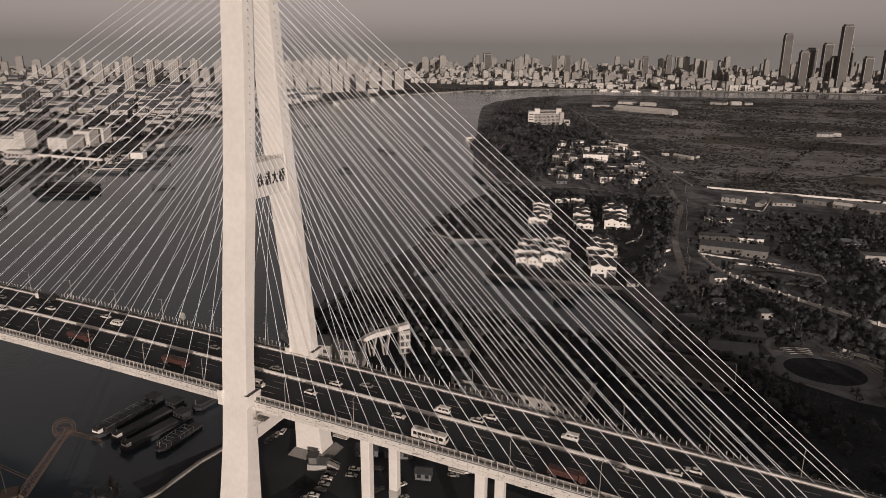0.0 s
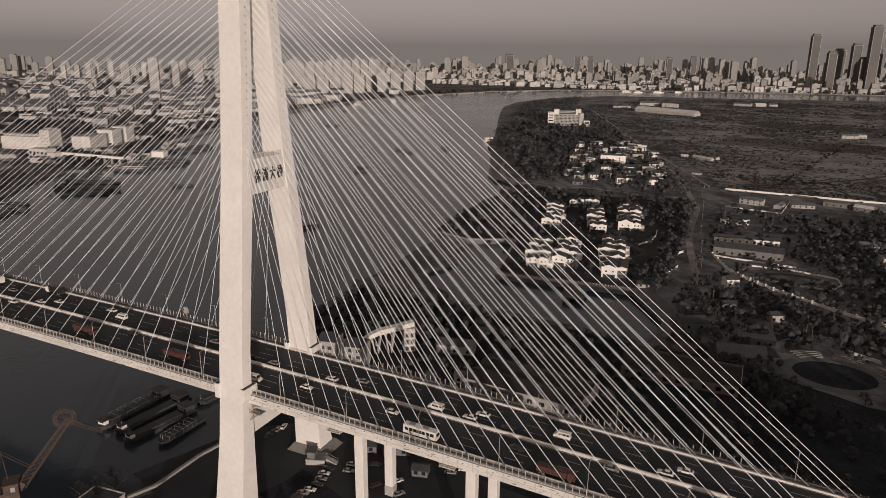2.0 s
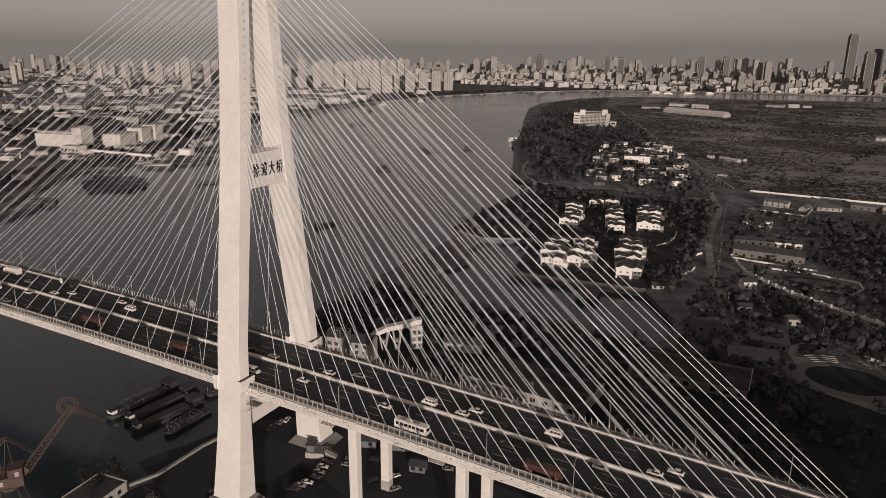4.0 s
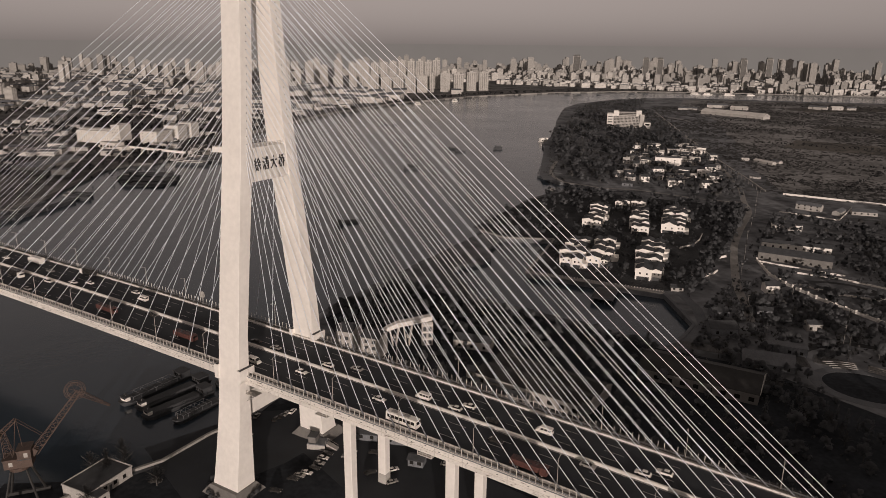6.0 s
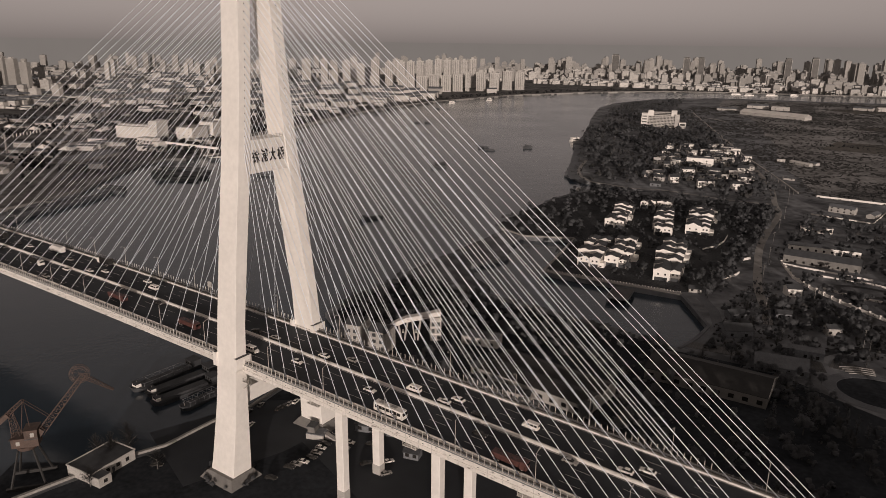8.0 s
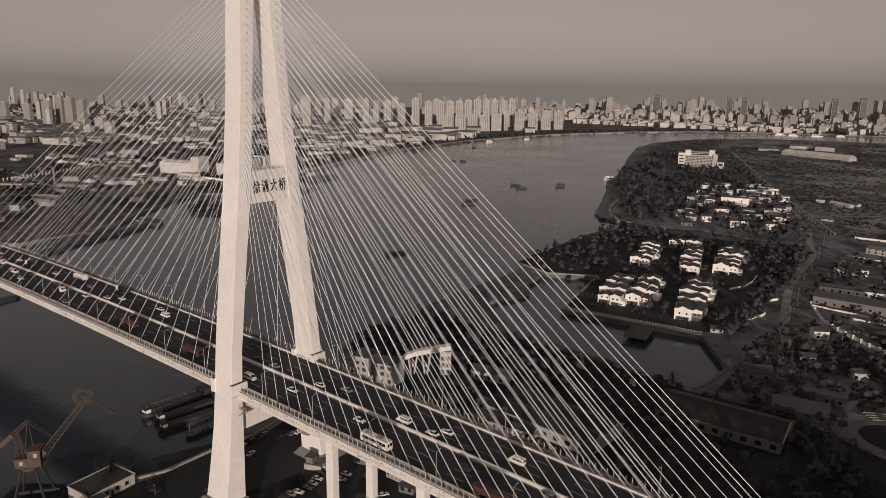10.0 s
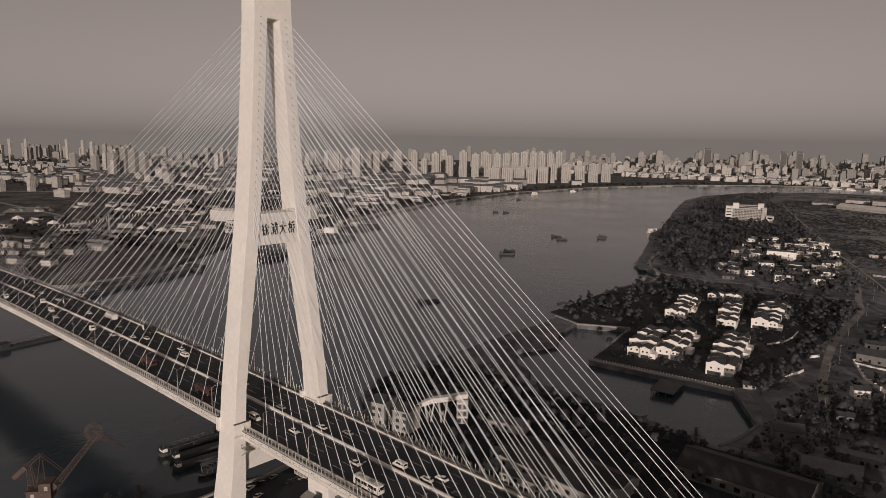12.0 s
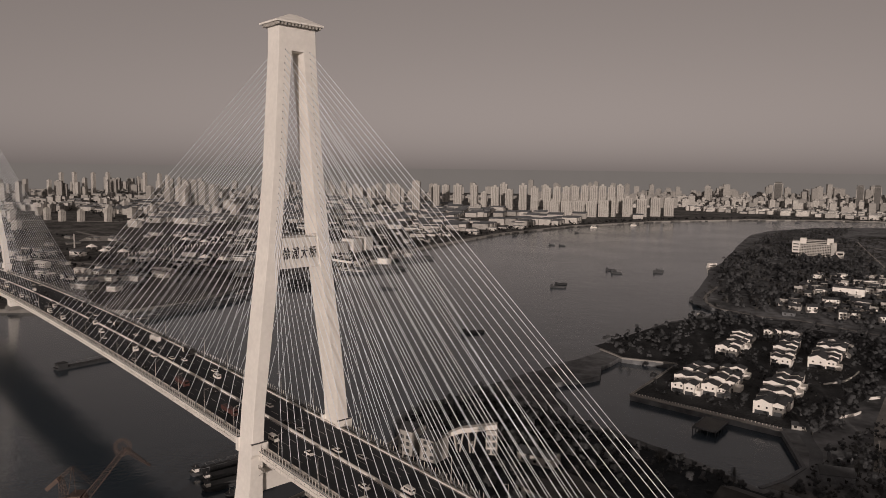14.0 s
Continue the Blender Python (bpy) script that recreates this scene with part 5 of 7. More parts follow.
part("window", Geo().box(2.3, 3.5, -2.88, -2.74, 21.2, 22.8), M["offwhite"], cabp)
part("window", Geo().box(-2.6, -1.4, -2.68, -2.56, 18.4, 19.9), M["offwhite"], mh)
part("jib_foot", Geo().loft([[(4.2, y, 19.0), (6.4, y, 22.0), (5.2, y, 23.4), (4.2, y, 22.6)] for y in (1.3, -1.3)]), M["rust"], crane)
part("counter_frame", lattice((-2.6, 0, 21.0), (-3.4, 0, 30.4), 1.3, 0.6, 5, 0.1), M["rust"], crane)
part("counter_beam", lattice((1.0, 0, 34.4), (-5.6, 0, 28.6), 0.5, 0.7, 5, 0.1), M["rust"], crane)
part("counterweight", Geo().loft([[(-4.6, y, 30.4), (-3.6, y, 29.2), (-8.2, y, 25.2), (-9.2, y, 26.4)] for y in (-1.2, 1.2)]), M["rust"], crane)
part("tie", Geo().tube((1.0, 0.8, 34.4), (8.4, 0.8, 27.2), 0.09).tube((1.0, -0.8, 34.4), (8.4, -0.8, 27.2), 0.09).tube((1.0, 0.5, 34.3), (1.6, 0.5, 23.8), 0.12).tube((1.0, -0.5, 34.3), (-1.2, -0.5, 20.9), 0.12), M["rust"], crane)
part("slewing_ring", Geo().tube((0, 0, 16.2), (0, 0, 17.4), 3.2, 3.2, 16), M["rust"], crane)
# legs and sills: the dark of the foreground is put into their colour
for x in (-1, 1):
    for y in (-1, 1):
        part("portal_leg", Geo().tube((x * 5.5, y * 5.5, 3.2), (x * 2.4, y * 2.4, 16.2), 0.45, 0.4), M["near_black"], crane)
for y in (-5.5, 5.5):
    part("sill_beam", Geo().box(-7, 7, y - 0.5, y + 0.5, 2.6, 3.8), M["near_black"], crane)
# dock takes the shade-dark soil tone to match the legs
single("crane_dock", Geo().box(-13, 13, -11, 11, -2, 2.6, radians(35), (-62, -65)), M["under"], "old concrete crane dock", "dock")

# ---- boats ----
def barge(x, y, rz, L, W, label, group, house_end=True, cover=True, scale=1.0, bow_house=False, pale=True, lid="hull"):
    t = thing("barge", label, "barge", (x, y, 0), rz, group=group)
    hull = []
    for z, k in ((-0.8, 0.93), (1.7 * scale, 1.0)):
        h = L / 2 * k
        w = W / 2 * (1 if z > 0 else 0.9)
        hull.append([(-h, -w * 0.8, z), (h * 0.82, -w, z), (h, -w * 0.35, z + (0.5 if z > 0 else 0)), (h, w * 0.35, z + (0.5 if z > 0 else 0)), (h * 0.82, w, z), (-h, w * 0.8, z)])
    part("hull", Geo().loft(hull), M["hull"], t)
    if cover:
        part("hatch_cover", Geo().loft([[(-L * 0.28, -W * 0.36, 1.7), (L * 0.38, -W * 0.36, 1.7), (L * 0.38, W * 0.36, 1.7), (-L * 0.28, W * 0.36, 1.7)],
                                        [(-L * 0.28, -W * 0.3, 2.7), (L * 0.38, -W * 0.3, 2.7), (L * 0.38, W * 0.3, 2.7), (-L * 0.28, W * 0.3, 2.7)]]), M[lid], t)
    else:
        part("hold", Geo().box(-L * 0.28, L * 0.38, -W * 0.34, W * 0.34, 1.7, 2.0), M["dark"], t)
        for i in range(7):
            xx = -L * 0.26 + i * L * 0.105
            part("rail_frame", Geo().tube((xx, -W * 0.42, 1.7), (xx, -W * 0.42, 3.6), 0.08, k=4).tube((xx, W * 0.42, 1.7), (xx, W * 0.42, 3.6), 0.08, k=4).tube((xx, -W * 0.42, 3.6), (xx, W * 0.42, 3.6), 0.08, k=4), M["pipe"], t)
        part("rail_beam", Geo().box(-L * 0.27, L * 0.38, -W * 0.43, -W * 0.41, 3.5, 3.65).box(-L * 0.27, L * 0.38, W * 0.41, W * 0.43, 3.5, 3.65), M["pipe"], t)
    if house_end:
        hs = part("deckhouse", Geo().box(-L * 0.46, -L * 0.32, -W * 0.38, W * 0.38, 1.7, 4.6), M["offwhite" if pale else lid], t)
        part("house_roof", Geo().box(-L * 0.475, -L * 0.31, -W * 0.42, W * 0.42, 4.6, 4.8), M["hull"], t)
        for i in range(3):
            yy = -W * 0.28 + i * W * 0.25
            part("window", Geo().box(-L * 0.322, -L * 0.315, yy, yy + W * 0.14, 3.0, 4.0), M["glass"], hs)
            part("window", Geo().box(-L * 0.463, -L * 0.458, yy, yy + W * 0.14, 3.0, 4.0), M["glass"], hs)
    if bow_house:
        wh = part("wheelhouse", Geo().box(L * 0.39, L * 0.45, -W * 0.26, W * 0.26, 1.9, 3.8), M["white"], t)
        part("house_roof", Geo().box(L * 0.38, L * 0.46, -W * 0.3, W * 0.3, 3.8, 4.0), M["hull"], wh)
        part("window", Geo().box(L * 0.448, L * 0.453, -W * 0.2, W * 0.2, 2.9, 3.5), M["glass"], wh)
    part("mast", Geo().tube((L * 0.42, 0, 2.0), (L * 0.42, 0, 5.0), 0.1, 0.06), M["steel"], t)
    return t


near = "moored barges by the bridge"
barge(-97.5, 15, 268, 37, 7.6, "dark open barge with steel frames over its hold", near, cover=False, bow_house=True, pale=False)
barge(-86.5, 16, 264, 37, 7.6, "dark moored barge with a closed hatch cover", near, bow_house=True, pale=False)
barge(-77, 11, 262, 34, 7.6, "dark moored barge with a closed hatch cover", near, bow_house=True, pale=False)
barge(-65, 11, 270, 24, 6, "low dark pontoon barge with railings", near, house_end=False, cover=False)
barge(-75, 42, 262, 20, 6, "dark moored work boat with a pale deckhouse", near)
for x, y, rz, L in ((-224, 319, 68, 38), (-336, 590, 35, 34), (-325, 820, 20, 24), (-362, 765, 20, 28), (-385, 785, 20, 28), (-335, 842, 25, 20), (-348, 612, 80, 34), (-679, 1010, 20, 22), (-467, 410, 40, 40), (-660, 1020, 10, 24), (-340, 19, 98.7, 74),
                    (-720, 2120, 45, 30), (-690, 2160, 45, 30), (-640, 2210, 45, 26), (-560, 2330, 30, 30), (-520, 2360, 30, 30), (-860, 1100, 75, 22), (-830, 1300, 70, 20)):
    L *= 0.62 if x > -480 or y > 900 else 1.0
    barge(x, y, rz, L, L * 0.19, "dark river barge on the grey water", "river traffic", cover=L < 38, scale=1.0, pale=False)
wharf = "barges at the wharf"
for i in range(5):
    barge(-578 + 13 * i, 374 - 11.5 * i + 4 * (i % 2), 27 + rnd.uniform(-3, 3), (58, 70, 74, 70, 52)[i], 11.5, "long dark barge rafted up off the old wharf", wharf, cover=i % 2 == 0, pale=i == 1, scale=1.8, lid="hull")
for x, y, rz, L, pale in ((-522, 244, 12, 34, True), (-535, 256, 14, 30, True), (-505, 215, 112, 44, False), (-517, 190, 112, 46, True), (-494, 180, 112, 50, False), (-505, 150, 112, 44, False), (-482, 140, 114, 46, False), (-470, 118, 112, 40, True),
                          (-602, 478, 52, 66, False), (-592, 500, 52, 58, False), (-613, 496, 52, 60, False), (-626, 520, 54, 56, True), (-610, 530, 54, 44, False), (-596, 530, 40, 34, True), (-664, 634, 62, 52, False), (-684, 652, 62, 44, False), (-676, 604, 62, 40, True), (-655, 610, 60, 36, False)):
    barge(x, y, rz, L, 9, "dark barge moored in the harbour basin", wharf, cover=rnd.random() < 0.5, pale=pale, scale=2.0, lid="hull")
ship = barge(-600, 456, 24, 46, 10, "coaster with a pale rail moored at the jetty", wharf, cover=True, scale=2.4, lid="hull")
part("rail_strake", Geo().box(-20, 17, -5.4, -5.1, 4.0, 4.9).box(-20, 17, 5.1, 5.4, 4.0, 4.9), M["paleroof"], ship)


def derrick(x, y, rz, h, label):
    """A jetty unloader: portal legs, house, raised jib and back stay."""
    t = thing("jetty_crane", label, "crane", (x, y, 0), rz, group="cranes on the jetty")
    for sx in (-3, 3):
        for sy in (-3, 3):
            part("leg", Geo().tube((sx, sy, 0), (sx * 0.7, sy * 0.7, h * 0.5), 0.55, 0.45, 5), M["steel"], t)
    part("house", Geo().box(-4, 3, -3, 3, h * 0.5, h * 0.5 + 4.5), M["offwhite"], t)
    part("jib", Geo().tube((2, 0.8, h * 0.55), (h * 0.95, 0, h), 0.5, 0.3, 4).tube((2, -0.8, h * 0.55), (h * 0.95, 0, h), 0.5, 0.3, 4), M["steel"], t)
    part("mast", Geo().tube((-1, 0, h * 0.5), (-1, 0, h * 1.05), 0.4, 0.3, 4).tube((-1, 0, h * 1.05), (h * 0.6, 0, h * 0.8), 0.15, k=4), M["steel"], t)


for x, y, rz, h in ((-634, 484, 20, 17), (-648, 502, 60, 18), (-640, 540, 200, 14), (-690, 602, 30, 20), (-672, 580, 100, 16)):
    derrick(x, y, rz, h, "pale steel unloading crane on the river jetty")
single("jetty_deck", strip([(-650, 462), (-634, 474), (-652, 520), (-676, 570), (-700, 618)], 7, 1.0, 3.2), M["concrete"], "concrete jetty platform in the harbour", "jetty", kind="structure")
part("cover", Geo().loft([[(-9, -6, 4), (9, -6, 4), (9, 6, 4), (-9, 6, 4)], [(-9, -6, 12), (9, -6, 12), (9, 6, 12), (-9, 6, 12)]]), M["white"], thing("pilot_house", "white square deckhouse on the jetty", "deckhouse", (-640, 540, 0), 18))
for k, (x, y, w) in enumerate(((-655, 530, 9), (-664, 556, 11), (-690, 630, 12), (-645, 512, 7))):
    house(x, y, 60, w, 6, 4, "metalroof" if k % 2 else "paleroof", M["offwhite"], "small harbour hut on the jetty", "harbour huts", 1)
pon = thing("pontoon", "small white pontoon moored in the creek", "pontoon", (-120, 563, 0), 8)
part("deck", Geo().box(-9, 9, -1.4, 1.4, -0.3, 1.0), M["white"], pon)
part("cabin", Geo().box(-8.5, -4, -1.1, 1.1, 1.0, 3.0), M["offwhite"], pon)
fer = thing("pleasure_boat", "white passenger boat moored at the bank", "boat", (-302, 950, 0), 65)
part("hull", Geo().loft([[(-10, -2.6, -0.5), (9, -2.6, -0.5), (13, 0, -0.5), (9, 2.6, -0.5), (-10, 2.6, -0.5)], [(-11, -3.2, 2.2), (9, -3.2, 2.2), (14, 0, 2.6), (9, 3.2, 2.2), (-11, 3.2, 2.2)]]), M["white"], fer)
part("saloon", Geo().box(-9, 6, -2.6, 2.6, 2.2, 7.5), M["white"], fer)
part("window_band", Geo().box(-8, 5, -2.7, 2.7, 3.2, 4.4), M["glass"], fer)

def launch(x, y, rz, L, label):
    """A white passenger launch with a long saloon."""
    t = thing("launch", label, "boat", (x, y, 0), rz, group="white boats at the far bank")
    part("hull", Geo().loft([[(-L / 2, -L * 0.09, -0.4), (L * 0.36, -L * 0.09, -0.4), (L / 2, 0, -0.2), (L * 0.36, L * 0.09, -0.4), (-L / 2, L * 0.09, -0.4)],
                             [(-L / 2, -L * 0.11, 2.2), (L * 0.36, -L * 0.11, 2.2), (L * 0.54, 0, 2.8), (L * 0.36, L * 0.11, 2.2), (-L / 2, L * 0.11, 2.2)]]), M["white"], t)
    sal = part("saloon", Geo().box(-L * 0.4, L * 0.26, -L * 0.09, L * 0.09, 2.2, 6.4), M["white"], t)
    part("window_band", Geo().box(-L * 0.38, L * 0.24, -L * 0.093, L * 0.093, 3.4, 4.6), M["glass"], sal)


for x, y, rz, L in ((-375, 2478, 18, 34), (-330, 2462, 18, 30), (-265, 2500, 16, 36), (-200, 2540, 16, 26), (-905, 1480, 80, 24), (-880, 1640, 75, 22), (660, 2690, 10, 40), (760, 2730, 10, 34)):
    launch(x, y, rz, L, "white passenger boat lying off the far bank")

# ---- vehicles on the deck ----
def wheels(t, xs, y, r=0.33):
    for x in xs:
        for s in (-1, 1):
            wh = part("wheel", Geo().tube((x, s * (y - 0.12), r), (x, s * (y + 0.1), r), r, r, 10), M["tyre"], t)
            if r > 0.34:
                part("rim", Geo().tube((x, s * (y + 0.1), r), (x, s * (y + 0.115), r), r * 0.55, r * 0.55, 8), M["steel"], wh)


def shell(prof, half, tuck=0.12):
    """A body from a side profile, narrower towards its top."""
    top = max(z for _, z in prof)
    ring = lambda s: [(x, s * (half - tuck * (z / top) ** 2), z) for x, z in prof]
    return Geo().loft([ring(1), ring(-1)])


def car(paint, label):
    t = thing("car", label, "car", group="cars")
    body = part("body", shell([(-2.2, 0.35), (2.2, 0.35), (2.25, 0.7), (1.1, 0.92), (-1.9, 0.98), (-2.25, 0.75)], 0.88, 0.06), M[paint], t)
    part("glazing", shell([(1.05, 0.9), (0.35, 1.4), (-1.1, 1.42), (-1.85, 0.95)], 0.76, 0.14), M["glass"], t)
    part("roof", shell([(0.3, 1.38), (0.2, 1.46), (-1.0, 1.48), (-1.15, 1.4)], 0.66, 0.06), M[paint], t)
    for s in (-1, 1):
        part("headlight", Geo().box(2.2, 2.27, s * 0.62 - 0.16, s * 0.62 + 0.16, 0.58, 0.72), M["lampglass"], body)
        part("tail_light", Geo().box(-2.27, -2.22, s * 0.62 - 0.16, s * 0.62 + 0.16, 0.68, 0.8), M["carred"], body)
    part("bumper", Geo().box(2.15, 2.3, -0.8, 0.8, 0.3, 0.5), M["dark"], body)
    wheels(t, (-1.35, 1.35), 0.8)
    return t


def van(paint, label, L=5.2, H=2.3):
    t = thing("van", label, "van", group="vans")
    h = L / 2
    body = part("body", shell([(-h, 0.4), (h, 0.4), (h, 1.05), (h - 0.75, 1.3), (h - 1.35, H), (-h, H)], 0.95, 0.1), M[paint], t)
    part("windscreen", Geo().loft([[(h - 0.78, -0.78, 1.36), (h - 0.78, 0.78, 1.36), (h - 1.28, 0.72, H - 0.12), (h - 1.28, -0.72, H - 0.12)], [(h - 0.7, -0.78, 1.4), (h - 0.7, 0.78, 1.4), (h - 1.2, 0.72, H - 0.08), (h - 1.2, -0.72, H - 0.08)]]), M["glass"], body)
    for s in (-1, 1):
        for i in range(int(L / 1.25) - 1):
            x = h - 1.6 - i * 1.2
            part("side_window", Geo().box(x - 0.95, x, s * 0.87 - 0.06, s * 0.87 + 0.06, 1.35, H - 0.3), M["glass"], body)
        part("headlight", Geo().box(h, h + 0.04, s * 0.65 - 0.15, s * 0.65 + 0.15, 0.7, 0.9), M["lampglass"], body)
    part("rear_window", Geo().box(-h - 0.04, -h + 0.02, -0.7, 0.7, 1.35, H - 0.3), M["glass"], body)
    wheels(t, (-h + 1.0, h - 1.0), 0.85, 0.36)
    return t


def truck(paint, label, L=11, load="box"):
    t = thing("truck", label, "truck", group="trucks")
    cab = part("cab", shell([(L / 2 - 2.1, 0.6), (L / 2, 0.6), (L / 2, 1.6), (L / 2 - 0.25, 2.8), (L / 2 - 2.1, 2.9)], 1.2, 0.08), M["carwhite" if load == "box" else paint], t)
    part("windscreen", Geo().box(L / 2 - 0.12, L / 2 - 0.02, -1.0, 1.0, 1.75, 2.5), M["glass"], cab)
    part("chassis", Geo().box(-L / 2, L / 2 - 2, -0.5, 0.5, 0.55, 0.95), M["dark"], t)
    if load == "box":
        part("cargo_box", Geo().box(-L / 2, L / 2 - 2.3, -1.25, 1.25, 0.95, 3.7), M[paint], t)
    else:
        part("tipper_body", Geo().box(-L / 2, L / 2 - 2.3, -1.25, 1.25, 0.95, 2.6), M[paint], t)
        lo = Geo()
        rn = random.Random(3)
        for i in range(26):
            clump(lo, (rn.uniform(-L / 2 + 0.8, L / 2 - 3), rn.uniform(-0.8, 0.8), 2.6), 0.5, rn)
        part("load", lo, M["dirt"], t)
    wheels(t, (-L / 2 + 1, -L / 2 + 2.3, L / 2 - 1.3), 1.05, 0.5)
    return t


def bus():
    t = thing("bus", "white city bus on the bridge", "bus")
    body = part("body", shell([(-5.6, 0.4), (5.6, 0.4), (5.65, 1.5), (5.4, 3.0), (-5.6, 3.05)], 1.25, 0.08), M["carwhite"], t)
    for s in (-1, 1):
        for i in range(7):
            x = -5.0 + i * 1.42
            part("side_window", Geo().box(x, x + 1.2, s * 1.19 - 0.06, s * 1.19 + 0.06, 1.4, 2.4), M["glass"], body)
    part("windscreen", Geo().box(5.5, 5.64, -1.05, 1.05, 1.35, 2.6), M["glass"], body)
    for x in (-3, 1.5):
        part("roof_unit", Geo().box(x - 1, x + 1, -0.7, 0.7, 3.0, 3.25), M["carsilver"], body)
    wheels(t, (-3.6, 3.4), 1.12, 0.48)
    return t


FLEET = {"w": car("carwhite", "white saloon car on the bridge road"), "s": car("carsilver", "silver saloon car on the bridge road"), "d": car("cardark", "dark saloon car on the bridge road"),
         "v": van("carwhite", "white minibus van on the bridge road"), "m": van("carsilver", "silver people carrier on the bridge road", 4.8, 1.9), "t": truck("carwhite", "white box truck on the bridge road"),
         "r": truck("carred", "dark red tipper truck on the bridge road", 11, "tipper"), "k": truck("cardark", "dark tarpaulin truck on the bridge road", 10), "b": bus()}
PLACED = set()
LANES = (2.7, 6.4, 10.0, 13.5)


def drive(kind, x, lane):
    y = LANES[abs(lane) - 1] * (1 if lane > 0 else -1)
    tilt = math.degrees(math.atan((deck_z(x + 2) - deck_z(x - 2)) / 4))
    m = pose(x, y, deck_z(x) + 0.01, 0, -tilt, 0) @ (pose(0, 0, 0, 0, 0, 180) if lane > 0 else Matrix())
    if kind not in PLACED:
        PLACED.add(kind)
        FLEET[kind].matrix_basis = m
    else:
        copy_thing(FLEET[kind], m)


for item in ("w -241 2", "w -198 -3", "s -207 2", "w -195 2", "t -174 3", "s -156 2", "w -125 2", "k -137 4", "w -132 1", "w -142 -1", "d -126 -4", "s -140 -4", "k -162 -2", "r -88 -3", "w -97 3", "v -87 2", "d -70 -1", "r -40 -3",
             "v -4 -3", "s -37 2", "d -16 1", "s -6 1", "w 15 -2", "w 19 1", "s 29 2", "v 59 1", "w 71 1", "w 74 2", "d 84 1", "s 117 -1", "w 131 1", "w 136 2", "b 62 -4", "v 100 2", "w 48 -2", "d 90 -2", "r 104 -4", "m 146 -2", "w 165 1", "s 172 -3"):
    kd, xx, ln = item.split()
    drive(kd, float(xx), int(ln))
rnd = random.Random(5)
for x in range(-575, -200, 9):
    for side in (-1, 1):
        if rnd.random() < (0.85 if side < 0 else 0.5):
            drive(rnd.choice("wwssddvmk"), x + rnd.uniform(-3, 3), side * rnd.choice((1, 2, 3, 4)))
PARKED = [(-34, 5.8, 110), (-34.6, 11.2, 110), (-35.2, 18.1, 110), (-25.9, 4.3, 105), (-26.5, 20.5, 105), (-26.2, 23.4, 105), (-25.9, 26.2, 105), (-25, 29, 105), (8.6, -16.1, 20), (9.7, -4.8, 15), (10.8, -2.1, 15), (9.0, -7.5, 15),
          (11.2, 1.9, 15), (10.6, 5.2, 15), (9.6, 8.6, 15), (9.1, 11.8, 15), (40.9, 9.9, 60), (36.8, 16.4, 60), (30.6, 10.6, 60), (-32, -34.9, 30), (52, 30, 20), (56, 34, 20), (24, 22, 20), (17, 14, 15), (16, 18, 15),
          (66, 585, 110), (69, 579, 110), (67, 573, 110), (72, 566, 110), (70, 560, 110), (75, 552, 110), (64, 592, 110), (72, 545, 110)]
for i, (x, y, turn) in enumerate(PARKED):
    copy_thing(FLEET["wdswdds"[i % 7]], pose(x, y, LAND + 0.05, 0, 0, turn))
sign = thing("gantry_sign", "small lattice sign frame on the bridge edge", "sign", (-62, 17.2, deck_z(-62)))
part("post", Geo().tube((0, 0, 0), (0, 0, 3.6), 0.12), M["steel"], sign)
part("panel", Geo().box(-1.1, 1.1, -0.1, 0.1, 3.6, 6.0), M["offwhite"], sign)
ring_g = Geo()
for i in range(14):
    a, c = i * math.pi / 7, (i + 1) * math.pi / 7
    ring_g.tube((1.6 * math.cos(a), -0.15, 4.8 + 1.6 * math.sin(a)), (1.6 * math.cos(c), -0.15, 4.8 + 1.6 * math.sin(c)), 0.1, k=4)
part("panel_frame", ring_g, M["offwhite"], sign)

# ---- far bank: works, flats, city ----
ZL = LAND - 0.3


def block(name, x, y, rz, w, d, h, mat, label, category, group):
    """A flat-roofed block with parapet, roof house and window columns or bands."""
    t = thing(name, label, category, (x, y, ZL), rz, group=group)
    KEEP_OUT.append((x, y, max(w, d) * 0.6))
    part("wall", Geo().box(-w / 2, w / 2, -d / 2, d / 2, -0.3, h), mat, t)
    part("parapet", Geo().box(-w / 2 - 0.25, w / 2 + 0.25, -d / 2 - 0.25, d / 2 + 0.25, h, h + 1.0), M["offwhite"], t)
    return t


def tower(x, y, rz, w, d, h, seed, group="riverside tower blocks"):
    rn = random.Random(seed)
    t = block("apartment_tower", x, y, rz, w, d, h, M["flats"], "pale high-rise apartment tower by the river", "apartment tower", group)
    k = max(2, int(w / 6))
    for i in range(k):
        wx = -w / 2 + (i + 0.5) * w / k
        part("balcony_bay", Geo().box(wx - 1.1, wx + 1.1, -d / 2 - 1.3, -d / 2, 3, h - 2), M["flats"], t)
        part("window_column", Geo().box(wx + 1.4, wx + 2.8, -d / 2 - 0.25, -d / 2 + 0.2, 3, h - 2), M["brick"], t)
    part("roof_house", Geo().box(-w * 0.2, w * 0.15, -d * 0.3, d * 0.3, h + 1, h + rn.uniform(4, 8)), M["offwhite"], t)
    return t


rnd = random.Random(11)
seed = 900
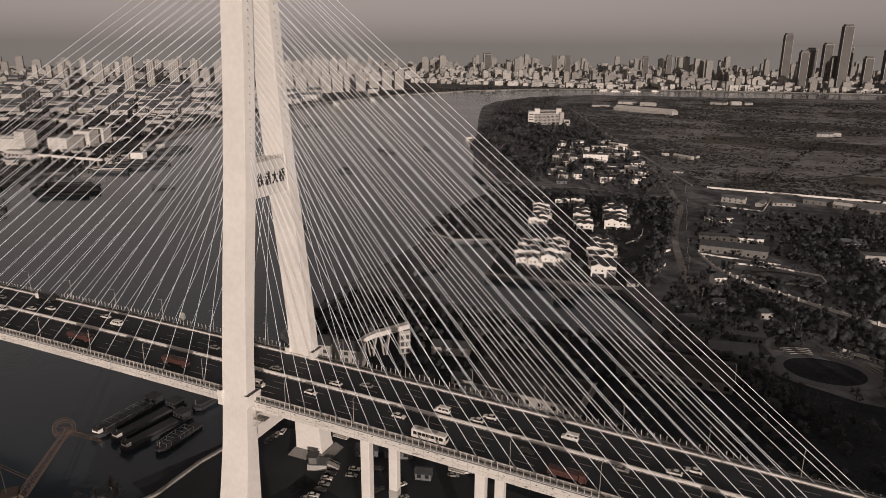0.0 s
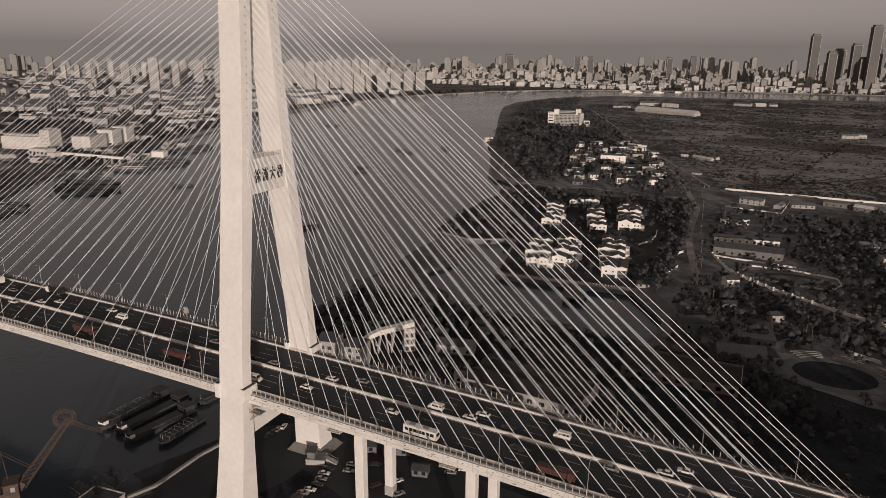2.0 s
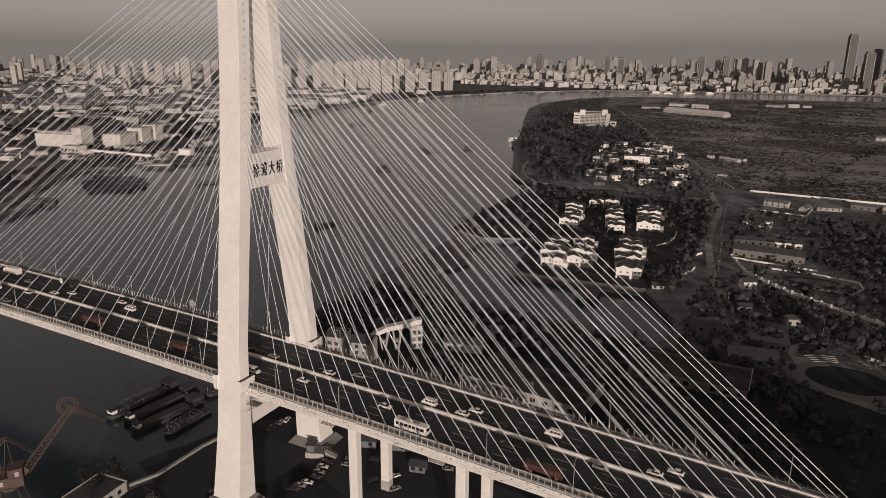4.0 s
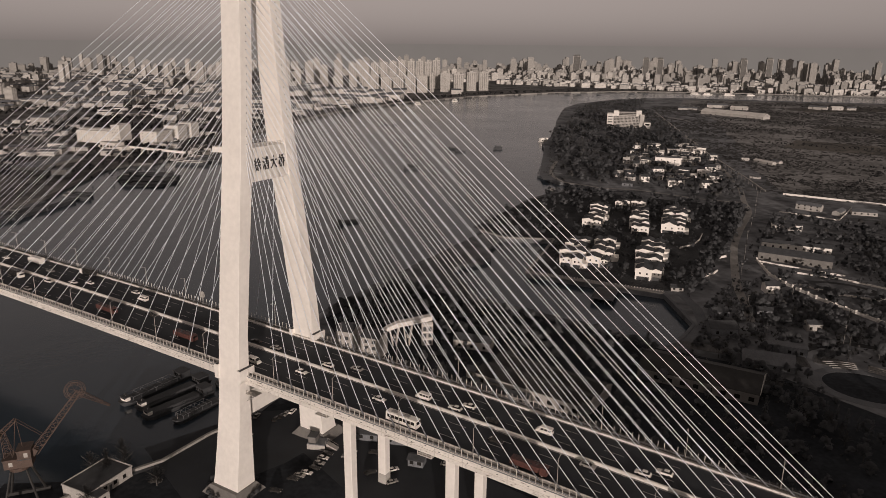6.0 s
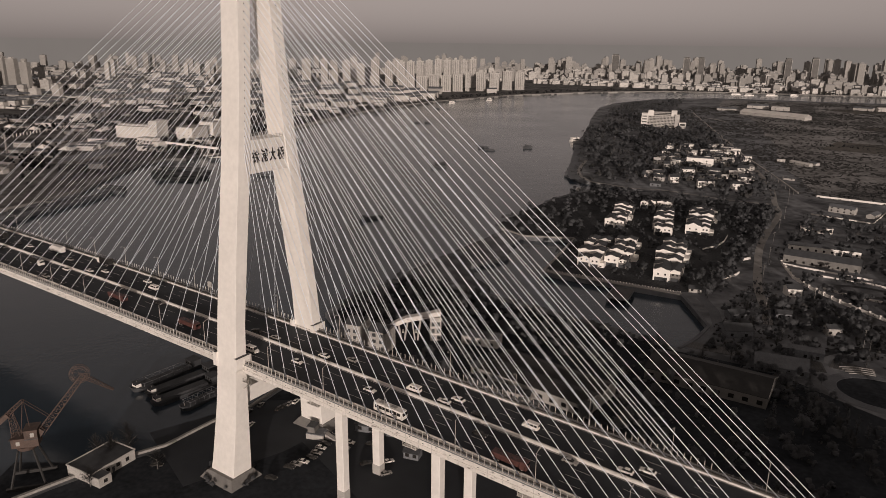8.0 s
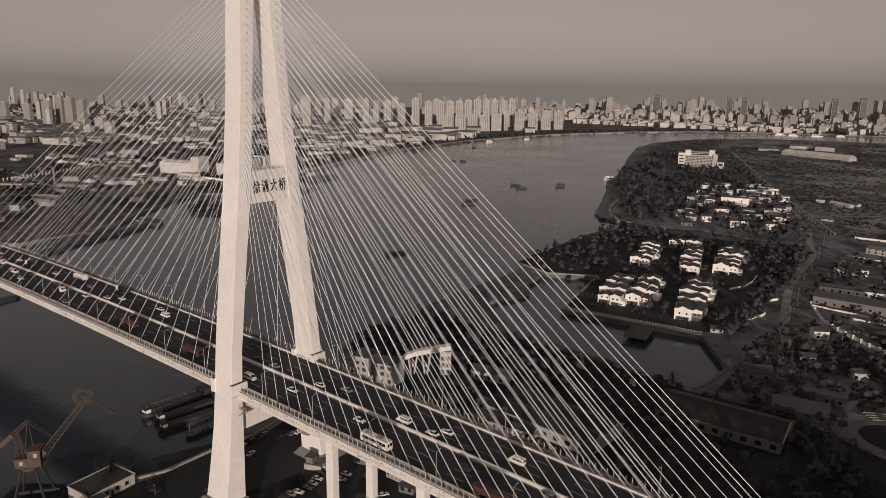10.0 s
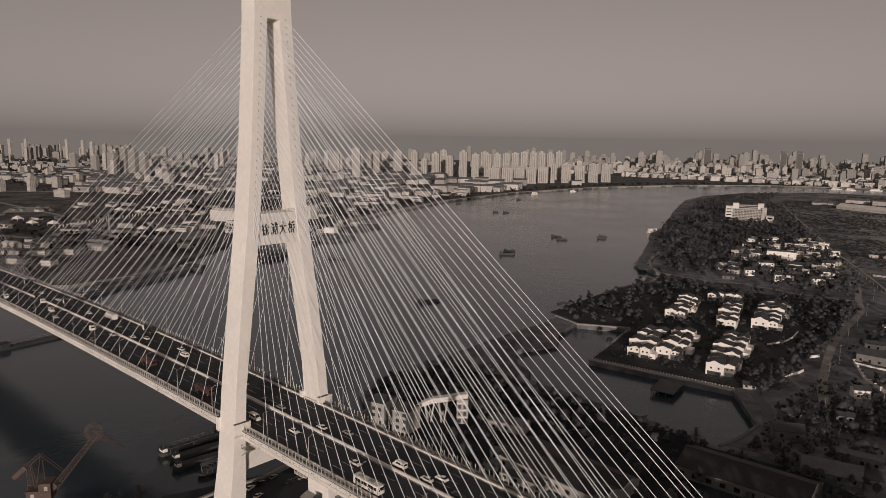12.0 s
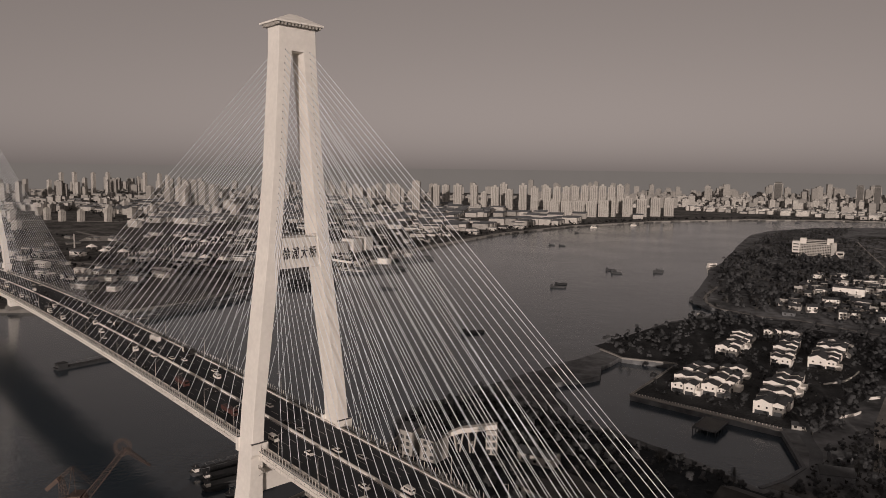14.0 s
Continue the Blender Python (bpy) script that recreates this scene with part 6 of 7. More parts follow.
# slabs along the water, point blocks beside them, a taller row behind
for a, b2, count, w, d, h in (((-1208, 1684), (-1152, 1885), 5, 35, 16, 54), ((-1133, 1917), (-1133, 1917), 1, 14, 14, 66), ((-1106, 1961), (-1043, 2124), 4, 34, 18, 62), ((-1338, 1814), (-1238, 2116), 9, 26, 15, 98)):
    for i in range(count):
        f = i / max(count - 1, 1)
        seed += 1
        tower(a[0] + (b2[0] - a[0]) * f, a[1] + (b2[1] - a[1]) * f, 36 + rnd.uniform(-4, 4), w, d, h * rnd.uniform(0.96, 1.05), seed)
# towers set back from the river, and their fainter neighbours further inland
for x, y, w, h in ((-1320, 1722, 26, 95), (-1554, 1934, 30, 98), (-1637, 1948, 30, 78), (-1609, 1836, 30, 91), (-1631, 1797, 22, 69), (-1678, 1792, 26, 96), (-1801, 1822, 34, 93), (-1753, 1659, 32, 94), (-1626, 1453, 28, 110),
                   (-1960, 1905, 30, 88), (-2060, 1720, 30, 84), (-1850, 2150, 30, 96), (-1700, 2250, 30, 92)):
    seed += 1
    tower(x, y, 34 + rnd.uniform(-5, 5), w, 15, h, seed)
# tall offices far off
for x, y, w, h in ((235, 3080, 42, 205), (292, 2900, 40, 140), (330, 3120, 46, 150), (388, 3160, 44, 170), (430, 2960, 46, 235), (405, 2980, 40, 120), (470, 3250, 44, 160), (520, 3000, 40, 120), (600, 3100, 44, 150), (-350, 3300, 34, 106), (-250, 3350, 34, 110), (-1080, 3150, 44, 112), (-760, 3200, 36, 104), (-700, 3220, 36, 104)):
    w *= 0.74
    t = block("office_tower", x, y, 20, w, w * 0.8, h, M["office"], "dark glass office tower in the haze", "office tower", "distant office towers")
    part("crown_frame", Geo().box(-w * 0.4, w * 0.4, -w * 0.3, w * 0.3, h + 1, h + 8), M["office"], t)
    for e in (-1, 1):
        part("corner_fin", Geo().box(e * w / 2 - 0.8, e * w / 2 + 0.8, -w * 0.4 - 0.8, -w * 0.4 + 0.8, 0, h), M["offwhite"], t)

# single blocks that stand out of the far bank's roofs
for x, y, h, w in ((-3623, 789, 79, 20), (-3604, 839, 115, 20), (-3585, 894, 118, 20), (-3557, 973, 116, 20), (-3536, 1036, 117, 20), (-3667, 1232, 94, 20), (-3566, 1230, 118, 20), (-3455, 1264, 114, 20), (-3358, 1268, 107, 20), (-3587, 1167, 72, 20), (-2180, 863, 86, 38), (-2161, 894, 102, 30), (-2115, 903, 97, 34), (-2068, 917, 88, 30), (-2531, 946, 67, 34), (-2834, 985, 66, 34), (-1925, 372, 30, 14), (-1897, 281, 26, 14), (-1889, 522, 32, 14), (-1838, 387, 27, 14), (-1811, 426, 28, 14), (-1772, 482, 31, 14), (-2250, 686, 33, 14), (-2388, 651, 34, 14), (-1712, 763, 33, 24), (-1958, 917, 40, 34), (-1704, 815, 40, 26), (-1552, 476, 16, 40)):
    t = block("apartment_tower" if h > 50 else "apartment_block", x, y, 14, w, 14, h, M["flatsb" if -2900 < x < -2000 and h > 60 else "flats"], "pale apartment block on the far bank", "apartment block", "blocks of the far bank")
    part("roof_house", Geo().box(-w * 0.2, w * 0.15, -4, 4, h + 1, h + 5), M["offwhite"], t)

# white works on the far waterfront, toned down in colour to imitate haze
works = thing("grain_works", "long white works building with an end tower", "factory", (-876, 512, ZL), 15)
KEEP_OUT.append((-876, 512, 50))
wb = part("wall", Geo().box(-40, 30, -12, 12, 0, 19), M["paleroof"], works)
part("end_tower", Geo().box(28, 44, -13, 13, 0, 29.5), M["paleroof"], works)
part("roof_gallery", Geo().box(-40, 28, -6, 6, 19, 22.5), M["offwhite"], works)
for i in range(16):
    part("rib", Geo().box(-39 + i * 4.4, -38.2 + i * 4.4, -12.25, -12, 2, 18), M["paleroof"], wb)
for s in range(6):
    for i in range(3):
        part("window", Geo().box(30.6 + i * 4.6, 31.8 + i * 4.6, -13.2, -12.8, 3 + s * 4.7, 4.4 + s * 4.7), M["glass"], wb)
fr = thing("works_office", "white low works office with rows of windows", "office", (-767, 455, ZL), 5)
fw = part("wall", Geo().box(-22, 28, -8, 8, 0, 10).box(-18, 14, -8, 8, 10, 14.5), M["paleroof"], fr)
for s in range(2):
    for i in range(5):
        part("window", Geo().box(-17 + i * 7, -13.4 + i * 7, -8.15, -7.9, 1.4 + s * 6, 4.6 + s * 6), M["glass"], fw)
for x, y, w, d, h in ((-797, 552, 30, 40, 20), (-806, 596, 26, 24, 24), (-817, 632, 24, 22, 25)):
    t = block("warehouse", x, y, 17, w, d, h, M["paleroof"], "white five-storey warehouse by the river", "warehouse", "white warehouses")
    for s in range(4):
        for k in range(3):
            part("window", Geo().box(-w * 0.36 + k * w * 0.3, -w * 0.36 + k * w * 0.3 + 1.6, -d / 2 - 0.12, -d / 2 + 0.1, 3 + s * 4.6, 4.3 + s * 4.6), M["brick"], t)
            part("window", Geo().box(w / 2 - 0.1, w / 2 + 0.12, -d * 0.36 + k * d * 0.3, -d * 0.36 + k * d * 0.3 + 1.6, 3 + s * 4.6, 4.3 + s * 4.6), M["brick"], t)
big = thing("storage_hall", "broad low grey storage hall in the works yard", "hall", (-737, 340, ZL), 108)
KEEP_OUT.append((-737, 340, 45))
part("wall", Geo().box(-44, 44, -18, 18, -0.2, 4), M["brick"], big)
part("roof", Geo().gable(-44, 44, -18, 18, 4, 6.5), M["metalroof"], big)
conv = thing("jetty_conveyor", "long pale conveyor bridge to the river jetty", "conveyor", (0, 0, 0))
part("gallery", strip([(-752, 464), (-634, 473)], 1.7, 10, 13), M["white"], conv)
for i in range(9):
    f = (i + 0.5) / 9
    part("trestle", Geo().box(-0.8, 0.8, -1.2, 1.2, 0, 9.5, 0, (-752 + 118 * f, 464 + 9 * f)), M["concrete"], conv)
for x, y, h in ((-1155, 232, 26), (-826, 281, 33)):
    ch = thing("chimney", "tall pale works chimney", "chimney", (x, y, ZL), group="works chimneys")
    part("shaft", Geo().tube((0, 0, 0), (0, 0, h), 1.6, 1.0, 14), M["offwhite"], ch)
    part("rim", Geo().tube((0, 0, h - 1), (0, 0, h + 0.4), 1.2, 1.2, 14), M["dark"], ch)
for i in range(60):
    x, y = rnd.uniform(-1350, -610), rnd.uniform(20, 700)
    if not inside(LEFT_BANK, x + 30, y) or any((x - a) ** 2 + (y - c) ** 2 < (r + 9) ** 2 for a, c, r in KEEP_OUT):
        continue
    w, d, h = rnd.uniform(9, 30), rnd.uniform(6, 11), rnd.uniform(3, 6)
    t = thing("works_shed", "long low works shed on the far bank", "shed", (x, y, ZL), rnd.choice((12, 14, 18, 102)), group="works sheds")
    KEEP_OUT.append((x, y, w * 0.5))
    part("wall", Geo().box(-w / 2, w / 2, -d / 2, d / 2, -0.2, h), M[rnd.choice(("brick", "brick", "offwhite"))], t)
    part("roof", Geo().gable(-w / 2, w / 2, -d / 2, d / 2, h, h + d * 0.18), M[rnd.choice(("metalroof", "metalroof", "tile", "paleroof"))], t)
for x, y in ((-1118, 250), (-1036, 246), (-1009, 268), (-1085, 445), (-1147, 434), (-853, 342), (-811, 352), (-978, 501)):
    tn = thing("canopy", "white peaked canopy on the far bank", "canopy", (x, y, ZL), 12, group="white canopies")
    part("cover", Geo().loft([[(-9, -6, 4), (9, -6, 4), (9, 6, 4), (-9, 6, 4)], [(-0.5, -0.5, 9), (0.5, -0.5, 9), (0.5, 0.5, 9), (-0.5, 0.5, 9)]]), M["white"], tn)
    for sx in (-8, 8):
        for sy in (-5, 5):
            part("post", Geo().tube((sx, sy, 0), (sx, sy, 4.2), 0.3), M["steel"], tn)
pf = thing("long_fence", "long pale post fence across the works yard", "fence", (0, 0, 0))
fpost = Geo().box(-0.5, 0.5, -0.5, 0.5, 0, 5).mesh("fence_post", M["white"])
for i in range(20):
    for p0, p1 in (((-972, 258), (-1040, 394)), ((-1044, 402), (-1111, 536)), ((-818, 360), (-850, 436))):
        o = new("fence_post", fpost)
        o.parent = pf
        o.matrix_basis = pose(p0[0] + (p1[0] - p0[0]) * i / 19, p0[1] + (p1[1] - p0[1]) * i / 19, ZL)
single("yard_slab", strip([(-862, 372), (-884, 452)], 30, ZL - 0.1, ZL + 0.07), M["concrete"], "pale concrete yard by the works", "yard", kind="structure")
single("yard_slab", strip([(-1256, 300), (-1350, 345)], 34, ZL - 0.1, ZL + 0.06), M["concrete"], "pale concrete yard on the far bank", "yard", kind="structure")
for x, y, w, h in ((-786, 142, 26, 9), (-774, 157, 22, 7), (-775, 172, 24, 9), (-716, 218, 30, 5), (-911, 123, 30, 7), (-745, 240, 26, 5)):
    house(x, y, 14, w, 9, h, "paleroof" if w > 25 else "metalroof", M["offwhite"], "pale harbour building behind the old wharf", "harbour buildings", 2)
for k, (pts, half, mat) in enumerate((([(-1940, 300), (-1820, 430), (-1700, 560), (-1600, 700)], 7, "concrete"), ([(-1500, 330), (-1120, 330), (-900, 300), (-720, 260)], 5, "quay"), ([(-1050, 130), (-860, 210), (-700, 320)], 5, "quay"),
                                      ([(-1180, 560), (-960, 470), (-790, 420)], 6, "quay"), ([(-980, 320), (-880, 360)], 16, "paving"), ([(-760, 130), (-690, 190)], 18, "paving"), ([(-1420, 520), (-1260, 600)], 22, "paving"))):
    single("works_road", strip(smooth(pts), half, ZL - 0.1, ZL + 0.04 + 0.006 * k), M[mat], "worn pale road across the works yards", "road", kind="structure")
# wharf and embankment edges
single("wharf", strip([(-640, -300), (-600, 9), (-560, 60), (-515, 110), (-522, 170), (-548, 225), (-562, 245), (-582, 266), (-610, 308), (-650, 360)], 1.2, -2, ZL + 0.3), M["brick"], "old concrete wharf edge", "wharf", kind="structure")
single("embankment", strip([(-750, 664), (-808, 804), (-908, 1100), (-958, 1450), (-918, 1850), (-793, 2180), (-612, 2403), (-450, 2504), (27, 2664), (500, 2764), (1200, 2934)], 2.5, -2, ZL + 1.4), M["quay"], "pale stone embankment along the far shore", "embankment", kind="structure")


KEEP_OUT += [(-1210, 300, 150), (-1520, 420, 190), (-1000, 430, 60), (-1350, 690, 110), (-1850, 300, 200), (-1100, 900, 60)]
# the mass of the city: low rows, middle blocks, far towers
def mass(name, count, xr, yr, size, high, mat, label, seed, row=False, poly=LEFT_BANK, gap=0.0, roof=True):
    rn = random.Random(seed)
    g2, roofs = Geo(), Geo()
    made = tries = 0
    while made < count and tries < count * 12:
        tries += 1
        x, y = rn.uniform(*xr), rn.uniform(*yr)
        if not inside(poly, x, y) or x * x + y * y > 4600 ** 2 or not (inside(poly, x + 45, y) and inside(poly, x, y - 45)):
            continue
        if any((x - a) ** 2 + (y - c) ** 2 < (r + 12) ** 2 for a, c, r in KEEP_OUT):
            continue
        if noise.noise(Vector((x * 0.0035, y * 0.0035, seed))) < gap:
            continue
        turn = radians(34 + 12 * round(noise.noise(Vector((x * 0.0012, y * 0.0012, 3.3))) * 2)) + rn.uniform(-0.06, 0.06)
        w, d, h = rn.uniform(*size), rn.uniform(10, 16), rn.uniform(*high)
        for k2 in range(rn.choice((2, 3, 4)) if row else 1):
            ax, ay = x - math.sin(turn) * 26 * k2, y + math.cos(turn) * 26 * k2
            if not inside(poly, ax, ay):
                continue
            g2.box(-w / 2, w / 2, -d / 2, d / 2, 0, ZL + h, turn, (ax, ay))
            if roof and h > 25:
                g2.box(-w * 0.2, w * 0.2, -d * 0.25, d * 0.25, ZL + h, ZL + h + rn.uniform(2, 6), turn, (ax, ay))
            if not row:
                roofs.box(-w / 2 - 0.3, w / 2 + 0.3, -d / 2 - 0.3, d / 2 + 0.3, ZL + h, ZL + h + 0.8, turn, (ax, ay))
            else:
                roofs.gable(-w / 2, w / 2, -d / 2, d / 2, ZL + h, ZL + h + 3, turn=turn, at=(ax, ay))
            made += 1
    t = tagged(new(name), label, "city", kind="stuff")
    part("walls", g2, mat, t)
    part("roofs", roofs, M["metalroof"], t)


mass("low_houses", 1000, (-2700, -1000), (560, 1900), (26, 52), (11, 18), M["lowrise"], "rows of pale low apartment houses", 1, row=True, gap=-0.1)
mass("low_sheds", 300, (-1800, -640), (80, 1400), (10, 36), (3, 8), M["lowrise"], "scattered pale sheds and yards", 2, gap=-0.2)
mass("middle_blocks", 280, (-3300, -1500), (-300, 2600), (13, 26), (12, 32), M["flats"], "pale middle-height apartment blocks", 3, gap=0.0)
mass("left_towers", 26, (-3900, -2100), (-300, 2400), (15, 20), (60, 90), M["flats"], "distant pale apartment towers", 4, gap=0.12)
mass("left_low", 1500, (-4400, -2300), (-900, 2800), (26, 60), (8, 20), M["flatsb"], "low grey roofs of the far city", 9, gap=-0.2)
mass("far_low", 2600, (-1500, 2200), (2560, 3600), (12, 34), (6, 20), M["lowrise"], "low pale buildings beyond the river bend", 5, gap=-0.25)
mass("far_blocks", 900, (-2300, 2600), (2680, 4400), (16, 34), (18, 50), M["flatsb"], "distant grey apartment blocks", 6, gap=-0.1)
mass("far_pale", 240, (-1600, 2000), (2680, 3900), (16, 32), (22, 52), M["flats"], "pale apartment blocks beyond the river", 12, gap=-0.1)
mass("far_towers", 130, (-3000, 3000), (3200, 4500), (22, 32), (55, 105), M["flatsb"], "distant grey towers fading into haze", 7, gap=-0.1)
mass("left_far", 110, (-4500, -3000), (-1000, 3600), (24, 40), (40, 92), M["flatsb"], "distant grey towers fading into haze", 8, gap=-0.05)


# ---- woods, trees and scrub ----
def woods(name, jobs, label, mat="leaf", seed=1, zl=LAND):
    rn = random.Random(seed)
    g2 = Geo()
    for pts, hmin, hmax, count, size in jobs:
        for x, y in pts:
            h = rn.uniform(hmin, hmax)
            crown(g2, (x, y, zl - 0.3), h, h * rn.uniform(0.75, 1.05), int(count * 0.36) + 1, size * h / 8, rn, 0.12)
    t = tagged(new(name), label, "trees", kind="stuff")
    part("crowns", g2, M[mat], t)


KEEP_OUT += [(x, y, 6) for x, y in ((50, 699), (70, 608), (78, 575), (84, 540), (87, 500), (87, 469), (90, 440), (93, 410), (97, 385), (103, 351), (107, 330), (111, 312), (117, 292), (60, 650), (30, 760), (10, 818), (-14, 890), (-55, 1007))]
KEEP_OUT += [(100 + 12 * i, 563 - 4 * i, 5) for i in range(10)] + [(125, 460, 15), (150, 465, 16), (172, 470, 12), (130, 522, 13), (160, 508, 15), (190, 505, 12), (205, 560, 14), (180, 560, 14), (150, 555, 14), (170, 420, 8)] + [(172, 348, 16), (158, 348, 14), (188, 348, 14)] + [(112 + 8 * i, 420, 8) for i in range(7)] + [(118 + 8 * i, 384, 8) for i in range(7)] + [(118 + 8 * i, 371, 5) for i in range(7)] + [(126, 346, 4), (138, 330, 4), (150, 318, 5), (164, 306, 5), (178, 296, 5), (192, 286, 5), (210, 276, 5), (228, 264, 5), (250, 254, 5), (205, 350, 6)]
rnd = random.Random(33)
PEN = [(-116, 355), (-78, 344), (-42, 368), (-48, 470), (-60, 560), (-100, 574), (-108, 560), (-121, 492)]
MIDDLE = [(62, 285), (78, 290), (96, 260), (92, 330), (88, 470), (78, 560), (40, 570), (60, 480), (75, 380)]
PARK = [(106, 160), (150, 150), (260, 170), (290, 300), (280, 420), (260, 560), (104, 560), (112, 400), (128, 320), (112, 250)]
UNDER = [(-88, 122), (-92, 198), (60, 190), (120, 175), (190, 150), (230, 60), (150, 55), (95, 75), (0, 60), (-40, 70), (-60, 108)]
LAWN = [(-45, 362), (-26, 290), (-16, 280), (60, 284), (66, 400), (40, 560), (-50, 540)]
near_list = []
for poly, count, apart, kinds in ((PEN, 95, 5.0, (0, 0, 1, 2, 3, 5)), (MIDDLE, 85, 4.6, (0, 1, 2, 5, 4)), (LAWN, 46, 4.5, (2, 2, 0, 5)), (PARK, 230, 5.4, (0, 1, 2, 3, 3, 5, 4)), (UNDER, 120, 6.0, (0, 1, 2, 3, 5))):
    for x, y in spots(poly, count, apart):
        near_list.append((x, y, rnd.choice(kinds), rnd.uniform(0.55, 1.05)))
for x, y in ((-53, -33), (-51, -41), (-47, -36), (-56, -44), (-40, -56), (-30, -36)):
    near_list.append((x, y, 3, 1.0))
for px in (PX,):
    for k2 in range(26):
        a = rnd.uniform(0, 6.28)
        near_list.append((px + 9.5 * math.cos(a), -23 + 8.5 * math.sin(a), 2, rnd.uniform(0.18, 0.42)))
for x, y in ((157, 149), (160, 140), (163, 142), (166, 139), (173, 146), (177, 145), (181, 143), (185, 142), (190, 140), (150, 138), (196, 138)):
    near_list.append((x, y, 4, rnd.uniform(0.75, 1.05)))
near_list.sort(key=lambda q: q[1])
for x, y, k, s in near_list[:290]:
    plant(x, y, k, s)
NORTH = [(-168, 690), (-148, 645), (-108, 618), (-36, 608), (60, 598), (66, 620), (60, 690), (14, 815), (-58, 1000), (-150, 1220), (-300, 1260), (-348, 1110), (-268, 900), (-236, 830), (-200, 760)]
FAR_N = [(-330, 1120), (-150, 1230), (-190, 1400), (-350, 1700), (-430, 2040), (-500, 1800), (-480, 1560)]
EAST = [(176, 300), (300, 180), (440, 300), (440, 620), (330, 600), (240, 570), (180, 525), (176, 460), (208, 400), (208, 330)]
PLAIN = [(85, 680), (420, 660), (900, 900), (900, 2300), (60, 2240), (-250, 2100), (-330, 1740), (-250, 1530), (-140, 1230), (-20, 930), (50, 760)]
rest_pts = [(x, y) for x, y, k, s in near_list[290:]]
SCHOOL = [(104, 300), (180, 300), (210, 420), (230, 520), (104, 555), (100, 420)]
SHORE = [(-60, 572), (-110, 560), (-46, 470), (66, 470), (84, 560), (60, 590)]
woods("wood", [(rest_pts, 6, 10, 90, 0.62), (spots(NORTH, 420, 5.6), 7, 14, 60, 0.8), (spots(NORTH, 240, 4.5), 4, 8, 40, 0.8), (spots(EAST, 420, 5.5), 5, 10, 48, 0.76), (spots(PARK, 400, 4.2), 4, 9, 64, 0.66), (spots([(106, 235), (150, 240), (215, 240), (240, 270), (150, 320), (112, 330), (100, 290)], 90, 4), 3, 7, 70, 0.66), (spots(SCHOOL, 70, 6), 4, 7, 50, 0.65), (spots(SHORE, 110, 4.5), 5, 9, 60, 0.7), (spots(LAWN, 260, 3.2), 1.6, 4.2, 22, 1.0), (spots(MIDDLE, 120, 3.4), 2, 5, 24, 0.9), (spots(FAR_N, 260, 6), 6, 10, 22, 1.1), (spots(UNDER, 150, 4.5), 4, 8, 60, 0.66), (spots([(-86, 124), (-90, 196), (-30, 190), (24, 160), (-14, 128), (-60, 110)], 90, 4.5), 6, 10, 60, 0.66), (spots([(-30, 182), (94, 176), (94, 184), (-30, 192)], 36, 3.5), 3, 6, 50, 0.7)], "dense dark trees along the river bank", "leaf", 3)
woods("scrub", [(spots(NORTH, 220, 5.5), 6, 11, 48, 0.6), (spots(EAST, 160, 6), 5, 8, 40, 0.6), (spots(PARK, 150, 5), 4, 8, 50, 0.55), (spots([(-170, 640), (-140, 608), (-118, 606), (-160, 650), (-186, 730), (-226, 820), (-262, 890), (-330, 1070), (-345, 1070), (-300, 985), (-244, 835), (-200, 725)], 150, 3), 1.5, 4.5, 14, 1.1), (spots(FAR_N, 420, 6), 5, 9, 12, 1.4), (spots([(106, 190), (150, 225), (215, 222), (240, 260), (150, 320), (112, 330), (100, 290)], 380, 2.4), 1.4, 3.4, 22, 1.1), (spots(PARK, 300, 3), 1.2, 2.6, 7, 1.4), (spots(UNDER, 200, 3), 1.2, 2.6, 7, 1.4), (spots(SCHOOL, 300, 3), 1.0, 2.4, 6, 1.6)], "low scrub and bushes on the plain", "bare", 4)
# unseen tall trees added south of the bridge to shade the ground beside it
woods("tree_belt", [(spots([(166, 24), (176, 33), (330, 40), (330, 24)], 40, 7), 20, 24, 60, 0.9), (spots([(175, -24), (430, -24), (430, -64), (200, -64)], 90, 8), 28, 33, 60, 0.9)], "unseen tall trees added to shade ground by the bridge", "leaf", 13)
# scrub in drifts over the plain, and hedges along the field edges
tus, rn = Geo(), random.Random(8)
made = 0
while made < 21000:
    x, y = rn.uniform(-330, 900), 660 + 1640 * rn.random() ** 1.5
    if not inside(PLAIN, x + rn.gauss(0, 12), y + rn.gauss(0, 12)) or noise.noise(Vector((x * 0.006, y * 0.012, 2.7))) + 0.8 * noise.noise(Vector((x * 0.03, y * 0.05, 9.1))) < rn.uniform(-0.5, 0.25):
        continue
    r, s = rn.uniform(1.0, 3.4) * (1 + (y - 660) / 1400), rn.uniform(0.5, 1.7)
    k2, q = len(tus.v), rn.uniform(0, 1.6)
    tus.raw([(x, y, LAND + s)] + [(x + r * rn.uniform(0.6, 1.3) * math.cos(q + i * 1.257), y + r * rn.uniform(0.6, 1.3) * math.sin(q + i * 1.257), LAND - 0.1) for i in range(5)], [(0, 1 + i, 1 + (i + 1) % 5) for i in range(5)])
    made += 1
t = tagged(new("thicket"), "dry brown scrub in drifts over the plain", "scrub", kind="stuff")
part("tussocks", tus, M["bare"], t)
hedge = []
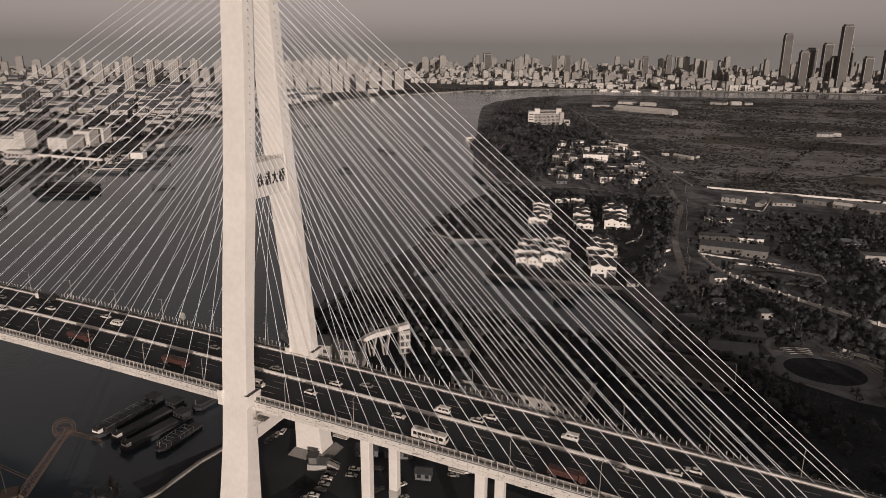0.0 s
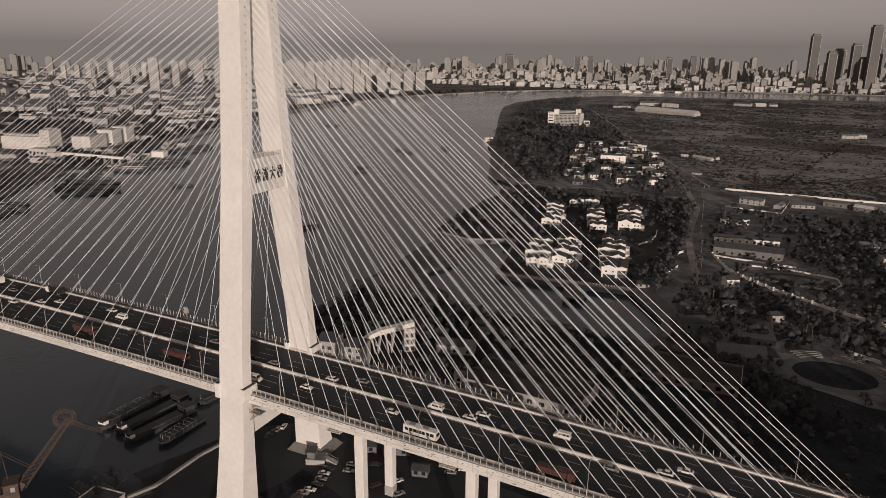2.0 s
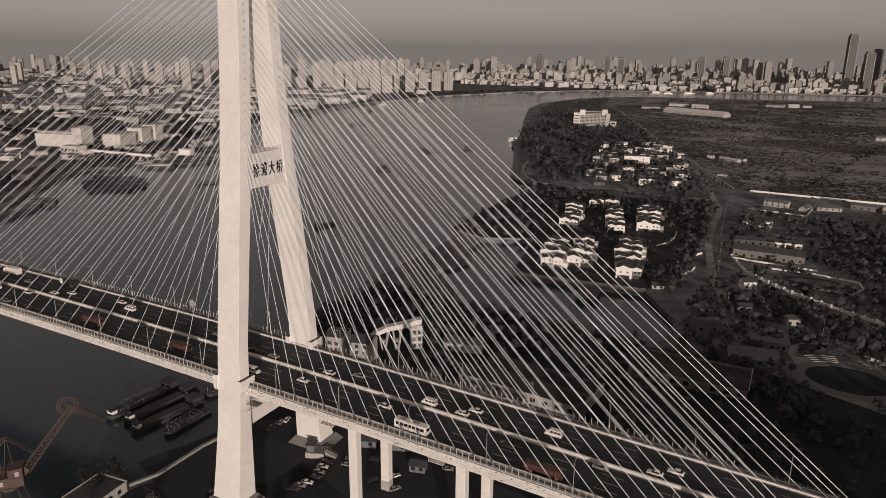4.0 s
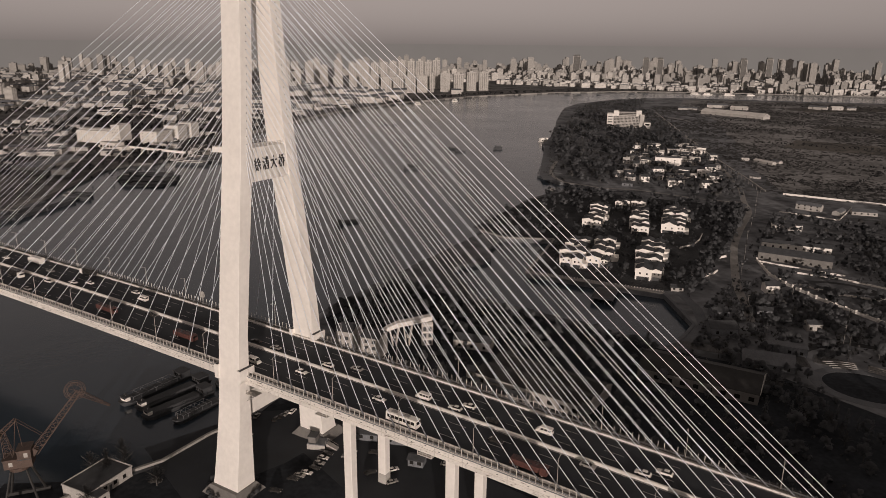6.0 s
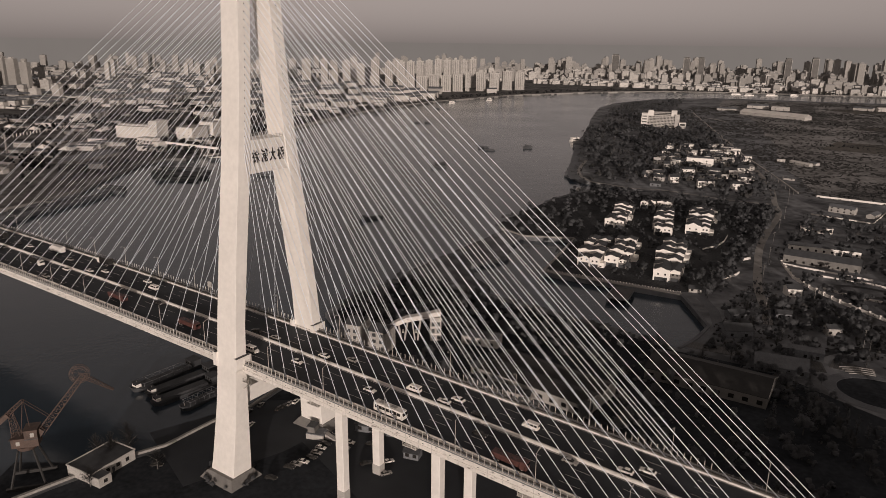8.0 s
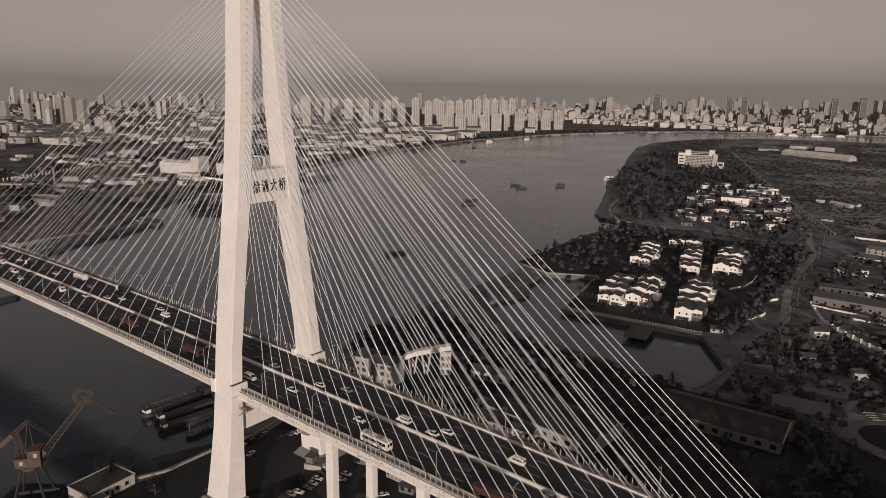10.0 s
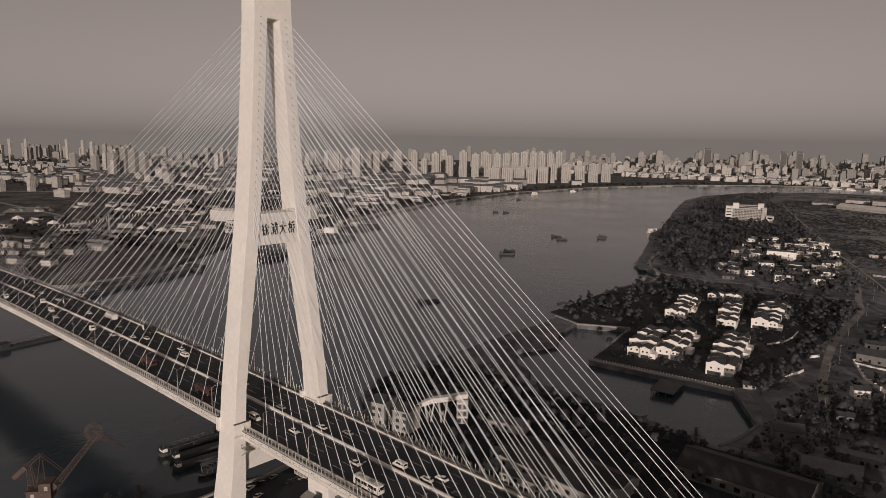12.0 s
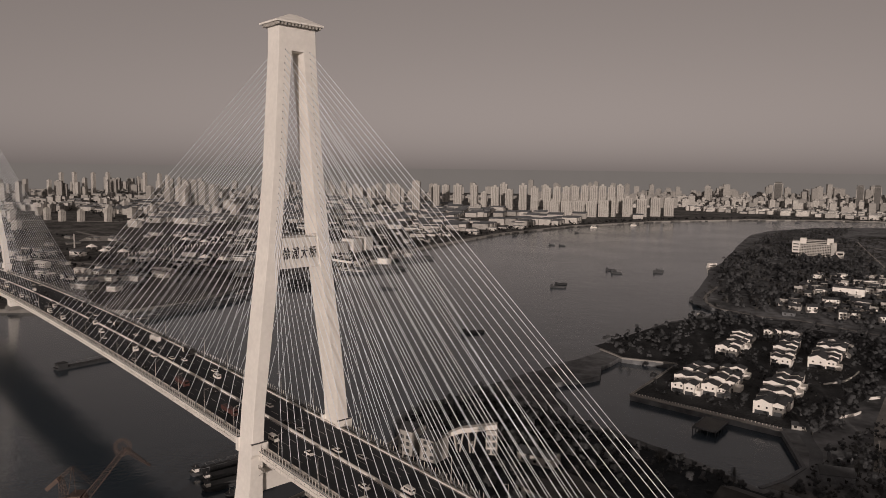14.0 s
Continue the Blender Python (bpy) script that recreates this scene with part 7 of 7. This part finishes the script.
for x0, y0, x1, y1 in ((110, 680, 420, 655), (90, 760, 520, 742), (40, 930, 700, 960), (-20, 1120, 800, 1180), (-60, 1330, 860, 1380), (-110, 1500, 700, 1560), (150, 690, 260, 1200), (420, 700, 470, 1500), (-150, 1760, 880, 1820), (-120, 2000, 600, 2120)):
    k2 = int(math.hypot(x1 - x0, y1 - y0) / 5)
    hedge += [(x0 + (x1 - x0) * i / k2 + rnd.uniform(-3, 3), y0 + (y1 - y0) * i / k2 + rnd.uniform(-4, 4)) for i in range(k2) if noise.noise(Vector((i * 0.12, x0, 1.1))) > -0.15]
woods("hedge", [(hedge, 2.5, 5.5, 12, 2.0)], "dark ragged hedges along the field edges", "farleaf", 7)
belt = []
for i in range(len(LEFT_BANK)):
    (x0, y0), (x1, y1) = LEFT_BANK[i], LEFT_BANK[(i + 1) % len(LEFT_BANK)]
    if 400 < y0 < 2800 and abs(x1) < 1400:
        d = math.hypot(x1 - x0, y1 - y0)
        nx, ny = -(y1 - y0) / d, (x1 - x0) / d
        for k2 in range(int(d / 7)):
            f, o = rnd.random(), rnd.uniform(10, 60)
            belt.append((x0 + (x1 - x0) * f + nx * o, y0 + (y1 - y0) * f + ny * o))
belt = [(x, y) for x, y in belt if inside(LEFT_BANK, x, y)]
# small trees and bushes on the harbour flat
YARD = [(-1500, 60), (-620, 40), (-590, 200), (-560, 340), (-600, 480), (-800, 760), (-1100, 1200), (-1500, 1300)]
CITY = [(-3000, 0), (-1100, 200), (-1100, 1200), (-1500, 1400), (-2600, 2400), (-3200, 1500)]
groves = []
for poly, count in ((YARD, 75), (CITY, 70)):
    for gx, gy in spots(poly, count, 30):
        groves += [(gx + rnd.gauss(0, 20), gy + rnd.gauss(0, 13)) for _ in range(13)]
groves = [(x, y) for x, y in groves if inside(LEFT_BANK, x + 12, y) and inside(LEFT_BANK, x, y - 12)]
woods("far_trees", [(groves, 7, 12, 9, 1.4), (belt, 6, 11, 12, 1.5), (spots(PLAIN, 350, 4), 1.6, 3.6, 10, 1.8), (spots(YARD, 900, 4), 4, 9, 8, 1.5), (spots(CITY, 1000, 4), 6, 11, 7, 1.7),
                    (spots([(-700, 2560), (1400, 3000), (1400, 3500), (-900, 3200)], 800, 4), 6, 11, 8, 1.9)], "dark tree belts on the far bank", "farleaf", 5, LAND - 0.3)
